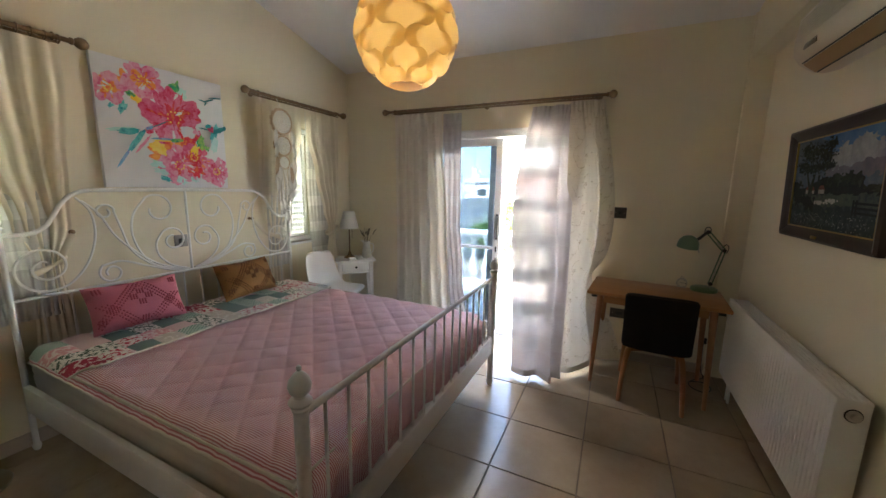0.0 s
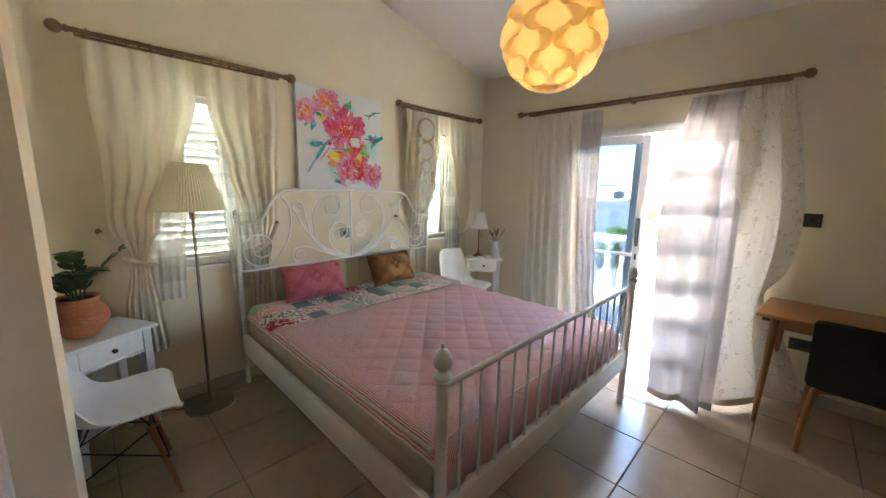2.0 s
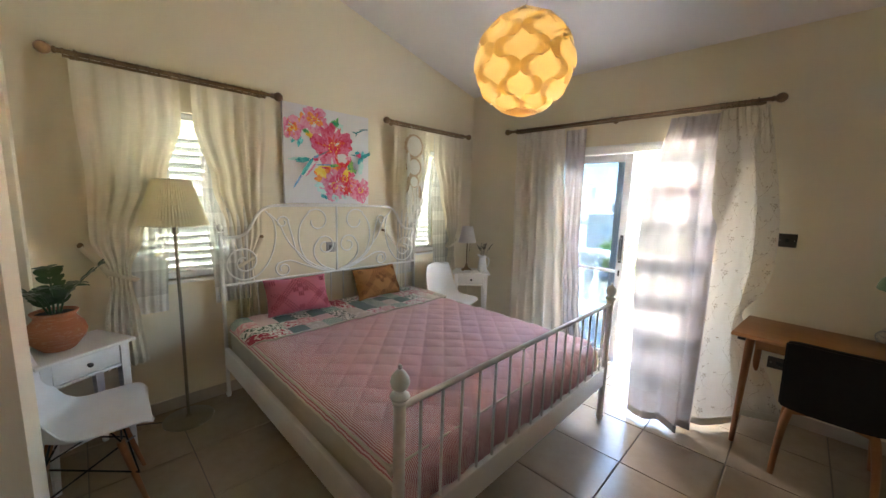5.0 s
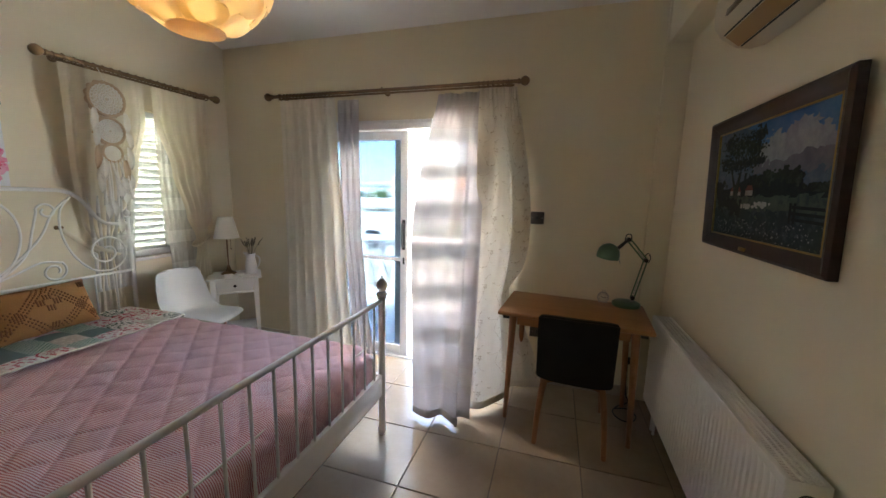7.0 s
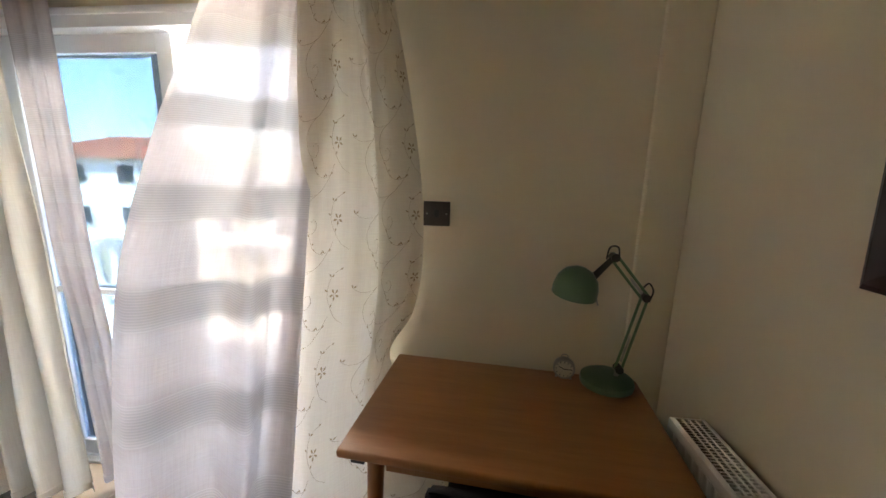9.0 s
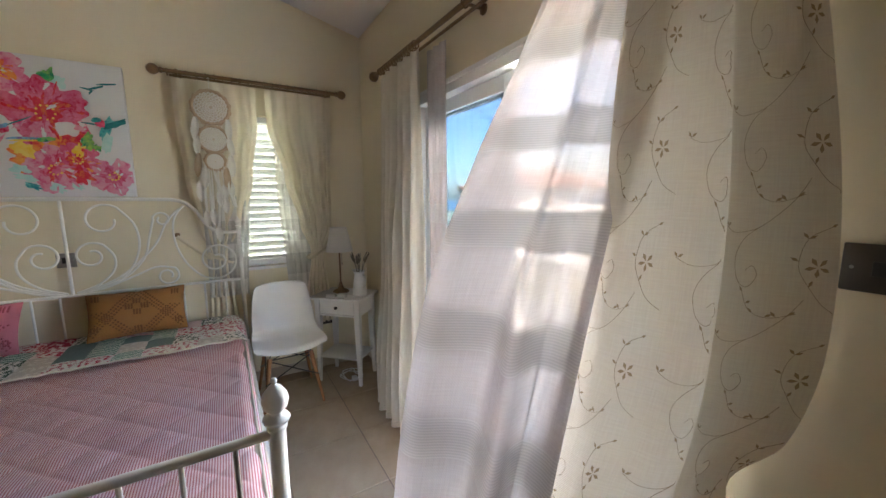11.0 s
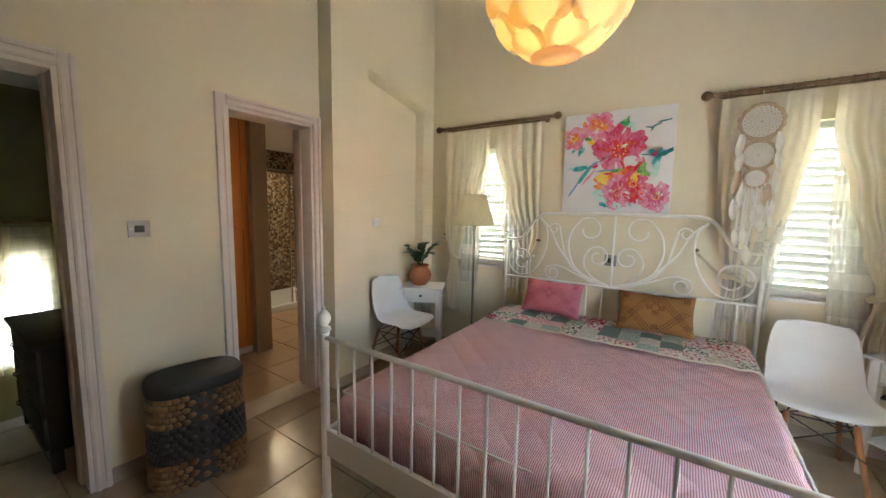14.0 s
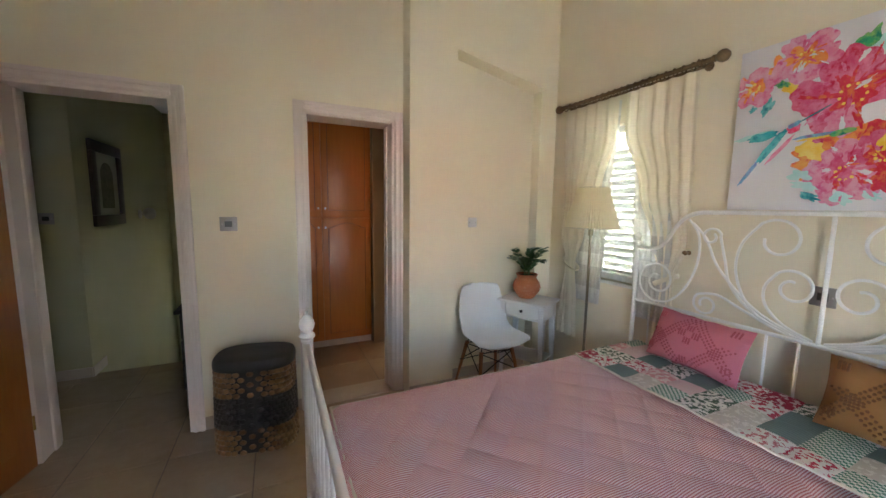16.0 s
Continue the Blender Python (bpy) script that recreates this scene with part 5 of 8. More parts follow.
bm = sheet(bmesh.new(), chair_back, 18, 12)
thicken(bm, -0.038)
bmesh.ops.bevel(bm, geom=[e for e in bm.edges if len(e.link_faces) == 2 and e.calc_face_angle(0) > 1.0], offset=0.009, segments=3, affect="EDGES")
part("backrest", bm, DARKCLOTH, dch)
part("seat", box(bmesh.new(), -0.215, 0.215, -0.19, 0.24, 0.40, 0.462, 0.022, 3), DARKCLOTH, dch)
for sx in (-1, 1):
    part("back_leg", tube(bmesh.new(), smoothed([(sx * 0.195, -0.275, 0.0), (sx * 0.185, -0.235, 0.2), (sx * 0.165, -0.195, 0.36), (sx * 0.14, -0.15, 0.395)], 5), lambda t: 0.015 + 0.009 * t, 10), OAKLEG, dch)
    part("front_leg", rod(bmesh.new(), (sx * 0.205, 0.225, 0.0), (sx * 0.18, 0.19, 0.40), 0.014, 0.021, 12), OAKLEG, dch)
    part("seat_rail", box(bmesh.new(), sx * 0.16 - 0.012, sx * 0.16 + 0.012, -0.17, 0.2, 0.365, 0.40, 0.004), OAKLEG, dch)
bm = tube(bmesh.new(), smoothed([(-0.165, -0.19, 0.375), (0.0, -0.165, 0.395), (0.165, -0.19, 0.375)], 6), 0.017, 10)
part("cross_rail", bm, OAKLEG, dch)

# green desk lamp
GREEN = surf("sage green enamel", (0.13, 0.22, 0.12), (0.10, 0.18, 0.095), 0.3, 8, 160, 0.06)
lamp = thing("desk_lamp", "sage green jointed metal work lamp on the desk", "lamp", Matrix.Translation((3.585, -0.16, 0.749)))
part("base", lathe(bmesh.new(), [(0.0, 0.0), (0.088, 0.0), (0.09, 0.008), (0.088, 0.022), (0.075, 0.03), (0.03, 0.034), (0.0, 0.034)], 32), GREEN, lamp)
P0, P1, P2 = Vector((0.035, 0, 0.06)), Vector((0.092, 0.0, 0.325)), Vector((-0.025, -0.012, 0.46))
part("stem", rod(bmesh.new(), (0.03, 0, 0.03), (0.035, 0, 0.07), 0.008, n=10), STEEL, lamp)
for nm, a, b in (("lower_arm", P0, P1), ("upper_arm", P1, P2)):
    bm = bmesh.new()
    d = (b - a).normalized()
    sd_ = d.cross(Vector((0, 1, 0))).normalized()
    for o in (-0.011, 0.011):
        rod(bm, a + sd_ * o, b + sd_ * o, 0.0048, n=8)
    arm = part(nm, bm, GREEN, lamp)
    part("spring", tube(bmesh.new(), [a.lerp(b, 0.1 + 0.35 * i / 60) + Vector((0, 0.006 * math.cos(i * 1.2), 0.006 * math.sin(i * 1.2))) for i in range(61)], 0.0016, 5), STEEL, arm, "steel spring")
for p in (P0, P1, P2):
    part("joint", rod(bmesh.new(), p + Vector((0, -0.016, 0)), p + Vector((0, 0.016, 0)), 0.014, n=14), KNOB, lamp, "black joint")
part("cable", tube(bmesh.new(), smoothed([P1 + Vector((-0.01, 0.01, 0.02)), P1 + Vector((0.012, 0.012, 0.045)), P1 + Vector((0.03, 0.012, 0.02)), P1 + Vector((0.02, 0.01, -0.02))], 6), 0.003, 6), BLACK, lamp)
part("cable", tube(bmesh.new(), smoothed([P2 + Vector((-0.02, 0.01, -0.01)), P2 + Vector((-0.012, 0.012, 0.03)), P2 + Vector((0.015, 0.012, 0.03)), P2 + Vector((0.02, 0.01, -0.015))], 6), 0.003, 6), BLACK, lamp)
HM = Matrix.Translation((-0.145, -0.035, 0.36)) @ pose(0, 0, 0, 6, 6, 0)
bm = lathe(bmesh.new(), [(0.073, -0.028), (0.072, 0.0), (0.064, 0.03), (0.045, 0.055), (0.018, 0.068), (0.0, 0.07)], 28, HM, caps=False)
thicken(bm, 0.0015)
part("shade", bm, GREEN, lamp)
part("neck", rod(bmesh.new(), HM @ Vector((0.05, 0, 0.045)), P2, 0.012, 0.009, 12), BLACK, lamp, "black lamp neck")
part("handle", rod(bmesh.new(), HM @ Vector((0.068, 0, -0.02)), HM @ Vector((0.085, 0, -0.055)), 0.003, n=6), STEEL, lamp)
part("bulb", ball(bmesh.new(), HM @ Vector((0, 0, 0.0)), 0.026, 14, 10), SHELL, lamp)

# little alarm clock
FACE = surf("cream clock face", (0.75, 0.70, 0.58), None, 0.5, 30, 200)
clock = thing("alarm_clock", "small round silver alarm clock standing on the desk", "clock", pose(3.44, -0.145, 0.749, 0, 0, -12))
A = Matrix.Translation((0, 0, 0.042)) @ pose(0, 0, 0, 90, 0, 0)
part("case", lathe(bmesh.new(), [(0.0, -0.018), (0.033, -0.018), (0.037, -0.01), (0.038, 0.012), (0.036, 0.018), (0.032, 0.019), (0.032, 0.014), (0.0, 0.014)], 28, A), STEEL, clock)
dial = part("dial", lathe(bmesh.new(), [(0.0, 0.0142), (0.0318, 0.0142), (0.0318, 0.0148), (0.0, 0.0148)], 28, A), FACE, clock)
bm = bmesh.new()
for k in range(12):
    a = k * math.pi / 6
    box(bm, -0.001, 0.001, 0.024, 0.029, 0.0149, 0.0155, m=A @ pose(0, 0, 0, 0, 0, math.degrees(a)))
part("hour_marks", bm, BLACK, dial)
for a, l in ((65, 0.018), (-85, 0.026)):
    part("clock_hand", box(bmesh.new(), -0.0012, 0.0012, -0.003, l, 0.0156, 0.0162, m=A @ pose(0, 0, 0, 0, 0, a)), BLACK, dial)
part("ring_top", tube(bmesh.new(), [(0.012 * math.cos(k), 0, 0.083 + 0.009 * math.sin(k)) for k in [i * math.pi / 7 for i in range(14)]], 0.0018, 6, True), STEEL, clock)
for sx in (-1, 1):
    part("foot", rod(bmesh.new(), (sx * 0.026, 0, 0.0), (sx * 0.02, 0, 0.014), 0.004, n=8), STEEL, clock)

# radiator
RADW = surf("white radiator enamel", (0.80, 0.78, 0.73), (0.75, 0.73, 0.68), 0.35, 3, 150, 0.05)
rad = thing("radiator", "long white ribbed panel radiator with a grille top under the painting", "radiator", Matrix.Translation((3.715, -1.735, 0)))
RL, RB, RT = 1.40, 0.19, 0.755


def rib(u, v):
    z = RB + (RT - 0.03 - RB) * v
    y = RL * u
    e = min(1, min(v, 1 - v) / 0.05)
    k = (y % 0.0334) / 0.0334
    groove = max(0, min(1, (abs(k - 0.5) - 0.22) / 0.12)) if 0.03 < y < RL - 0.03 else 0
    return Vector((0.006 * groove * e, y, z))


part("front_panel", thicken(sheet(bmesh.new(), rib, 420, 12), 0.003), RADW, rad)
part("back_panel", box(bmesh.new(), 0.085, 0.095, 0.0, RL, RB, RT - 0.03, 0.003), RADW, rad)
for y in (0.0, RL - 0.004):
    part("side_cover", box(bmesh.new(), -0.002, 0.1, y - 0.002, y + 0.006, RB + 0.02, RT, 0.004), RADW, rad)
part("top_edge", box(box(bmesh.new(), -0.004, 0.016, 0.0, RL, RT - 0.032, RT, 0.005), 0.088, 0.102, 0.0, RL, RT - 0.032, RT, 0.004), RADW, rad)
bm = bmesh.new()
for i in range(118):
    y = 0.012 + i * (RL - 0.024) / 118
    box(bm, 0.016, 0.088, y, y + 0.0045, RT - 0.012, RT - 0.002)
for x in (0.034, 0.052, 0.070):
    box(bm, x - 0.0035, x + 0.0035, 0.006, RL - 0.006, RT - 0.011, RT - 0.0012)
part("top_grille", bm, RADW, rad, "slotted white top grille")
bm = lathe(bmesh.new(), [(0.0, 0.0), (0.022, 0.0), (0.023, 0.006), (0.015, 0.008), (0.014, 0.022), (0.0, 0.023)], 18, Matrix.Translation((0.052, -0.002, 0.695)) @ pose(0, 0, 0, 90, 0, 0))
# a flat black disc draws the dark of the hole round the valve
part("valve_hole_shade", lathe(bmesh.new(), [(0.0, 0.0), (0.027, 0.0), (0.027, 0.0015), (0.0, 0.0015)], 18, Matrix.Translation((0.052, -0.0022, 0.695)) @ pose(0, 0, 0, 90, 0, 0)), BLACK, rad)
part("bleed_valve", bm, STEEL, rad, "steel bleed valve")
for y in (0.2, RL - 0.2):
    part("wall_bracket", box(bmesh.new(), 0.095, 0.124, y, y + 0.03, 0.25, 0.7), RADW, rad)
for y in (0.05, 0.1):
    part("pipe", rod(bmesh.new(), (0.05, RL - y, 0.0), (0.05, RL - y, RB + 0.01), 0.008, n=10), RADW, rad)

# air conditioner
ACW = surf("yellowed white plastic", (0.70, 0.64, 0.52), (0.66, 0.60, 0.48), 0.4, 3, 120, 0.05)
ACB = surf("tan louvre plastic", (0.46, 0.29, 0.13), (0.42, 0.26, 0.12), 0.45, 3, 120, 0.05)
ac = thing("air_conditioner", "yellowed white wall air conditioner with a tan louvre", "air conditioner", Matrix.Translation((3.838, -1.76, 2.11)))
ACL = 0.80
prof = [(0.0, 0.0), (-0.05, -0.012), (-0.10, -0.006), (-0.155, 0.03), (-0.185, 0.075), (-0.19, 0.12), (-0.18, 0.25), (-0.15, 0.285), (0.0, 0.29)]
part("casing", rings(bmesh.new(), [[(x, y, z) for x, z in prof] for y in (0.0, ACL)]), ACW, ac)
part("louvre", box(bmesh.new(), -0.032, 0.032, 0.04, ACL - 0.04, -0.004, 0.003, 0.001, m=Matrix.Translation((-0.128, 0, 0.008)) @ pose(0, 0, 0, 0, 38, 0)), ACB, ac, "tan air louvre")
# black strips draw the shade in the gaps above and below the louvre
for x, z, a in ((-0.096, -0.012, 38), (-0.158, 0.032, 38)):
    part("louvre_gap_shade", box(bmesh.new(), -0.003, 0.003, 0.04, ACL - 0.04, -0.003, 0.003, m=Matrix.Translation((x, 0, z)) @ pose(0, 0, 0, 0, a, 0)), BLACK, ac, "black strip drawn as the slot's shade")
part("display", box(bmesh.new(), -0.004, 0.004, ACL - 0.24, ACL - 0.12, -0.012, 0.012, 0.001, m=Matrix.Translation((-0.186, 0, 0.085)) @ pose(0, 0, 0, 0, 10, 0)), surf("smoked display", (0.12, 0.09, 0.05), None, 0.3), ac, "smoked display window")
bm = bmesh.new()
for i in range(9):
    box(bm, -0.192, -0.182, 0.03, ACL - 0.03, 0.13 + i * 0.012, 0.134 + i * 0.012)
part("intake_grille", bm, ACW, ac)

# floor lamp with pleated shade
SHADE = cloth("cream pleated shade", (0.85, 0.79, 0.60), (0.81, 0.74, 0.55), 0.45)
LAMPMETAL = surf("darkened nickel", (0.30, 0.26, 0.20), (0.24, 0.21, 0.16), 0.35, 10, 200, 0.1, metal=1.0)
fl = thing("floor_lamp", "slim steel floor lamp with a cream pleated shade beside the bed", "floor lamp", Matrix.Translation((0.2, -3.09, 0)))
part("base", lathe(bmesh.new(), [(0.0, 0.0), (0.145, 0.0), (0.148, 0.006), (0.145, 0.013), (0.13, 0.018), (0.02, 0.026), (0.012, 0.04), (0.0, 0.04)], 40), LAMPMETAL, fl)
part("stem", rod(bmesh.new(), (0, 0, 0.03), (0, 0, 1.30), 0.0095, n=12), LAMPMETAL, fl)
part("lamp_holder", rod(bmesh.new(), (0, 0, 1.27), (0, 0, 1.34), 0.018, n=14), LAMPMETAL, fl)
part("bulb", ball(bmesh.new(), (0, 0, 1.39), 0.03, 14, 10, 1.3), SHELL, fl)


def pleat(u, v):
    a = 2 * math.pi * u
    r = 0.184 + (0.10 - 0.184) * v
    tri = abs(((u * 64) % 1) * 2 - 1)
    r += (0.010 if v < 0.5 else 0.006) * (tri - 0.5)
    return Vector((r * math.cos(a), r * math.sin(a), 1.325 + 0.285 * v))


part("shade", sheet(bmesh.new(), pleat, 256, 6, (1.2, 0.3)), SHADE, fl, "cream pleated fabric shade", smooth=False)
bm = bmesh.new()
for r, z in ((0.182, 1.327), (0.099, 1.608)):
    tube(bm, [(r * math.cos(k), r * math.sin(k), z) for k in [i * math.pi / 24 for i in range(48)]], 0.003, 6, True)
for k in range(3):
    rod(bm, (0, 0, 1.5), (0.099 * math.cos(k * 2.1), 0.099 * math.sin(k * 2.1), 1.6), 0.002, n=6)
rod(bm, (0, 0, 1.34), (0, 0, 1.5), 0.003, n=6)
part("shade_frame", bm, STEEL, fl)
part("cord", tube(bmesh.new(), smoothed([(-0.05, -0.13, 0.005), (-0.12, -0.25, 0.004), (-0.16, -0.42, 0.004), (-0.17, -0.6, 0.02)], 6), 0.003, 6), BLACK, fl)

# bedside lamp
bl = thing("table_lamp", "small bronze table lamp with a white shade on the nightstand", "lamp", NS_E @ Matrix.Translation((-0.05, 0.03, 0.70)))
WSHADE = cloth("white lamp shade", (0.86, 0.84, 0.79), (0.82, 0.80, 0.75), 0.25)
part("base", lathe(bmesh.new(), [(0.0, 0.0), (0.062, 0.0), (0.064, 0.008), (0.05, 0.02), (0.028, 0.03), (0.018, 0.05), (0.012, 0.075), (0.007, 0.085), (0.0, 0.086)], 24), BRONZE, bl)
part("stem", rod(bmesh.new(), (0, 0, 0.07), (0, 0, 0.34), 0.0065, n=10), BRONZE, bl)
bm = lathe(bmesh.new(), [(0.105, 0.335), (0.062, 0.525)], 32, caps=False)
part("shade", thicken(bm, 0.0015), WSHADE, bl, "white tapered fabric shade")
part("bulb", ball(bmesh.new(), (0, 0, 0.40), 0.026, 14, 8, 1.3), SHELL, bl)
part("pull_cord", rod(bmesh.new(), (0.03, -0.02, 0.24), (0.03, -0.02, 0.34), 0.0015, n=5), BRONZE, bl)
part("cord_end", ball(bmesh.new(), (0.03, -0.02, 0.235), 0.006, 8, 6), BRONZE, bl)

# jug of lavender
jug = thing("jug", "white enamel jug holding dried lavender on the nightstand", "jug", NS_E @ pose(0.135, -0.005, 0.70, 0, 0, -30))
bm = lathe(bmesh.new(), [(0.0, 0.0), (0.052, 0.0), (0.055, 0.006), (0.054, 0.03), (0.046, 0.10), (0.038, 0.145), (0.037, 0.16), (0.044, 0.185), (0.046, 0.187), (0.041, 0.183), (0.034, 0.16), (0.035, 0.14), (0.0, 0.13)], 28)
for v in bm.verts:
    if v.co.z > 0.17 and v.co.x < -0.03:
        v.co.x -= 0.022
        v.co.z += 0.008
part("jug_body", bm, SHELL, jug)
part("handle", tube(bmesh.new(), smoothed([(0.04, 0, 0.165), (0.075, 0, 0.16), (0.085, 0, 0.12), (0.07, 0, 0.075), (0.05, 0, 0.055)], 5), 0.006, 8), SHELL, jug)
LAV = surf("dried lavender", (0.16, 0.13, 0.14), (0.20, 0.19, 0.10), 0.9, 30, 200)
rng = random.Random(9)
for i in range(11):
    a, r, h = rng.uniform(0, 6.28), rng.uniform(0.03, 0.12), rng.uniform(0.10, 0.17)
    p = [(0.015 * math.cos(a), 0.015 * math.sin(a), 0.14), (0.5 * r * math.cos(a), 0.5 * r * math.sin(a), 0.18 + h * 0.5), (r * math.cos(a), r * math.sin(a), 0.19 + h)]
    bm = tube(bmesh.new(), smoothed(p, 5), 0.0014, 5)
    for k in range(9):
        q = Vector(p[1]).lerp(Vector(p[2]), 0.25 + 0.75 * k / 8)
        ball(bm, q + Vector((rng.uniform(-.004, .004), rng.uniform(-.004, .004), 0)), 0.0058 - 0.0003 * k, 6, 4, 1.4)
    part("sprig", bm, LAV, jug, "dried grey lavender sprig")

# white charger and adaptor lying on the nightstand
ch = thing("power_adaptor", "white plug adaptors with cable on the nightstand", "adaptor", NS_E @ pose(0.02, -0.115, 0.70, 0, 0, 12))
part("adaptor_body", box(bmesh.new(), -0.10, -0.03, -0.025, 0.025, 0.0, 0.028, 0.006), SHELL, ch)
part("plug", box(bmesh.new(), -0.01, 0.055, -0.028, 0.02, 0.0, 0.03, 0.008), SHELL, ch)
part("cable", tube(bmesh.new(), smoothed([(0.05, 0, 0.01), (0.09, 0.02, 0.004), (0.12, -0.01, 0.004), (0.07, -0.04, 0.004), (-0.03, -0.035, 0.012)], 6), 0.003, 6), SHELL, ch)
ex = thing("extension_cable", "white tangled extension cable on the floor under the nightstand", "cable", Matrix.Translation((0.30, -0.26, 0)))
rng = random.Random(3)
pts = [(0.09 * math.cos(i * 0.9) + rng.uniform(-.03, .03), 0.06 * math.sin(i * 0.9) + rng.uniform(-.03, .03), 0.004 + 0.004 * (i % 3)) for i in range(22)]
part("cable", tube(bmesh.new(), smoothed(pts, 5), 0.0035, 6), SHELL, ex)
part("plug", box(bmesh.new(), 0.06, 0.11, -0.02, 0.02, 0.0, 0.03, 0.006), SHELL, ex)

# terracotta pot with a zamioculcas
s = Nodes("terracotta with white scratches")
sep = s.n("Mapping", Vector=s.coords())
sep.inputs["Scale"].default_value = (5, 5, 34)
wv = s.noise(1.6, 4, sep.outputs[0], 0.6)
f = s.math("MULTIPLY", s.step(s.math("ABSOLUTE", s.math("SUBTRACT", wv, 0.5)), 0.012, 0.0), 0.6)
s.set(Base_Color=s.mix(f, s.mix(s.noise(6, 4), (0.50, 0.18, 0.08), (0.42, 0.14, 0.06)), (0.68, 0.48, 0.36)), Roughness=0.8)
s.bump(wv, 0.3, 0.004)
TERRA = s.m
pot = thing("plant_pot", "terracotta pot with a dark green leafy plant on the nightstand", "potted plant", NS_W @ Matrix.Translation((-0.035, 0.02, 0.70)))
part("pot", lathe(bmesh.new(), [(0.0, 0.0), (0.06, 0.0), (0.072, 0.012), (0.108, 0.06), (0.118, 0.095), (0.108, 0.135), (0.082, 0.168), (0.078, 0.18), (0.09, 0.198), (0.092, 0.205), (0.084, 0.206), (0.074, 0.19), (0.0, 0.185)], 36), TERRA, pot)
part("soil", lathe(bmesh.new(), [(0.0, 0.193), (0.076, 0.192), (0.076, 0.186), (0.0, 0.186)], 24), surf("dark soil", (0.03, 0.02, 0.015), None, 0.95, 30, 150, 0.6), pot)
s = Nodes("glossy dark green leaf")
s.set(Base_Color=s.mix(s.noise(20, 3), (0.020, 0.055, 0.016), (0.035, 0.085, 0.022)), Roughness=0.28)
LEAF = s.m
rng = random.Random(21)


def zz_stem(az, lean, h, bend):
    d = Vector((math.cos(az), math.sin(az), 0))
    pts = smoothed([Vector((0, 0, 0.19)) + d * 0.02, Vector((0, 0, 0.19 + h * 0.5)) + d * lean * 0.4, Vector((0, 0, 0.19 + h)) + d * lean, Vector((0, 0, 0.19 + h + bend)) + d * (lean + 0.07)], 6)
    st_ = part("stem", tube(bmesh.new(), pts, lambda t: 0.0055 - 0.003 * t, 7), LEAF, pot)
    side = d.cross(Vector((0, 0, 1)))
    for k in range(5, len(pts), 2):
        for sg in (-1, 1):
            t = (pts[min(k + 1, len(pts) - 1)] - pts[k - 1]).normalized()
            ax = (side * sg * 0.8 + t * 0.7 + Vector((0, 0, rng.uniform(-.1, .3)))).normalized()
            nn = ax.cross(side.cross(ax)).normalized()
            w = ax.cross(t).normalized()
            w = t.cross(ax).cross(ax).normalized()
            L = rng.uniform(0.06, 0.082) * (1.0 if k < len(pts) - 3 else 0.8)
            o = pts[k]
            bm = bmesh.new()
            rows = []
            for i in range(6):
                q = i / 5
                hw = 0.0175 * math.sin(math.pi * min(1, q * 0.93 + 0.05)) ** 0.8
                c = o + ax * L * q - Vector((0, 0, 0.012 * q * q))
                rows.append([bm.verts.new(c + w * x * hw + t.cross(w) * 0 + Vector((0, 0, 0.004 * abs(x)))) for x in (-1, 0, 1)])
            for a, b in zip(rows, rows[1:]):
                for i in range(2):
                    bm.faces.new((a[i], a[i + 1], b[i + 1], b[i]))
            part("leaf", bm, LEAF, st_)


for az, lean, h, bend in ((2.65, 0.17, 0.19, 0.05), (5.8, 0.12, 0.17, 0.07), (1.2, 0.03, 0.20, 0.03), (4.2, 0.06, 0.14, 0.02), (0.3, 0.06, 0.11, 0.02), (3.5, 0.07, 0.12, 0.02), (2.0, 0.08, 0.09, 0.01)):
    zz_stem(az, lean, h, bend)

# wicker laundry basket with a padded lid
def hyacinth(name, a, b):
    """Flat plaited strands, each a little lighter or darker, with fibres along them."""
    s = Nodes(name)
    mp = s.n("Mapping", Vector=s.coords())
    mp.inputs["Scale"].default_value = (30, 200, 200)
    fibre = s.noise(1.0, 4, mp.outputs[0])
    f = s.math("ADD", s.math("MULTIPLY", s.n("ObjectInfo").outputs["Random"], 0.6), s.math("MULTIPLY", s.step(fibre, 0.3, 0.7), 0.4))
    s.set(Base_Color=s.mix(f, a, b), Roughness=0.4)
    s.bump(fibre, 0.4, 0.002)
    return s.m


WICK = hyacinth("honey-brown woven hyacinth", (0.36, 0.20, 0.085), (0.11, 0.05, 0.018))
WICKD = hyacinth("black woven hyacinth", (0.034, 0.027, 0.024), (0.014, 0.012, 0.011))
bk = thing("laundry_basket", "woven brown and black laundry basket with a padded black lid", "basket", pose(2.385, -3.59, 0, 0, 0, -11) @ Matrix.Diagonal((1, 1, 0.88, 1)))


def oval(a, rx, ry, e=3.2):
    c, s_ = math.cos(a), math.sin(a)
    return Vector((math.copysign(abs(c) ** (2 / e), c) * rx, math.copysign(abs(s_) ** (2 / e), s_) * ry, 0))


def around(k, n, z, r):
    """A point round the basket, evenly by angle; wider towards the foot's middle."""
    g = 1.0 - 0.05 * (z / 0.56)
    return oval(2 * math.pi * k / n, (0.218 + r) * g, (0.15 + r) * g) + Vector((0, 0, z))


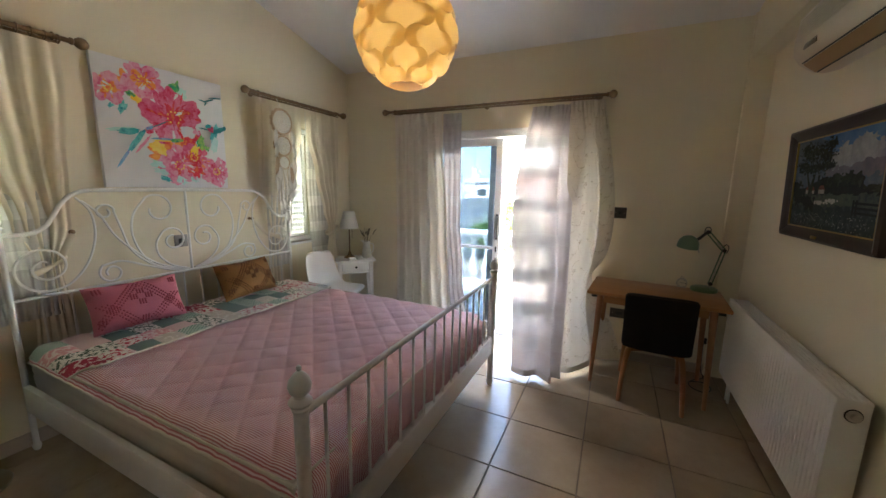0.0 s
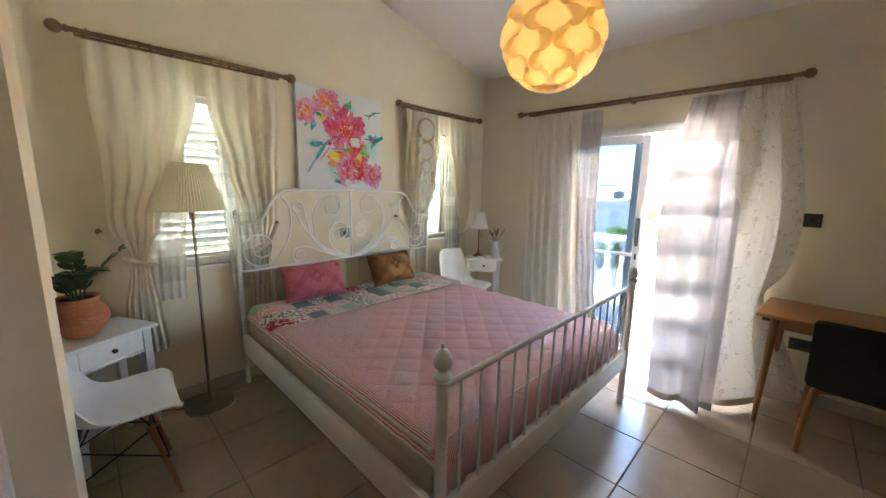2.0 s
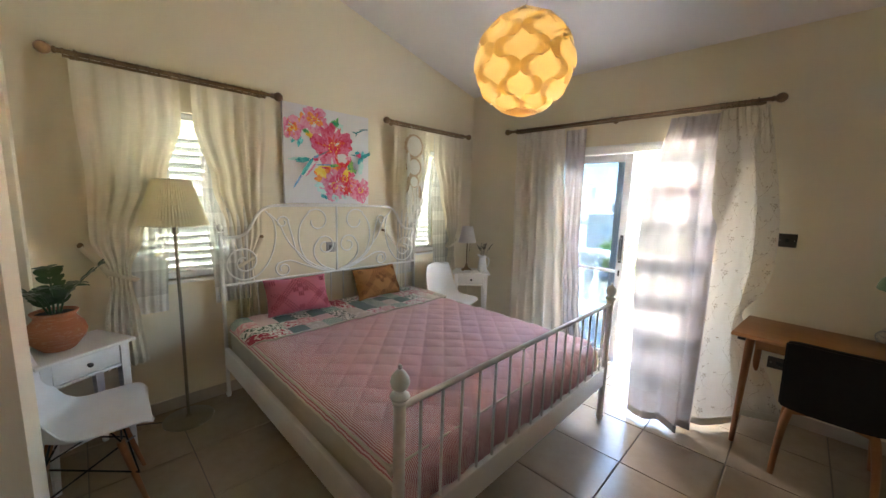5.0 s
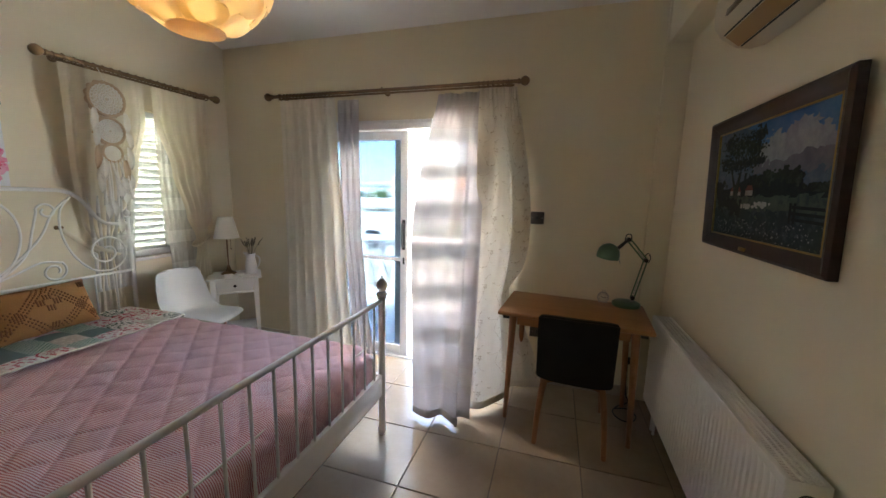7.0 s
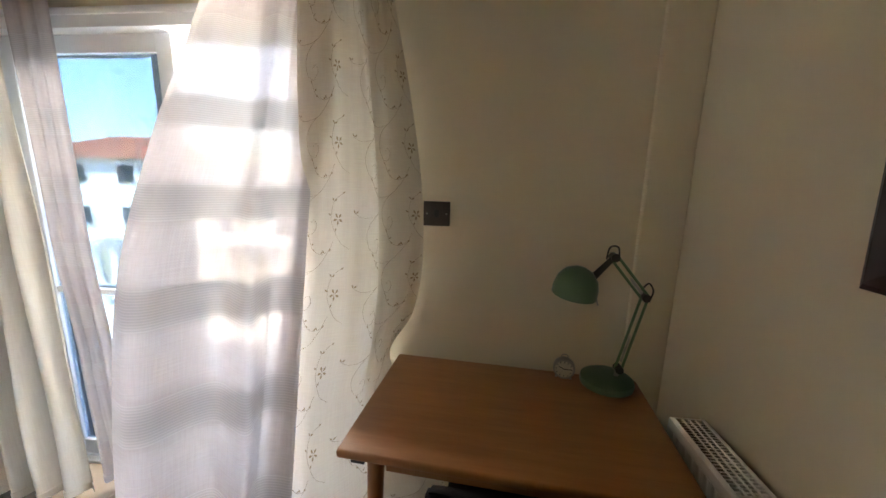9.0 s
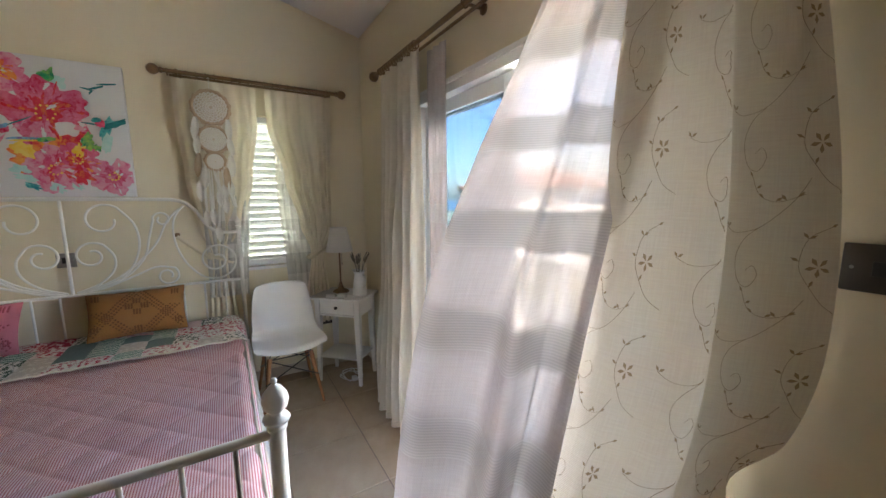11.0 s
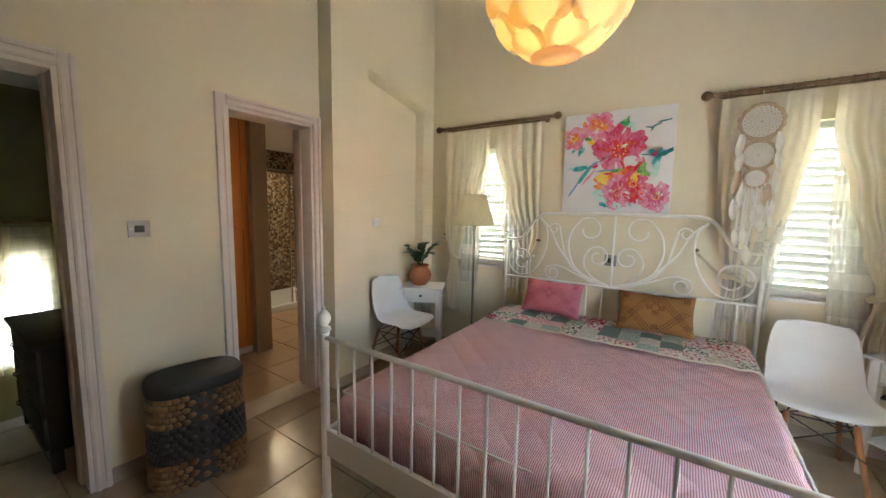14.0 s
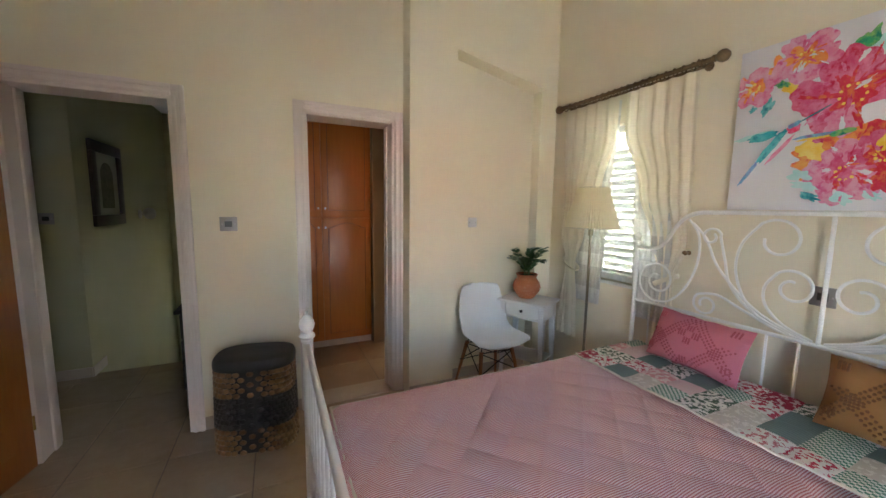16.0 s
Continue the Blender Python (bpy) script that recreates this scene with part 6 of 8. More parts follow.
part("inner_wall", rings(bmesh.new(), [[around(k, 48, z, -0.012) for k in range(48)] for z in (0.0, 0.57)]), WICKD, bk)
NB = 34
STRAND = {}
for r in range(16):
    dark = 5 <= r < 11
    z = 0.018 + r * 0.0358
    for k in range(NB):
        c_, d_ = around(k + 0.5 * (r % 2), NB, z, 0.004), around(k + 0.5 * (r % 2) + 0.1, NB, z, 0.004)
        ax = (d_ - c_).normalized()
        out = ax.cross(Vector((0, 0, 1)))
        m_ = Matrix((ax, out, Vector((0, 0, 1)))).transposed().to_4x4()
        m_.translation = c_
        if dark not in STRAND:
            bm = lathe(bmesh.new(), [(0.019 * math.sin(math.pi * i / 5), -0.0165 * math.cos(math.pi * i / 5)) for i in range(6)], 8, Matrix.Diagonal((1.05, 0.62, 1.08, 1)))
            o = part("strand", bm, WICKD if dark else WICK, bk)
            STRAND[dark] = o.data
        else:
            o = new("strand", STRAND[dark])
            o.parent = bk
        o.matrix_basis = m_
part("lid", rings(bmesh.new(), [[oval(2 * math.pi * k / 48, 0.222 * w, 0.156 * w, 3.0) + Vector((0, 0, z)) for k in range(48)] for w, z in ((0.97, 0.572), (1.0, 0.578), (1.01, 0.60), (1.0, 0.625), (0.965, 0.642), (0.9, 0.648), (0.4, 0.65))]), surf("black padded leatherette", (0.012, 0.011, 0.010), (0.018, 0.017, 0.016), 0.5, 10, 200, 0.3), bk, "padded black lid")
part("lining_tab", box(bmesh.new(), 0.208, 0.22, -0.03, 0.03, 0.49, 0.572, 0.003), PIPE, bk, "cream cloth lining tab")

# ---- pendant lamp ----
s = Nodes("white lampshade leaf")
s.set(Base_Color=(0.80, 0.77, 0.70), Roughness=0.45)
tr = s.n("BsdfTranslucent", Color=(0.92, 0.72, 0.38))
mx = s.n("MixShader", Fac=0.62)
s.t.links.new(s.b.outputs[0], mx.inputs[1])
s.t.links.new(tr.outputs[0], mx.inputs[2])
s.t.links.new(mx.outputs[0], s.out.inputs["Surface"])
LEAFSHADE = s.m
PC = Vector((1.908, -1.849, 2.23))
pend = thing("pendant_lamp", "lit globe pendant of overlapping curved cream leaves", "pendant lamp", Matrix.Translation(PC))
NP = 12


def leaf_strip(col):
    """A strip from pole to pole of round lobes and narrow waists; each lobe lies over its neighbours' waists."""
    odd = col % 2
    bm = bmesh.new()
    rows = []
    n = 150
    for i in range(n + 1):
        t = 0.09 + (0.945 - 0.09) * i / n
        th = math.pi * t
        c_ = math.cos((t - 0.5) * 4.4 * 2 * math.pi + odd * math.pi)
        lobe = math.copysign(abs(c_) ** 0.62, c_)
        wide = radians(21.5 + 9.5 * lobe)
        row = []
        for j in range(13):
            q = (j / 12 - 0.5) * 2
            az = 2 * math.pi * col / NP + q * wide
            rr = 0.243 + 0.005 * c_ + (0.008 * q * q if c_ > 0 else 0.0)
            row.append(bm.verts.new((rr * math.sin(th) * math.cos(az), rr * math.sin(th) * math.sin(az), 0.98 * rr * math.cos(th))))
        rows.append(row)
    for a, b in zip(rows, rows[1:]):
        for j in range(12):
            bm.faces.new((a[j], a[j + 1], b[j + 1], b[j]))
    return bm


for c in range(NP):
    part("shade_leaf", leaf_strip(c), LEAFSHADE, pend)
part("top_cap", lathe(bmesh.new(), [(0.0, 0.246), (0.05, 0.242), (0.075, 0.232), (0.075, 0.228), (0.0, 0.238)], 24), LEAFSHADE, pend)
part("bottom_cap", lathe(bmesh.new(), [(0.0, -0.252), (0.05, -0.247), (0.085, -0.236), (0.085, -0.233), (0.0, -0.246)], 24), LEAFSHADE, pend)
part("bulb", ball(bmesh.new(), (0, 0, 0.0), 0.035, 16, 10, 1.2), glow("lit bulb", (1.0, 0.78, 0.45), 0.4), pend, "lit warm bulb")
part("socket", rod(bmesh.new(), (0, 0, 0.04), (0, 0, 0.24), 0.016, n=12), SHELL, pend)
ztop = CEIL_N - CEIL_SLOPE * PC.y - PC.z
part("cord", rod(bmesh.new(), (0, 0, 0.24), (0, 0, ztop), 0.0035, n=8), SHELL, pend)
part("ceiling_rose", lathe(bmesh.new(), [(0.0, ztop - 0.06), (0.03, ztop - 0.055), (0.045, ztop - 0.02), (0.047, ztop + 0.02), (0.0, ztop + 0.02)], 20), SHELL, pend)
pl = bpy.data.lights.new("pendant_bulb", "POINT")
pl.energy, pl.color, pl.shadow_soft_size = 0.05, (1.0, 0.74, 0.38), 0.05
plo = new("pendant_light", pl)
plo.matrix_basis = Matrix.Translation(PC + Vector((0, 0, -0.06)))

# ---- switches and sockets ----
DARKPLATE = surf("dark bronzed plate", (0.10, 0.085, 0.075), (0.075, 0.065, 0.06), 0.35, 10, 200, 0.1, metal=0.7)


PLATE = surf("satin steel plate", (0.34, 0.32, 0.30), (0.28, 0.26, 0.245), 0.42, 10, 200, 0.1, metal=0.75)


def switch(name, label, m, plate, w=0.088, h=0.088, rocker=(0.02, 0.028), third=BLACK):
    """A wall plate facing local -y."""
    ob = thing(name, label, "switch", m)
    part("plate", box(bmesh.new(), -w / 2, w / 2, -0.009, -0.0005, -h / 2, h / 2, 0.0025), plate, ob)
    part("rocker", box(bmesh.new(), -rocker[0] / 2, rocker[0] / 2, -0.0125, -0.008, -rocker[1] / 2, rocker[1] / 2, 0.0015), third, ob)
    for sx in (-1, 1):
        part("screw", lathe(bmesh.new(), [(0.0, 0.0), (0.0035, 0.0), (0.003, 0.0012), (0.0, 0.0013)], 10, Matrix.Translation((sx * w * 0.36, -0.009, 0)) @ pose(0, 0, 0, 90, 0, 0)), STEEL, ob)
    return ob


switch("light_switch", "dark bronzed metal switch on the wall by the desk", pose(2.948, 0, 1.317), DARKPLATE, 0.103, 0.094)
switch("light_switch", "steel light switch on the wall between the doors", pose(2.515, S_Y, 1.333, 0, 0, 180), PLATE, 0.096, 0.088, (0.042, 0.036))
switch("wall_socket", "dark bronzed switch on the wall behind the headboard", pose(0, -1.92, 1.076, 0, 0, 90), PLATE, 0.09, 0.09, (0.038, 0.036))
switch("light_switch", "white switch plate in the plaster niche", pose(0.757, S_Y, 1.335, 0, 0, 180), SHELL, 0.08, 0.08, (0.02, 0.03), SHELL)
switch("wall_socket", "dark double socket low on the wall under the desk", pose(3.02, 0, 0.42), DARKPLATE, 0.146, 0.086, (0.05, 0.03))
switch("wall_socket", "dark double socket on the wall beside the nightstand", pose(0, -0.36, 0.42, 0, 0, 90), DARKPLATE, 0.146, 0.086, (0.05, 0.03))

# ---- canvas with painted flowers ----
CANVAS = surf("white primed canvas", (0.80, 0.79, 0.80), (0.76, 0.75, 0.76), 0.7, 4, 300, 0.3)


def watercolour(name, a, b, c=None):
    s = Nodes(name)
    p = s.n("NewGeometry").outputs["Position"]
    n1, n2 = s.noise(14, 5, p, 0.7), s.noise(36, 4, p, 0.6)
    col = s.mix(s.step(n1, 0.35, 0.65), a, b)
    if c:
        col = s.mix(s.step(n2, 0.5, 0.66), col, c)
    s.set(Base_Color=col, Roughness=0.7)
    s.put(s.b.inputs["Specular IOR Level"], 0.2)
    return s.m


CW, CH = 0.79, 0.795
pic = thing("canvas_picture", "white canvas painted with pink flowers and blue-green hummingbirds", "picture", Matrix.Translation((0.0, -2.33, 1.465)))
part("canvas", box(bmesh.new(), 0.002, 0.034, 0.0, CW, 0.0, CH, 0.003), CANVAS, pic)
LAYER = [0.0345]


def blot(name, cx, cy, rx, ry, mt, rough=0.25, rot=0.0, seed=0, n=40, power=1.0):
    """A flat painted patch with a ragged edge; cx, cy as parts of the canvas from its top left."""
    LAYER[0] += 0.00012
    bm = bmesh.new()
    vs = []
    for i in range(n):
        a = 2 * math.pi * i / n
        k = 1 + rough * noise.noise((math.cos(a) * 2 + seed, math.sin(a) * 2, seed * 1.7)) * 1.8
        x, y = math.cos(a) * rx * k, math.copysign(abs(math.sin(a)) ** power, math.sin(a)) * ry * k
        c_, s_ = math.cos(rot), math.sin(rot)
        px, py = cx + (x * c_ - y * s_), cy + (x * s_ + y * c_)
        px, py = min(max(px, 0.005), 0.995), min(max(py, 0.005), 0.995)
        vs.append(bm.verts.new((LAYER[0], px * CW, (1 - py) * CH)))
    bm.faces.new(vs[::-1])
    return part(name, bm, mt, pic, smooth=False)


PINK = watercolour("pink wash", (0.72, 0.08, 0.20), (0.82, 0.26, 0.40), (0.66, 0.02, 0.08))
PALEP = watercolour("pale pink wash", (0.80, 0.24, 0.38), (0.82, 0.46, 0.58), (0.74, 0.12, 0.28))
CRIM = watercolour("crimson wash", (0.70, 0.02, 0.05), (0.80, 0.07, 0.12), (0.82, 0.22, 0.08))
ORANGE = watercolour("orange wash", (0.88, 0.22, 0.06), (0.92, 0.46, 0.12), (0.80, 0.08, 0.08))
TEAL = watercolour("teal wash", (0.03, 0.42, 0.45), (0.25, 0.66, 0.66), (0.02, 0.25, 0.34))
MINT = watercolour("mint wash", (0.45, 0.75, 0.70), (0.65, 0.82, 0.78))
GREENW = watercolour("green wash", (0.05, 0.42, 0.18), (0.45, 0.66, 0.15), (0.02, 0.25, 0.16))
BLUE = watercolour("blue wash", (0.08, 0.35, 0.62), (0.35, 0.62, 0.78), (0.30, 0.20, 0.50))
YEL = watercolour("yellow wash", (0.92, 0.62, 0.05), (0.95, 0.80, 0.25))
DARKT = watercolour("dark teal wash", (0.02, 0.16, 0.20), (0.04, 0.28, 0.30))


def flower(cx, cy, r, mt, core, petals=5, seed=0):
    for k in range(petals):
        a = 2 * math.pi * k / petals + seed
        blot("painted_petal", cx + math.cos(a) * r * 0.52, cy + math.sin(a) * r * 0.52, r * 0.56, r * 0.47, mt, 0.22, a, seed + k)
    blot("painted_centre", cx, cy, r * 0.44, r * 0.40, core, 0.5, 0, seed)
    for k in range(9):
        a = seed + k * 0.7
        blot("painted_stamen", cx + math.cos(a) * r * 0.22, cy + math.sin(a) * r * 0.22, 0.008, 0.008, YEL, 0.2, 0, k, 8)


blot("painted_wash", 0.44, 0.72, 0.13, 0.09, ORANGE, 0.4, 0.3, 3)
blot("painted_wash", 0.40, 0.66, 0.07, 0.05, YEL, 0.4, 0.3, 4)
blot("painted_wash", 0.54, 0.60, 0.10, 0.12, ORANGE, 0.4, 0.1, 8)
for q in ((0.20, 0.16, 0.05, 0.06, ORANGE), (0.30, 0.30, 0.07, 0.035, YEL), (0.56, 0.15, 0.04, 0.07, GREENW), (0.62, 0.17, 0.04, 0.05, MINT), (0.17, 0.37, 0.022, 0.045, TEAL), (0.09, 0.37, 0.018, 0.02, TEAL), (0.22, 0.25, 0.05, 0.02, GREENW)):
    blot("painted_wash", *q, 0.45, 0.5, q[0] * 9)
flower(0.09, 0.24, 0.115, PALEP, ORANGE, 5, 1.1)
flower(0.33, 0.13, 0.145, PALEP, ORANGE, 5, 0.3)
flower(0.54, 0.39, 0.235, PINK, CRIM, 5, 0.8)
blot("painted_wash", 0.63, 0.56, 0.10, 0.07, CRIM, 0.5, -0.3, 21)
blot("painted_wash", 0.52, 0.63, 0.07, 0.09, ORANGE, 0.5, 0.2, 23)
blot("painted_petal", 0.66, 0.50, 0.09, 0.05, CANVAS, 0.4, -0.2, 2)
blot("painted_petal", 0.52, 0.52, 0.07, 0.08, PALEP, 0.3, 0.2, 6)
flower(0.55, 0.80, 0.165, PALEP, PINK, 5, 2.0)
flower(0.68, 0.72, 0.13, PINK, CRIM, 5, 0.5)
flower(0.88, 0.84, 0.135, PALEP, PINK, 5, 1.4)
blot("painted_wash", 0.69, 0.84, 0.06, 0.05, CRIM, 0.5, 0.4, 12)
for q in ((0.75, 0.58, 0.035, 0.06, GREENW), (0.80, 0.62, 0.03, 0.025, GREENW), (0.70, 0.64, 0.03, 0.05, YEL), (0.40, 0.86, 0.06, 0.025, MINT), (0.42, 0.92, 0.05, 0.02, TEAL), (0.55, 0.93, 0.05, 0.03, MINT), (0.36, 0.80, 0.05, 0.03, MINT), (0.66, 0.92, 0.04, 0.02, MINT)):
    blot("painted_leaf", *q, 0.45, 0.3, q[1] * 7)
rng = random.Random(17)
for cx_, cy_, r_, mts in ((0.54, 0.39, 0.20, (CRIM, PALEP, CRIM, PINK, CANVAS)), (0.33, 0.13, 0.11, (PINK, ORANGE, CANVAS)), (0.09, 0.24, 0.09, (PALEP, CANVAS, ORANGE)), (0.57, 0.78, 0.15, (PINK, CANVAS, PALEP, CRIM)), (0.70, 0.74, 0.11, (CRIM, ORANGE, PALEP)), (0.88, 0.85, 0.11, (PINK, CANVAS, PALEP))):
    for k in range(22):
        a_, d_ = rng.uniform(0, 6.28), r_ * rng.uniform(0.25, 1.05)
        blot("painted_stroke", cx_ + math.cos(a_) * d_, cy_ + math.sin(a_) * d_, r_ * rng.uniform(0.10, 0.24), r_ * rng.uniform(0.03, 0.09), mts[k % len(mts)], 0.5, a_ + rng.uniform(-.3, .3), k + cx_, 20)
# the two hummingbirds and a twig
for q in ((0.13, 0.545, 0.10, 0.016, MINT, -0.15), (0.17, 0.555, 0.08, 0.026, TEAL, -0.1), (0.26, 0.60, 0.10, 0.026, CANVAS, -0.95), (0.225, 0.62, 0.115, 0.020, TEAL, -0.95), (0.27, 0.64, 0.09, 0.010, PALEP, -0.9), (0.12, 0.77, 0.085, 0.011, BLUE, -1.0), (0.325, 0.53, 0.032, 0.024, PINK, -0.6), (0.325, 0.508, 0.032, 0.013, BLUE, -0.5), (0.41, 0.465, 0.075, 0.0045, DARKT, -0.5), (0.42, 0.585, 0.09, 0.009, BLUE, -0.05), (0.42, 0.60, 0.075, 0.007, YEL, -0.05), (0.53, 0.585, 0.045, 0.018, GREENW, -0.2)):
    blot("painted_bird", *q[:5], 0.2, q[5], q[0] * 5)
for q in ((0.88, 0.47, 0.03, 0.10, TEAL, 0.35), (0.93, 0.44, 0.08, 0.022, DARKT, -0.45), (0.84, 0.44, 0.03, 0.032, PINK, 0), (0.82, 0.42, 0.03, 0.018, TEAL, -0.3), (0.78, 0.45, 0.045, 0.006, DARKT, 0.1), (0.87, 0.58, 0.03, 0.08, MINT, 0.2)):
    blot("painted_bird", *q[:5], 0.2, q[5], q[0] * 5)
for q in ((0.84, 0.185, 0.055, 0.008, DARKT, -0.4), (0.91, 0.15, 0.06, 0.007, DARKT, -0.15), (0.79, 0.20, 0.04, 0.006, DARKT, 0.2), (0.81, 0.22, 0.02, 0.006, DARKT, -1.0)):
    blot("painted_twig", *q[:5], 0.2, q[5], q[0] * 5)

# ---- framed landscape on the east wall ----
PY0, PY1, PZ0, PZ1 = -1.575, -0.672, 1.27, 1.85
FRAME = wood("dark mahogany frame", (0.036, 0.012, 0.007), (0.020, 0.007, 0.005), 0.3, "y")
GOLD = surf("gilt slip", (0.40, 0.27, 0.09), (0.30, 0.19, 0.06), 0.4, 20, 200, 0.2, metal=0.8)
PH, PW = PZ1 - PZ0, PY1 - PY0
lm = Matrix.Translation((3.838, PY1, PZ0)) @ pose(0, 0, 0, 2.0, 0, -90)
land = thing("landscape_painting", "dark mahogany framed country landscape hanging over the radiator", "painting", lm)
FWD = 0.062


def moulding(bm, p, q, inw):
    """A frame side from p to q (x along, z up), bevelled towards the picture; local front is -y."""
    p, q, inw = Vector(p), Vector(q), Vector(inw)
    d = (q - p).normalized()
    prof = [(0.0, -0.001), (0.0, -0.026), (0.012, -0.034), (0.022, -0.032), (0.036, -0.020), (0.05, -0.016), (0.06, -0.012), (FWD, -0.001)]
    loops = [[e + inw * w + d * (sg * w) + Vector((0, y, 0)) for w, y in prof] for e, sg in ((p, 1), (q, -1))]
    rings(bm, loops)


for p, q, n in (((0, 0, 0), (PW, 0, 0), (0, 0, 1)), ((PW, 0, 0), (PW, 0, PH), (-1, 0, 0)), ((PW, 0, PH), (0, 0, PH), (0, 0, -1)), ((0, 0, PH), (0, 0, 0), (1, 0, 0))):
    bm = bmesh.new()
    moulding(bm, p, q, n)
    bmesh.ops.recalc_face_normals(bm, faces=bm.faces[:])
    part("frame_side", bm, FRAME, land)
bm = bmesh.new()
a = FWD - 0.004
for q in ((a, PW - a, a, a + 0.006), (a, PW - a, PH - a - 0.006, PH - a), (a, a + 0.006, a + 0.006, PH - a - 0.006), (PW - a - 0.006, PW - a, a + 0.006, PH - a - 0.006)):
    box(bm, q[0], q[1], -0.0145, -0.006, q[2], q[3], 0.001)
part("gilt_slip", bm, GOLD, land, "thin gilt inner edge")
part("name_plate", box(bmesh.new(), 0.40, 0.45, -0.036, -0.03, 0.016, 0.03, 0.001), GOLD, land, "small gilt plate")
IW, IH = PW - 2 * FWD, PH - 2 * FWD
LY = [-0.006]


def daub(name, pts, mt):
    LY[0] -= 0.00012
    bm = bmesh.new()
    f = bm.faces.new([bm.verts.new((FWD + x * IW, LY[0], FWD + y * IH)) for x, y in pts])
    bmesh.ops.triangulate(bm, faces=[f])
    return part(name, bm, mt, land, smooth=False)


SKYP = watercolour("stormy painted sky", (0.055, 0.10, 0.16), (0.15, 0.17, 0.20), (0.09, 0.12, 0.16))
TREEP = watercolour("dark painted tree", (0.010, 0.016, 0.012), (0.028, 0.036, 0.024), (0.05, 0.06, 0.05))
HEDGE = watercolour("dark painted hedge", (0.008, 0.014, 0.016), (0.018, 0.026, 0.026))
FIELD = watercolour("painted meadow", (0.055, 0.08, 0.065), (0.085, 0.11, 0.08), (0.04, 0.055, 0.055))
GRASSP = watercolour("painted grass", (0.016, 0.03, 0.036), (0.03, 0.045, 0.05), (0.06, 0.08, 0.085))
LIGHTP = watercolour("painted cloud", (0.37, 0.38, 0.38), (0.24, 0.25, 0.27))
BLUEP = watercolour("painted blue sky", (0.06, 0.16, 0.34), (0.11, 0.21, 0.38))
HOUSEP = watercolour("painted house", (0.38, 0.35, 0.32), (0.28, 0.24, 0.2))
ROOFP = watercolour("painted roof", (0.18, 0.07, 0.05), (0.12, 0.05, 0.04))
WOOL = watercolour("painted sheep", (0.48, 0.47, 0.42), (0.30, 0.30, 0.28))
part("picture_ground", box(bmesh.new(), FWD - 0.008, PW - FWD + 0.008, -0.006, -0.002, FWD - 0.008, PH - FWD + 0.008), SKYP, land)


def cloudy(cx, cy, rx, ry, rough, seed, n=48):
    return [(min(max(cx + math.cos(a) * rx * (1 + rough * noise.noise((math.cos(a) * 3 + seed, math.sin(a) * 3, seed))), 0.0), 1.0), min(max(cy + math.sin(a) * ry * (1 + rough * noise.noise((math.cos(a) * 3, math.sin(a) * 3 + seed, seed + 4))), 0.0), 1.0)) for a in [2 * math.pi * i / n for i in range(n)]]


def strokes(name, n, mt, place, size, seed, long=1.6, tilt=0.0):
    """Many small brush marks in one layer; place(r) gives a centre, size its half width."""
    r = random.Random(seed)
    LY[0] -= 0.00012
    bm = bmesh.new()
    for k in range(n):
        cx, cy = place(r)
        w, a0 = size * r.uniform(0.5, 1.3), tilt + r.uniform(-0.5, 0.5)
        q = []
        for i in range(7):
            a = 2 * math.pi * i / 7
            x, y = math.cos(a) * w * long * r.uniform(0.7, 1.2), math.sin(a) * w * r.uniform(0.7, 1.2)
            q.append((min(max(cx + x * math.cos(a0) - y * math.sin(a0), 0.0), 1.0), min(max(cy + 1.5 * (x * math.sin(a0) + y * math.cos(a0)), 0.0), 1.0)))
        bm.faces.new([bm.verts.new((FWD + x * IW, LY[0] - 0.0001 * k / n, FWD + y * IH)) for x, y in q])
    return part(name, bm, mt, land, smooth=False, kind="stuff")


def within(x0_, x1_, y0_, y1_):
    return lambda r: (r.uniform(x0_, x1_), r.uniform(y0_, y1_))


def puffs(blobs):
    """Places gathered round several blob centres (x, y, rx, ry)."""
    def f(r):
        b_ = r.choice(blobs)
        return r.gauss(b_[0], b_[2] * 0.5), r.gauss(b_[1], b_[3] * 0.5)
    return f


MAUVE = watercolour("painted mauve cloud", (0.13, 0.125, 0.155), (0.19, 0.175, 0.20))
daub("painted_sky", cloudy(0.58, 0.96, 0.20, 0.16, 0.7, 1), BLUEP)
daub("painted_sky", cloudy(0.93, 0.90, 0.12, 0.16, 0.7, 2), BLUEP)
strokes("painted_cloud", 240, LIGHTP, puffs([(0.66, 0.78, 0.16, 0.10), (0.80, 0.86, 0.14, 0.08), (0.58, 0.68, 0.10, 0.08), (0.90, 0.72, 0.12, 0.06), (0.74, 0.70, 0.12, 0.06)]), 0.022, 3, 1.8, 0.5)
strokes("painted_cloud", 140, MAUVE, puffs([(0.60, 0.60, 0.18, 0.04), (0.82, 0.62, 0.18, 0.04), (0.92, 0.66, 0.1, 0.03), (0.72, 0.58, 0.2, 0.03)]), 0.018, 5, 2.6, 0.3)
strokes("painted_sky", 40, BLUEP, puffs([(0.95, 0.95, 0.06, 0.06), (0.52, 0.88, 0.07, 0.08), (0.85, 0.96, 0.1, 0.03)]), 0.02, 6)
daub("painted_meadow", [(0.0, 0.0), (1.0, 0.0), (1.0, 0.40), (0.5, 0.41), (0.0, 0.40)], FIELD)
daub("painted_hedge", [(0.0, 0.37)] + [(i / 60, 0.43 + 0.02 * abs(math.sin(i * 0.9)) + (0.10 * (1 + 0.25 * abs(math.sin(i * 0.75))) if 22 < i < 50 else 0.0)) for i in range(61)] + [(1.0, 0.37)], HEDGE)
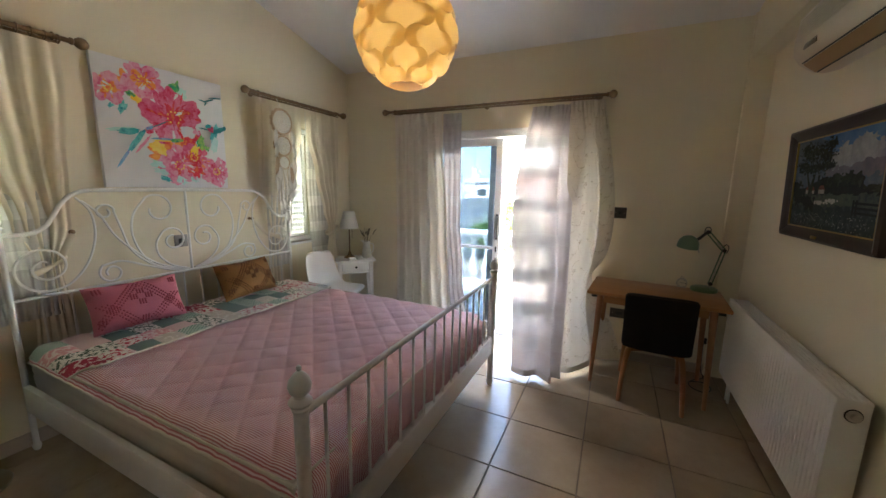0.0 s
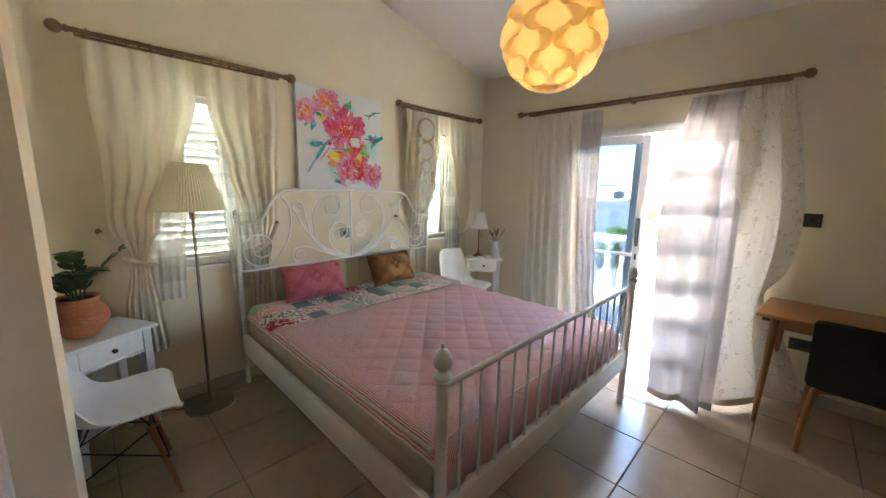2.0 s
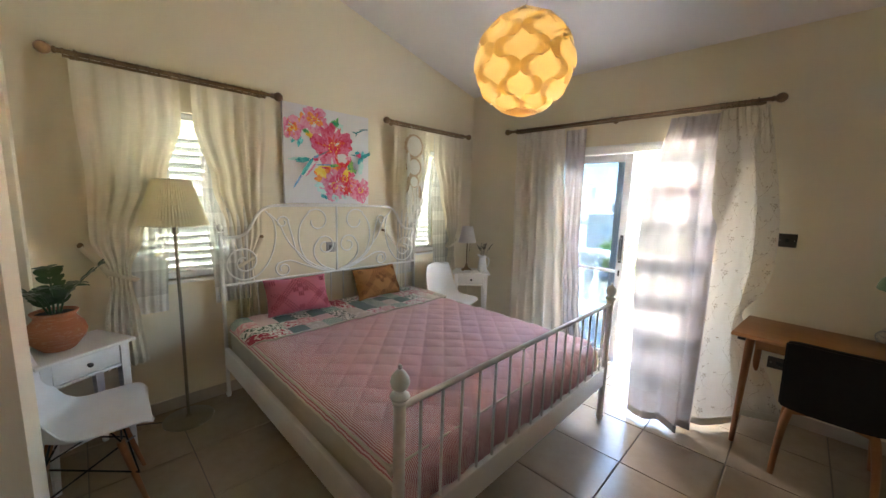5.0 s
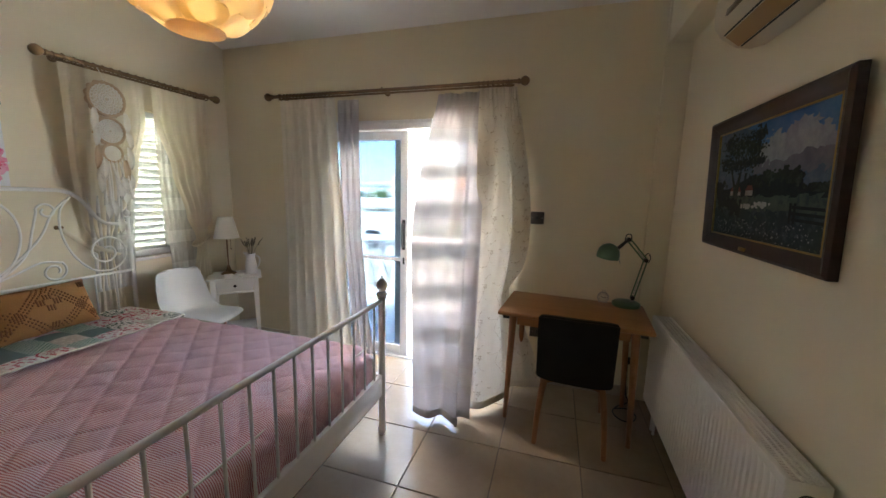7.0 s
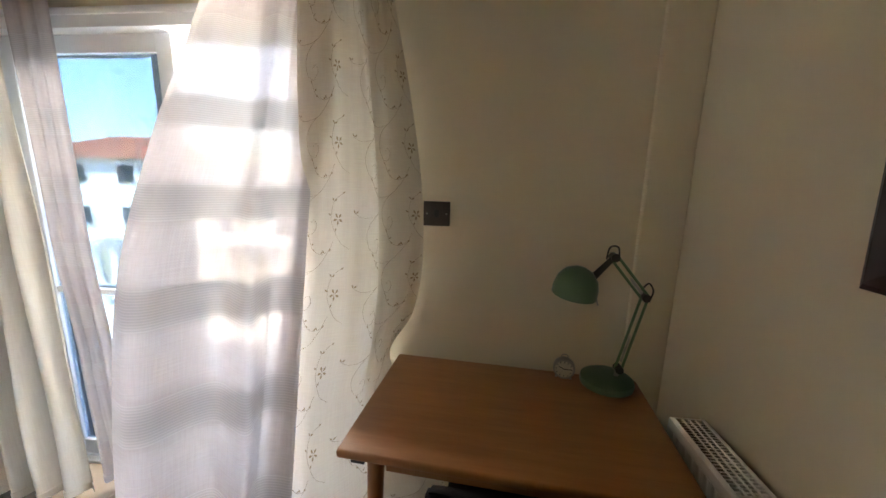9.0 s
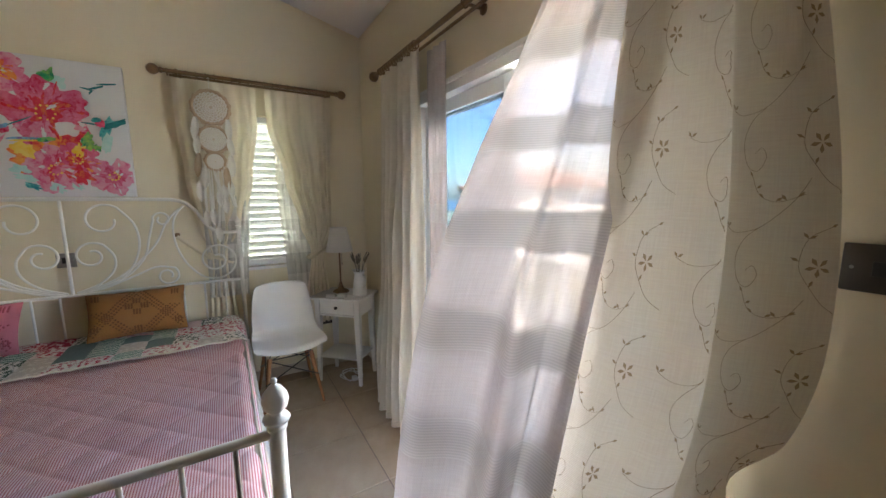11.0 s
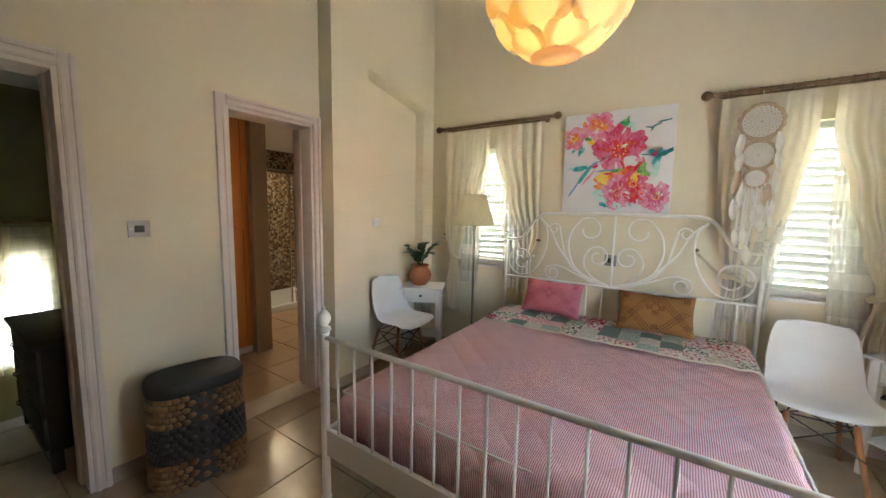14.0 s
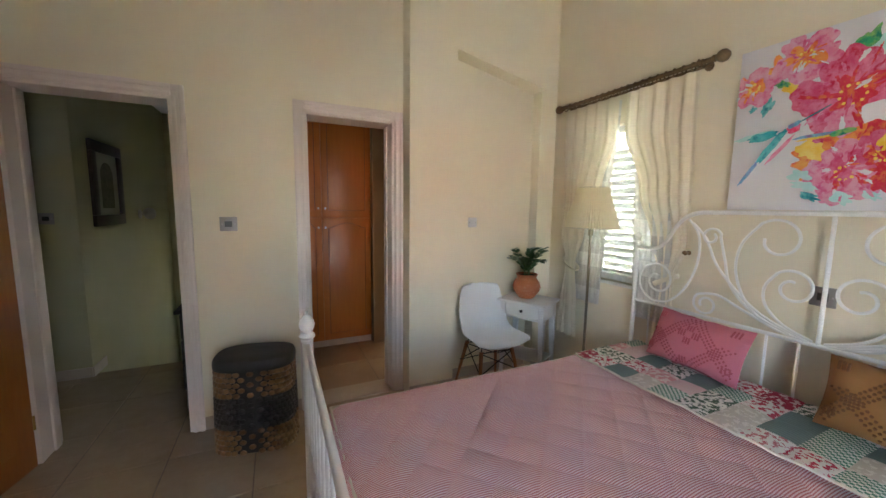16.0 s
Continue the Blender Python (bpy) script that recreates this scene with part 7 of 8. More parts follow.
strokes("painted_hedge", 200, TREEP, puffs([(0.45, 0.50, 0.06, 0.05), (0.56, 0.53, 0.07, 0.05), (0.68, 0.54, 0.07, 0.05), (0.78, 0.52, 0.05, 0.05), (0.92, 0.44, 0.08, 0.02), (0.06, 0.48, 0.06, 0.05)]), 0.014, 7, 1.2)
strokes("painted_grass", 260, GRASSP, within(0.0, 1.0, 0.0, 0.24), 0.022, 8, 2.2)
strokes("painted_grass", 120, FIELD, within(0.0, 1.0, 0.28, 0.37), 0.016, 9, 3.0)
strokes("painted_flower", 150, LIGHTP, within(0.05, 1.0, 0.01, 0.18), 0.0035, 10, 1.2)
for x0_, w_, h_ in ((0.36, 0.075, 0.045), (0.19, 0.05, 0.04), (0.26, 0.05, 0.035)):
    daub("painted_house", [(x0_, 0.385), (x0_ + w_, 0.385), (x0_ + w_, 0.385 + h_), (x0_, 0.385 + h_)], HOUSEP)
    daub("painted_roof", [(x0_ - 0.005, 0.385 + h_), (x0_ + w_ + 0.005, 0.385 + h_), (x0_ + w_ - 0.015, 0.43 + h_), (x0_ + 0.02, 0.43 + h_)], ROOFP)
daub("painted_tower", [(0.335, 0.46), (0.36, 0.46), (0.36, 0.59), (0.335, 0.59)], HEDGE)
daub("painted_trunk", [(0.225, 0.22), (0.262, 0.22), (0.252, 0.42), (0.30, 0.60), (0.285, 0.61), (0.243, 0.48), (0.19, 0.62), (0.175, 0.61), (0.225, 0.43)], TREEP)
CROWN = [(0.22, 0.80, 0.11, 0.10), (0.33, 0.86, 0.11, 0.09), (0.12, 0.70, 0.08, 0.07), (0.42, 0.78, 0.08, 0.07), (0.36, 0.68, 0.09, 0.06), (0.24, 0.66, 0.10, 0.06), (0.46, 0.90, 0.06, 0.05), (0.47, 0.68, 0.05, 0.03), (0.14, 0.88, 0.08, 0.07)]
strokes("painted_foliage", 1100, TREEP, puffs(CROWN), 0.0075, 11, 1.3)
strokes("painted_foliage", 300, HEDGE, puffs(CROWN), 0.008, 12, 1.3)
strokes("painted_bush", 220, HEDGE, puffs([(0.16, 0.30, 0.10, 0.06), (0.08, 0.36, 0.07, 0.07), (0.26, 0.27, 0.06, 0.05), (0.04, 0.46, 0.05, 0.06)]), 0.016, 13, 1.2)
strokes("painted_sheep", 40, WOOL, puffs([(0.45, 0.30, 0.10, 0.02), (0.54, 0.315, 0.08, 0.015), (0.40, 0.285, 0.05, 0.02)]), 0.0105, 14, 1.4)
for x in (0.31, 0.76, 0.79):
    daub("painted_post", [(x, 0.18), (x + 0.018, 0.18), (x + 0.018, 0.33), (x, 0.33)], HEDGE)
for y in (0.20, 0.245, 0.29):
    daub("painted_gate_bar", [(0.78, y), (1.0, y - 0.01), (1.0, y + 0.012), (0.78, y + 0.022)], HEDGE)

# ---- dreamcatcher over the curtain ----
LACE = cloth("off-white crochet cotton", (0.90, 0.88, 0.83), (0.85, 0.82, 0.76), 0.15)
HOOP = surf("tan wrapped hoop", (0.66, 0.51, 0.36), (0.58, 0.43, 0.29), 0.8, 20, 160, 0.4)
CROCHET = surf("cream crochet ground", (0.76, 0.68, 0.56), (0.68, 0.59, 0.46), 0.9, 30, 260, 0.5)
dc = thing("dreamcatcher", "three crocheted hoops with feathers and tassels hung on the curtain", "dreamcatcher", Matrix.Translation((0.165, -1.085, 0)))
for z, r in ((2.05, 0.105), (1.845, 0.085), (1.70, 0.058)):
    part("hoop", tube(bmesh.new(), [(0, r * math.cos(k), z + r * math.sin(k)) for k in [i * math.pi / 20 for i in range(40)]], 0.010, 8, True), HOOP, dc, "tan wrapped hoop")
    bm = bmesh.new()
    for k in range(1, 7):
        rr = r * 0.86 * k / 6
        n = 10 + 6 * k
        tube(bm, [(0.002 * (k % 2), rr * (1 + 0.06 * math.cos(i * math.pi)) * math.cos(2 * math.pi * i / n), z + rr * (1 + 0.06 * math.cos(i * math.pi)) * math.sin(2 * math.pi * i / n)) for i in range(n)], 0.0052, 5, True)
    for k in range(24):
        a = k * math.pi / 12
        rod(bm, (0, 0.01 * math.cos(a), z + 0.01 * math.sin(a)), (0, r * 0.95 * math.cos(a), z + r * 0.95 * math.sin(a)), 0.002, n=4)
    lobes = 14
    rim = [(-0.009, (r * 1.05 + 0.011 * abs(math.sin(k * lobes / 2))) * math.cos(k), z + (r * 1.05 + 0.011 * abs(math.sin(k * lobes / 2))) * math.sin(k)) for k in [2 * math.pi * i / 112 for i in range(112)]]
    part("scalloped_back", rings(bmesh.new(), [[(x - dx, y, zz) for x, y, zz in rim] for dx in (0.0, 0.003)]), HOOP, dc, "tan scalloped backing")
    part("crochet_disc", lathe(bmesh.new(), [(0.0, 0.001), (r * 0.88, 0.0), (r * 0.90, -0.002), (0.0, -0.003)], 36, Matrix.Translation((-0.004, 0, z)) @ pose(0, 0, 0, 0, 90, 0)), CROCHET, dc, "cream crochet disc")
    part("hoop_cover", lathe(bmesh.new(), [(0.0, -0.001), (r * 0.98, -0.001), (r * 0.98, 0.0005), (0.0, 0.0005)], 28, Matrix.Translation((-0.006, 0, z)) @ pose(0, 0, 0, 0, 90, 0)), HOOP, dc)
    part("doily", bm, LACE, dc, "off-white crochet disc", kind="stuff")
part("hanging_cord", rod(bmesh.new(), (0, 0, 2.155), (-0.06, 0, 2.262), 0.002, n=5), LACE, dc)
rng = random.Random(12)


def feather(x, y, z, L, lean):
    bm = bmesh.new()
    f = lambda u, v: Vector((x + 0.008 * math.sin(v * 3) + 0.012 * (abs(2 * u - 1)) ** 2, y + lean * v * L + (2 * u - 1) * 0.022 * math.sin(math.pi * min(1, v * 0.94 + 0.06)) ** 0.6 * (1 + 0.25 * noise.noise((v * 20, u, L * 50))), z - v * L))
    sheet(bm, f, 6, 14, (0.04, L))
    return part("feather", bm, HOOP if L > 0.155 else LACE, dc)


for sy in (-1, 1):
    for z in (1.98, 1.86, 1.75, 1.66):
        y = sy * (0.09 if z > 1.7 else 0.06)
        feather(0.008 + 0.006 * rng.random(), y, z, rng.uniform(0.12, 0.17), sy * 0.15 * rng.random())
for i in range(18):
    y = -0.10 + 0.20 * i / 17
    L = rng.uniform(0.15, 0.42)
    z0_ = 1.655 - abs(y) * -0.6
    p = [(0.004, y, z0_), (0.012, y + rng.uniform(-.02, .02), z0_ - L * 0.5), (0.008, y + rng.uniform(-.035, .035), z0_ - L)]
    part("tassel", tube(bmesh.new(), smoothed(p, 5), lambda t: 0.004 + 0.008 * t * t, 6), LACE, dc)
    if i % 2 == 0:
        feather(0.016, p[2][1], p[2][2] + 0.02, 0.11, 0.05)

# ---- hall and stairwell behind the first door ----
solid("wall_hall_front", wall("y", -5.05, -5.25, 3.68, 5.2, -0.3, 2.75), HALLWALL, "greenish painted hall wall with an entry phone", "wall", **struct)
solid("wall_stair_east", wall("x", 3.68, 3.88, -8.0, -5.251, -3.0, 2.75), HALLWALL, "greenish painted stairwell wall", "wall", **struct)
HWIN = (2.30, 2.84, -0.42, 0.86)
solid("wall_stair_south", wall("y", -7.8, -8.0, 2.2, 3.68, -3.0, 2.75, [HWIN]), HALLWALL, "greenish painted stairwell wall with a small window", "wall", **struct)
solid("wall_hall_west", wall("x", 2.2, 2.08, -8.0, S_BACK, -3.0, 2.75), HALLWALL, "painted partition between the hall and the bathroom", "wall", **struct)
# two walls out of view, added to keep daylight out of the hall
solid("wall_hall_east", wall("x", 5.2, 5.4, -5.25, S_BACK, -0.3, 2.75), HALLWALL, "unseen painted wall closing the hall", "wall", **struct)
solid("wall_hall_north", wall("y", S_BACK - 0.001, S_BACK + 0.05, 4.061, 5.2, -0.3, 2.75), HALLWALL, "unseen painted wall closing the hall", "wall", **struct)
bm = box(bmesh.new(), 2.0, 5.4, -8.0, S_BACK - 0.002, 2.75, 2.9)
solid("ceiling_hall", bm, CEIL, "white flat hall ceiling", "ceiling", **struct)
bm = bmesh.new()
for i in range(8):
    box(bm, 2.201, 3.679, -5.121 - (i + 1) * 0.28, -5.121 - i * 0.28, -3.0, -0.17 * (i + 1), 0.004, 1)
box(bm, 2.201, 3.679, -7.80, -7.361, -3.0, -1.45)
solid("stairs", bm, SKIRT, "beige tiled stairs leading down from the hall", "stairs", **struct)
solid("baseboard_hall", skirting([(3.681, -5.049, 5.19, -5.039), (3.669, -5.30, 3.679, -5.04)]), SKIRT, "beige tile skirting in the hall", "skirting", **struct)

hw = thing("window_3", "small stairwell window with closed louvred shutters", "window", kind="structure")
bm = bmesh.new()
a, b, c, d = HWIN
for q in ((a, a + 0.04, c, d), (b - 0.04, b, c, d), (a + 0.04, b - 0.04, c, c + 0.04), (a + 0.04, b - 0.04, d - 0.04, d)):
    box(bm, q[0], q[1], -7.92, -7.87, q[2], q[3], 0.003)
part("window_frame", bm, ALU, hw)
g = part("pane", box(bmesh.new(), a + 0.04, b - 0.04, -7.9, -7.894, c + 0.04, d - 0.04), CLEAR, hw)
g.visible_shadow = False
me = None
for i in range(21):
    if me is None:
        o = part("slat", box(bmesh.new(), a + 0.02, b - 0.02, -0.004, 0.004, -0.031, 0.031, 0.002, 1), SLAT, hw, smooth=False)
        me = o.data
    else:
        o = new("slat", me)
        o.parent = hw
    o.matrix_basis = Matrix.Translation((0, -7.97, c + 0.04 + i * 0.06)) @ pose(0, 0, 0, 38, 0, 0)
rod_set("curtain_rod", "dark bronze curtain rod over the stairwell window", (2.23, -7.70, 1.24), (3.10, -7.70, 1.24), (0, 1, 0), [0.1 + 0.06 * i for i in range(10)], [])
curtain("window_curtain", "cream curtain tied back beside the stairwell window", [(1.18, 2.55, -7.7, 2.98, -7.7, 0.012, 0), (0.6, 2.62, -7.7, 2.96, -7.7, 0.02, 0), (0.05, 2.78, -7.7, 2.90, -7.7, 0.02, 0), (-0.5, 2.72, -7.7, 2.94, -7.7, 0.02, 0)], 6, DRAPE, 70, 30, 0.7, 1)
curtain("sheer_curtain", "white sheer curtain over the stairwell window", [(1.17, 2.24, -7.75, 2.75, -7.75, 0.01, 0), (-0.45, 2.24, -7.75, 2.86, -7.75, 0.014, 0)], 6, SHEERW, 60, 10, 0.7, 2)

# dark chest of drawers
ESP = wood("near-black stained wood", (0.022, 0.014, 0.010), (0.012, 0.008, 0.006), 0.4, "y")
chest = thing("chest_of_drawers", "near-black stained chest of drawers in the hall", "chest of drawers", Matrix.Translation((2.64, -4.58, 0)))
part("chest_top", box(bmesh.new(), -0.24, 0.26, -0.45, 0.45, 0.70, 0.725, 0.006), ESP, chest)
part("carcass", box(bmesh.new(), -0.22, 0.225, -0.42, 0.42, 0.12, 0.70, 0.004), ESP, chest)
for sy in (-1, 1):
    for x in (-0.2, 0.2):
        part("leg", box(bmesh.new(), x - 0.025, x + 0.025, sy * 0.395 - 0.025, sy * 0.395 + 0.025, 0.0, 0.12, 0.003), ESP, chest)
for i in range(3):
    dr = part("drawer", box(bmesh.new(), 0.22, 0.24, -0.40, 0.40, 0.135 + i * 0.187, 0.31 + i * 0.187, 0.004), ESP, chest)
    for y in (-0.2, 0.2):
        part("handle", tube(bmesh.new(), smoothed([(0.24, y - 0.04, 0.225 + i * 0.187), (0.262, y - 0.03, 0.22 + i * 0.187), (0.262, y + 0.03, 0.22 + i * 0.187), (0.24, y + 0.04, 0.225 + i * 0.187)], 4), 0.004, 6), KNOB, dr, "dark metal pull")

# framed print, wall light, entry phone, switch
hp = thing("framed_print", "dark framed print with an arched mount in the hall", "picture", Matrix.Translation((3.679, -5.98, 1.245)))
HW_, HH_ = 0.68, 0.755
bm = bmesh.new()
for q in ((0, HW_, 0, 0.10), (0, HW_, HH_ - 0.10, HH_), (0, 0.10, 0.10, HH_ - 0.10), (HW_ - 0.10, HW_, 0.10, HH_ - 0.10)):
    box(bm, -0.03, -0.001, q[0], q[1], q[2], q[3], 0.006)
part("frame", bm, FRAME, hp)
part("mount", box(bmesh.new(), -0.012, -0.002, 0.09, HW_ - 0.09, 0.09, HH_ - 0.09), surf("aged paper mount", (0.42, 0.42, 0.34), None, 0.8, 6, 80), hp)
bm = bmesh.new()
pts = [(-0.0125, 0.2, 0.16), (-0.0125, HW_ - 0.2, 0.16)] + [(-0.0125, HW_ / 2 + 0.14 * math.cos(k), 0.46 + 0.12 * math.sin(k)) for k in [i * math.pi / 14 for i in range(15)]]
bm.faces.new([bm.verts.new(p) for p in pts])
part("print", bm, watercolour("brown print", (0.12, 0.12, 0.09), (0.20, 0.19, 0.14)), hp, smooth=False)
wl = thing("wall_light", "small steel wall spotlight in the hall", "wall light", Matrix.Translation((3.679, -6.5, 1.33)))
part("wall_plate", lathe(bmesh.new(), [(0.0, 0.0), (0.05, 0.0), (0.05, 0.01), (0.03, 0.02), (0.0, 0.02)], 20, pose(0, 0, 0, 0, -90, 0)), STEEL, wl)
part("lamp_head", lathe(bmesh.new(), [(0.0, -0.07), (0.04, -0.06), (0.055, -0.02), (0.06, 0.05), (0.0, 0.05)], 20, Matrix.Translation((-0.10, 0.0, 0.0)) @ pose(0, 0, 0, 70, 0, 20)), STEEL, wl)
part("arm", rod(bmesh.new(), (-0.01, 0, 0), (-0.10, 0, 0), 0.008, n=8), STEEL, wl)
IVORY = surf("ivory plastic", (0.62, 0.55, 0.34), None, 0.45, 10, 150)
ph = thing("entry_phone", "ivory wall entry phone with a coiled cord", "entry phone", Matrix.Translation((3.975, -5.05, 1.29)))
part("phone_base", box(bmesh.new(), -0.045, 0.045, 0.001, 0.035, -0.10, 0.11, 0.01), IVORY, ph)
part("handset", box(bmesh.new(), -0.04, 0.0, 0.036, 0.075, -0.11, 0.12, 0.014, 3), IVORY, ph)
part("coiled_cord", tube(bmesh.new(), [(-0.02 + 0.012 * math.cos(i * 1.1), 0.03 + 0.012 * math.sin(i * 1.1), -0.10 - 0.10 * math.sin(i / 60 * math.pi)) for i in range(61)], 0.003, 5), IVORY, ph)
switch("light_switch", "steel light switch on the hall wall", pose(3.865, -5.05, 1.325, 0, 0, 180), PLATE, 0.092, 0.088, (0.04, 0.034))

# bedroom door leaf, swung open against the wall
DOORW = wood("orange-brown door veneer", (0.42, 0.15, 0.028), (0.32, 0.10, 0.018), 0.3, "z")
dl = thing("bedroom_door", "orange-brown wooden door standing open into the room", "door", pose(D1[1] - 0.012, S_Y + 0.03, 0.008, 0, 0, 78))
part("door_leaf", box(bmesh.new(), 0.0, 0.735, -0.04, 0.0, 0.0, 2.045, 0.003), DOORW, dl)
for z0, z1 in ((0.15, 0.95), (1.1, 1.9)):
    for y in (-0.0405, 0.0005):
        part("door_panel", box(bmesh.new(), 0.12, 0.615, y - 0.004, y + 0.004, z0, z1, 0.003), DOORW, dl)
bm = bmesh.new()
for sy, y in ((-1, -0.04), (1, 0.0)):
    rod(bm, (0.675, y, 1.02), (0.675, y + sy * 0.05, 1.02), 0.009, n=10)
    rod(bm, (0.68, y + sy * 0.05, 1.02), (0.56, y + sy * 0.05, 1.02), 0.008, n=10)
    lathe(bm, [(0.0, 0.0), (0.025, 0.0), (0.022, 0.006), (0.0, 0.007)], 16, Matrix.Translation((0.675, y, 1.02)) @ pose(0, 0, 0, 90 * -sy, 0, 0))
part("door_handle", bm, GOLD, dl, "brass lever handle")
for z in (0.25, 1.8):
    part("hinge", rod(bmesh.new(), (0.0, 0.004, z - 0.04), (0.0, 0.004, z + 0.04), 0.006, n=8), GOLD, dl)

# ---- bathroom passage behind the second door ----
BATHW = tile_material("pinkish beige wall tile", (0.42, 0.31, 0.23), (0.36, 0.26, 0.19), (0.30, 0.22, 0.16), 0.3)
solid("wall_bath_pier", wall("y", -4.88, -6.2, 1.185, 1.335, -0.3, 2.35), BATHW, "pinkish beige tiled pier in the bathroom", "wall", **struct)
solid("wall_bath_west", wall("x", -0.9, -1.1, -8.0, S_BACK, -0.3, 2.6), BATHW, "pinkish beige tiled wall closing off the bathroom", "wall", **struct)
solid("wall_bath_south", wall("y", -7.0, -7.2, -0.9, 2.079, -0.3, 2.6), GROUT, "mosaic tiled shower wall", "wall", **struct)
# unseen wall added to block skylight leaking in at the bathroom's open north side
solid("wall_bath_north", wall("y", S_BACK - 0.004, S_BACK - 0.1, -0.899, 0.3, -0.006, 2.349), BATHW, "pinkish beige tiled wall closing off the bathroom", "wall", **struct)
bm = box(bmesh.new(), -1.1, 2.079, -7.2, S_BACK - 0.002, 2.35, 2.5)
solid("ceiling_bath", bm, CEIL, "white flat bathroom ceiling", "ceiling", **struct)
bm = box(bmesh.new(), D2[0] + 0.02, D2[1] - 0.02, S_BACK - 0.01, S_Y + 0.01, -0.005, 0.006, 0.002)
solid("threshold", bm, surf("cream marble sill", (0.62, 0.54, 0.44), (0.54, 0.46, 0.36), 0.25, 6, 60), "cream marble door sill", "sill", **struct)

# tall cupboard
CUP = wood("orange cherry veneer", (0.44, 0.14, 0.022), (0.36, 0.10, 0.015), 0.28, "z")
cb = thing("tall_cupboard", "tall orange cherry cupboard with arched door panels", "cupboard", Matrix.Translation((1.337, -4.95, 0)))
part("carcass", box(bmesh.new(), 0.0, 0.74, -0.5, -0.022, 0.07, 2.348, 0.003), CUP, cb)
part("plinth", box(bmesh.new(), 0.0, 0.74, -0.48, -0.03, 0.0, 0.07), SKIRT, cb)


def cup_door(x0_, x1_, z0_, z1_, arch, knob_x, knob_z):
    d_ = part("cupboard_door", box(bmesh.new(), x0_, x1_, -0.02, 0.0, z0_, z1_, 0.003), CUP, cb)
    mx0, mx1, mz0, mz1 = x0_ + 0.06, x1_ - 0.06, z0_ + 0.07, z1_ - 0.10
    pts = [(mx0, mz0), (mx1, mz0), (mx1, mz1)]
    if arch:
        pts += [((mx0 + mx1) / 2 + (mx1 - mx0) / 2 * (1 - 2 * t), mz1 + 0.05 * math.sin(math.pi * t) ** 1.5) for t in [i / 14 for i in range(1, 14)]]
    pts += [(mx0, mz1)]
    # the groove's shade is put into a darker veneer colour
    part("panel_groove", tube(bmesh.new(), [(x, 0.0, z) for x, z in pts], 0.006, 6, True, 0.6), surf("veneer with painted groove shade", (0.20, 0.055, 0.01), None, 0.4, 4, 60), d_)
    part("knob", lathe(bmesh.new(), [(0.0, 0.022), (0.010, 0.02), (0.011, 0.012), (0.005, 0.006), (0.007, 0.0)], 12, Matrix.Translation((knob_x, 0.0, knob_z)) @ pose(0, 0, 0, -90, 0, 0)), STEEL, d_, "small steel knob")


for x0_, x1_, kx in ((0.003, 0.489, 0.458), (0.493, 0.737, 0.524)):
    cup_door(x0_, x1_, 0.075, 1.335, True, kx, 1.24)
    cup_door(x0_, x1_, 1.342, 2.345, False, kx, 1.43)

# shower with mosaic wall, glass screen and chrome rail
MOS = [surf("mosaic " + n_, c_, None, 0.25, 20, 200, 0.05) for n_, c_ in (("cream", (0.50, 0.42, 0.30)), ("tan", (0.34, 0.23, 0.13)), ("brown", (0.16, 0.09, 0.05)), ("dark", (0.06, 0.04, 0.03)))]
rng = random.Random(17)
bms = [bmesh.new() for _ in MOS]
for i in range(70):
    for j in range(84):
        k = rng.choice((0, 1, 1, 2, 2, 3))
        x, z = -0.89 + i * 0.029, 0.02 + j * 0.0275
        b_ = bms[k]
        vs = [b_.verts.new((x + dx, -6.994, z + dz)) for dx, dz in ((0, 0), (0.027, 0), (0.027, 0.0255), (0, 0.0255))]
        b_.faces.new(vs[::-1])
for i in range(32):
    for j in range(84):
        b_ = bms[rng.choice((0, 1, 1, 2, 2, 3))]
        y, z = -6.98 + i * 0.029, 0.02 + j * 0.0275
        b_.faces.new([b_.verts.new((-0.894, y + dy, z + dz)) for dy, dz in ((0, 0), (0.027, 0), (0.027, 0.0255), (0, 0.0255))])
mos = thing("mosaic_tiling", "small brown and cream mosaic tiles in the shower", "tiling", kind="structure")
for b_, mt in zip(bms, MOS):
    part("mosaic_tiles", b_, mt, mos, kind="stuff", smooth=False)
CHROME = surf("chrome", (0.72, 0.70, 0.66), None, 0.12, 10, 200, 0.02, metal=1.0)
shw = thing("shower_screen", "chrome framed glass shower screen on a white tray", "shower", Matrix.Translation((0, -6.05, 0)))
part("tray", box(bmesh.new(), -0.89, 1.165, -0.9, 0.03, 0.0, 0.09, 0.01), SHELL, shw)
part("top_rail", box(bmesh.new(), -0.89, 1.165, -0.02, 0.02, 1.915, 1.96, 0.004), CHROME, shw)
for x in (-0.885, 0.10, 0.17, 1.14):
    part("post", box(bmesh.new(), x, x + 0.022, -0.012, 0.012, 0.09, 1.916, 0.003), CHROME, shw)
for x0_, x1_, y in ((-0.863, 0.12, 0.008), (0.19, 1.14, -0.008)):
    g = part("glass_panel", box(bmesh.new(), x0_, x1_, y - 0.002, y + 0.002, 0.095, 1.914), CLEAR, shw)
    g.visible_shadow = False
solid("wall_boxing", wall("x", -0.08, -0.899, -5.85, -4.9, -0.006, 1.1), BATHW, "low tiled boxing behind the toilet", "wall", **struct)
wc = thing("toilet", "white ceramic toilet beside the shower", "toilet", pose(-0.07, -5.36, 0, 0, 0, -90))
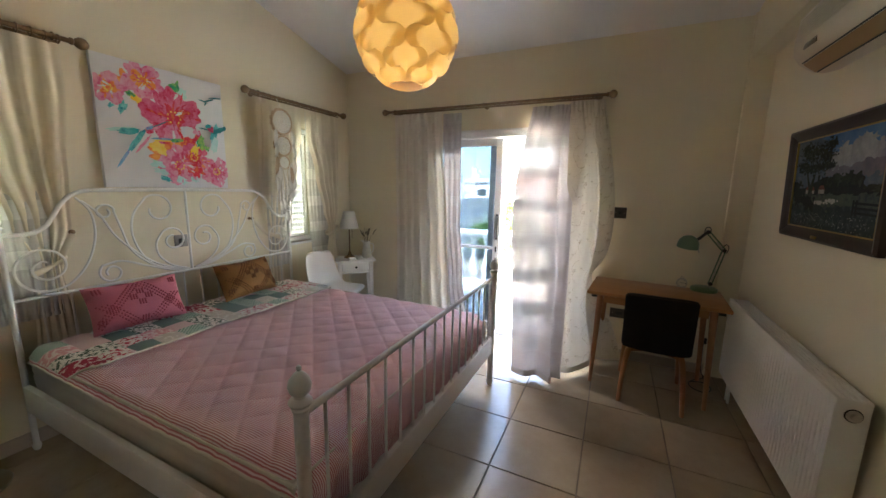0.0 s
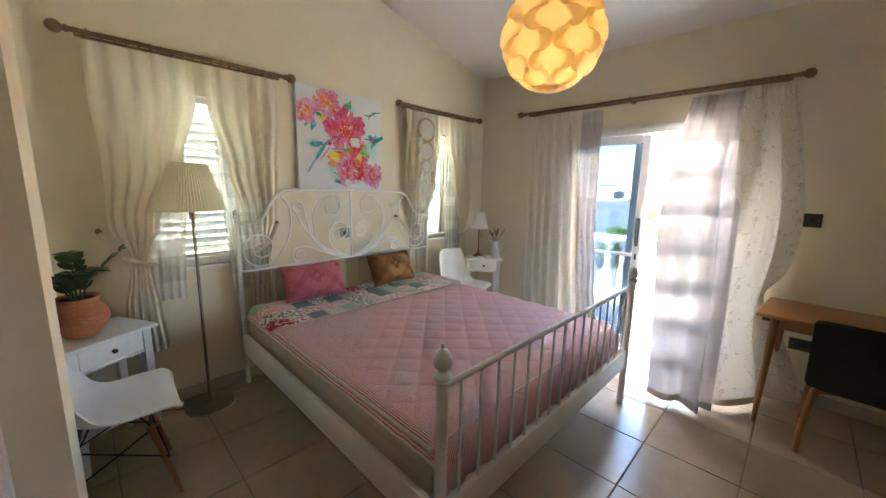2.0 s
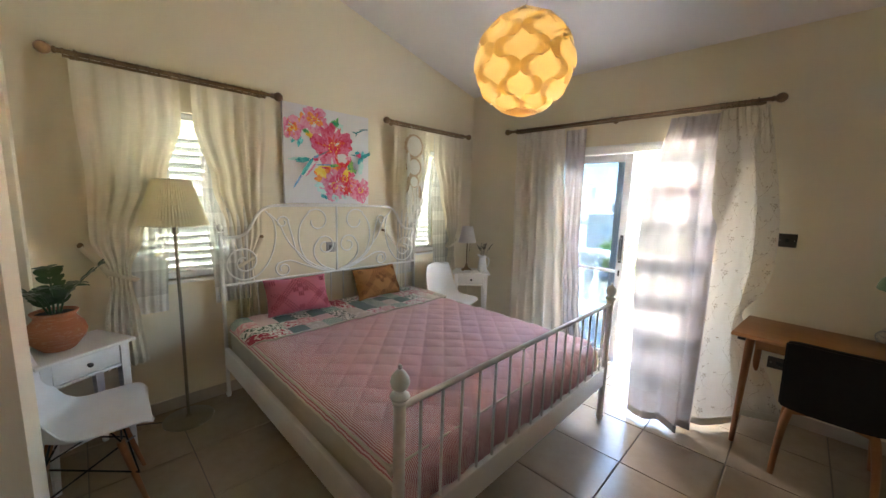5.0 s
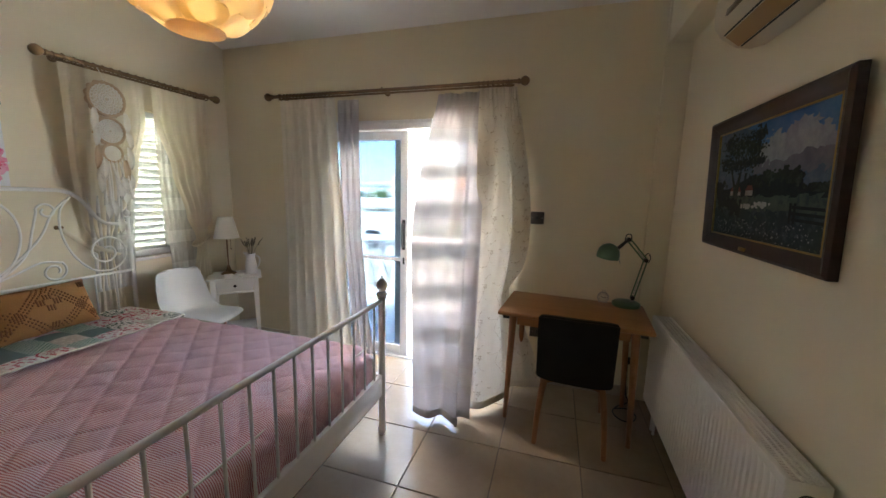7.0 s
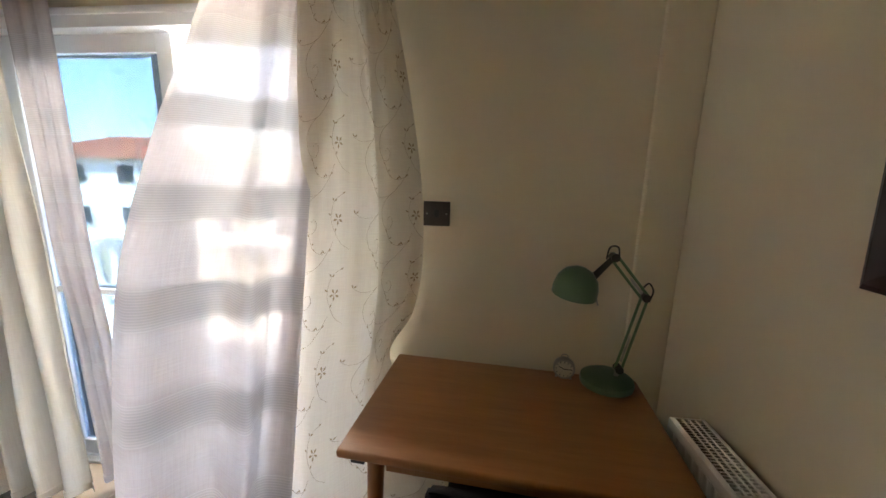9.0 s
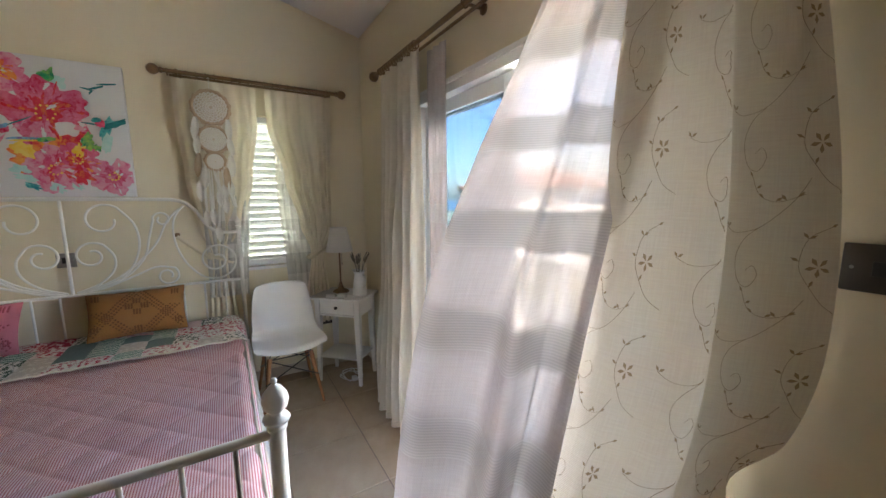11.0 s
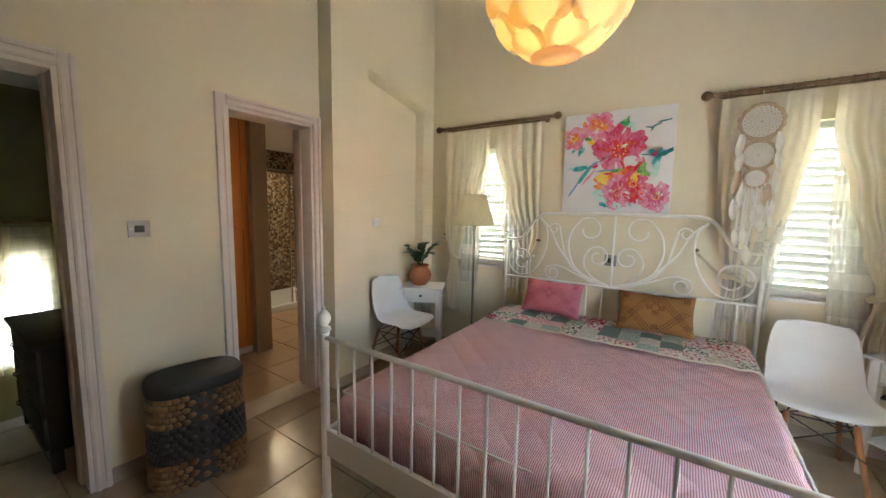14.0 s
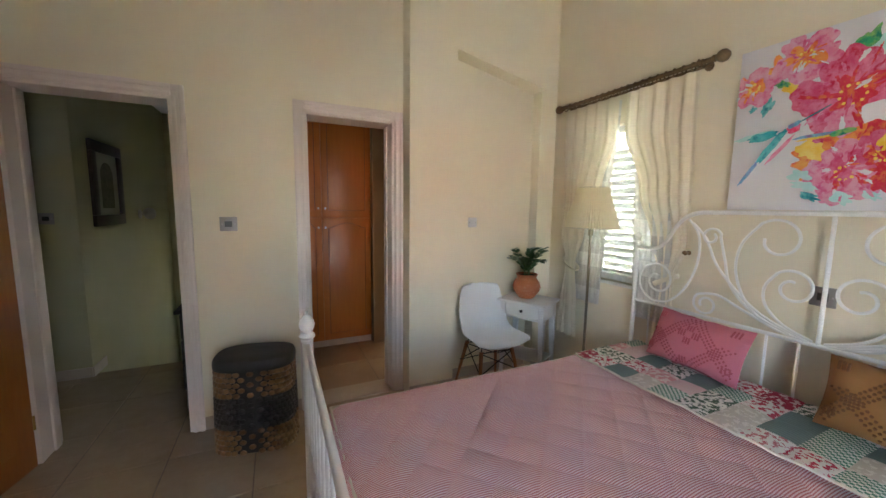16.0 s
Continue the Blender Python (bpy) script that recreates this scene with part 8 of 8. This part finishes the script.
part("bowl", rings(bmesh.new(), [[oval(2 * math.pi * k / 28, rx, ry, 2.3) + Vector((0, y, z)) for k in range(28)] for rx, ry, y, z in ((0.11, 0.16, 0.30, 0.0), (0.10, 0.15, 0.30, 0.15), (0.15, 0.20, 0.34, 0.28), (0.185, 0.25, 0.37, 0.38), (0.185, 0.25, 0.37, 0.40))]), SHELL, wc)
part("seat", rings(bmesh.new(), [[oval(2 * math.pi * k / 28, 0.19 * w, 0.255 * w, 2.3) + Vector((0, 0.37, z)) for k in range(28)] for w, z in ((1, 0.402), (1.0, 0.42), (0.96, 0.43))]), SHELL, wc)
part("cistern", box(bmesh.new(), -0.19, 0.19, 0.005, 0.17, 0.38, 0.76, 0.02, 3), SHELL, wc)
dlt = thing("ceiling_spotlight", "small round recessed ceiling spotlight, lit", "ceiling light", Matrix.Translation((0.75, -5.15, 2.349)))
part("bezel", lathe(bmesh.new(), [(0.0, 0.0), (0.045, 0.0), (0.042, -0.008), (0.03, -0.009), (0.03, -0.004), (0.0, -0.004)], 24), CHROME, dlt)
part("lamp_disc", lathe(bmesh.new(), [(0.0, -0.0045), (0.028, -0.0045), (0.028, -0.0055), (0.0, -0.0055)], 20), glow("lit spotlight", (1.0, 0.85, 0.62), 5.0), dlt, "lit warm disc")
# the shower's lamp has no fitting; it is added to brighten the mosaic
for nm, p, e in (("bath_spot", (0.75, -5.15, 2.33), 0.8), ("shower_spot", (0.2, -6.5, 2.33), 1.2)):
    ld = bpy.data.lights.new(nm, "SPOT")
    ld.energy, ld.color, ld.spot_size, ld.shadow_soft_size = e, (1.0, 0.82, 0.58), radians(130), 0.04
    new(nm, ld).matrix_basis = Matrix.Translation(p)

# ---- floor tiles ----
TILE_MESH = {}


def lay_tiles(parent, material, x0_, x1_, y0_, y1_, ox, oy, size, joint, z, holes=()):
    """Square tiles on a grid through (ox, oy), cut at the edges of the area."""
    i0, i1 = math.floor((x0_ - ox) / size), math.ceil((x1_ - ox) / size)
    j0, j1 = math.floor((y0_ - oy) / size), math.ceil((y1_ - oy) / size)
    for i in range(i0, i1):
        for j in range(j0, j1):
            a, b = max(x0_, ox + i * size + joint / 2), min(x1_, ox + (i + 1) * size - joint / 2)
            c, d = max(y0_, oy + j * size + joint / 2), min(y1_, oy + (j + 1) * size - joint / 2)
            if b - a < 0.02 or d - c < 0.02:
                continue
            key = (round(b - a, 3), round(d - c, 3), material.name)
            if key not in TILE_MESH:
                bm = bmesh.new()
                w, h, e = (b - a) / 2, (d - c) / 2, 0.0025
                rings(bm, [[(sx * (w - k), sy * (h - k), zz) for sx, sy in ((-1, -1), (1, -1), (1, 1), (-1, 1))] for k, zz in ((0, -0.006), (0, -0.0018), (e, 0.0))])
                me = bpy.data.meshes.new("tile")
                bm.to_mesh(me)
                bm.free()
                me.materials.append(material)
                TILE_MESH[key] = me
            o = new("tile", TILE_MESH[key])
            o.parent = parent
            o.matrix_basis = Matrix.Translation(((a + b) / 2, (c + d) / 2, z))


TX, TY, TS = 2.401, -1.328, 0.4515
lay_tiles(floor, TILE, 0.0, E_X, S_Y, -0.0, TX, TY, TS, 0.006, 0.0)
lay_tiles(floor, TILE, D1[0] + 0.02, D1[1] - 0.02, S_BACK, S_Y - 0.001, TX, TY, TS, 0.006, 0.0)
lay_tiles(floor, TILE, 2.2, 5.2, -5.12, S_BACK - 0.001, TX, TY, TS, 0.006, 0.0)
lay_tiles(floor, BATHTILE, -0.9, 2.08, -6.03, S_BACK - 0.012, TX, TY, TS, 0.006, 0.0)
lay_tiles(terrace, BALTILE, -1.9, 6.2, 0.23, BAL_Y - 0.11, 1.9, 0.3, 0.33, 0.006, -0.034)
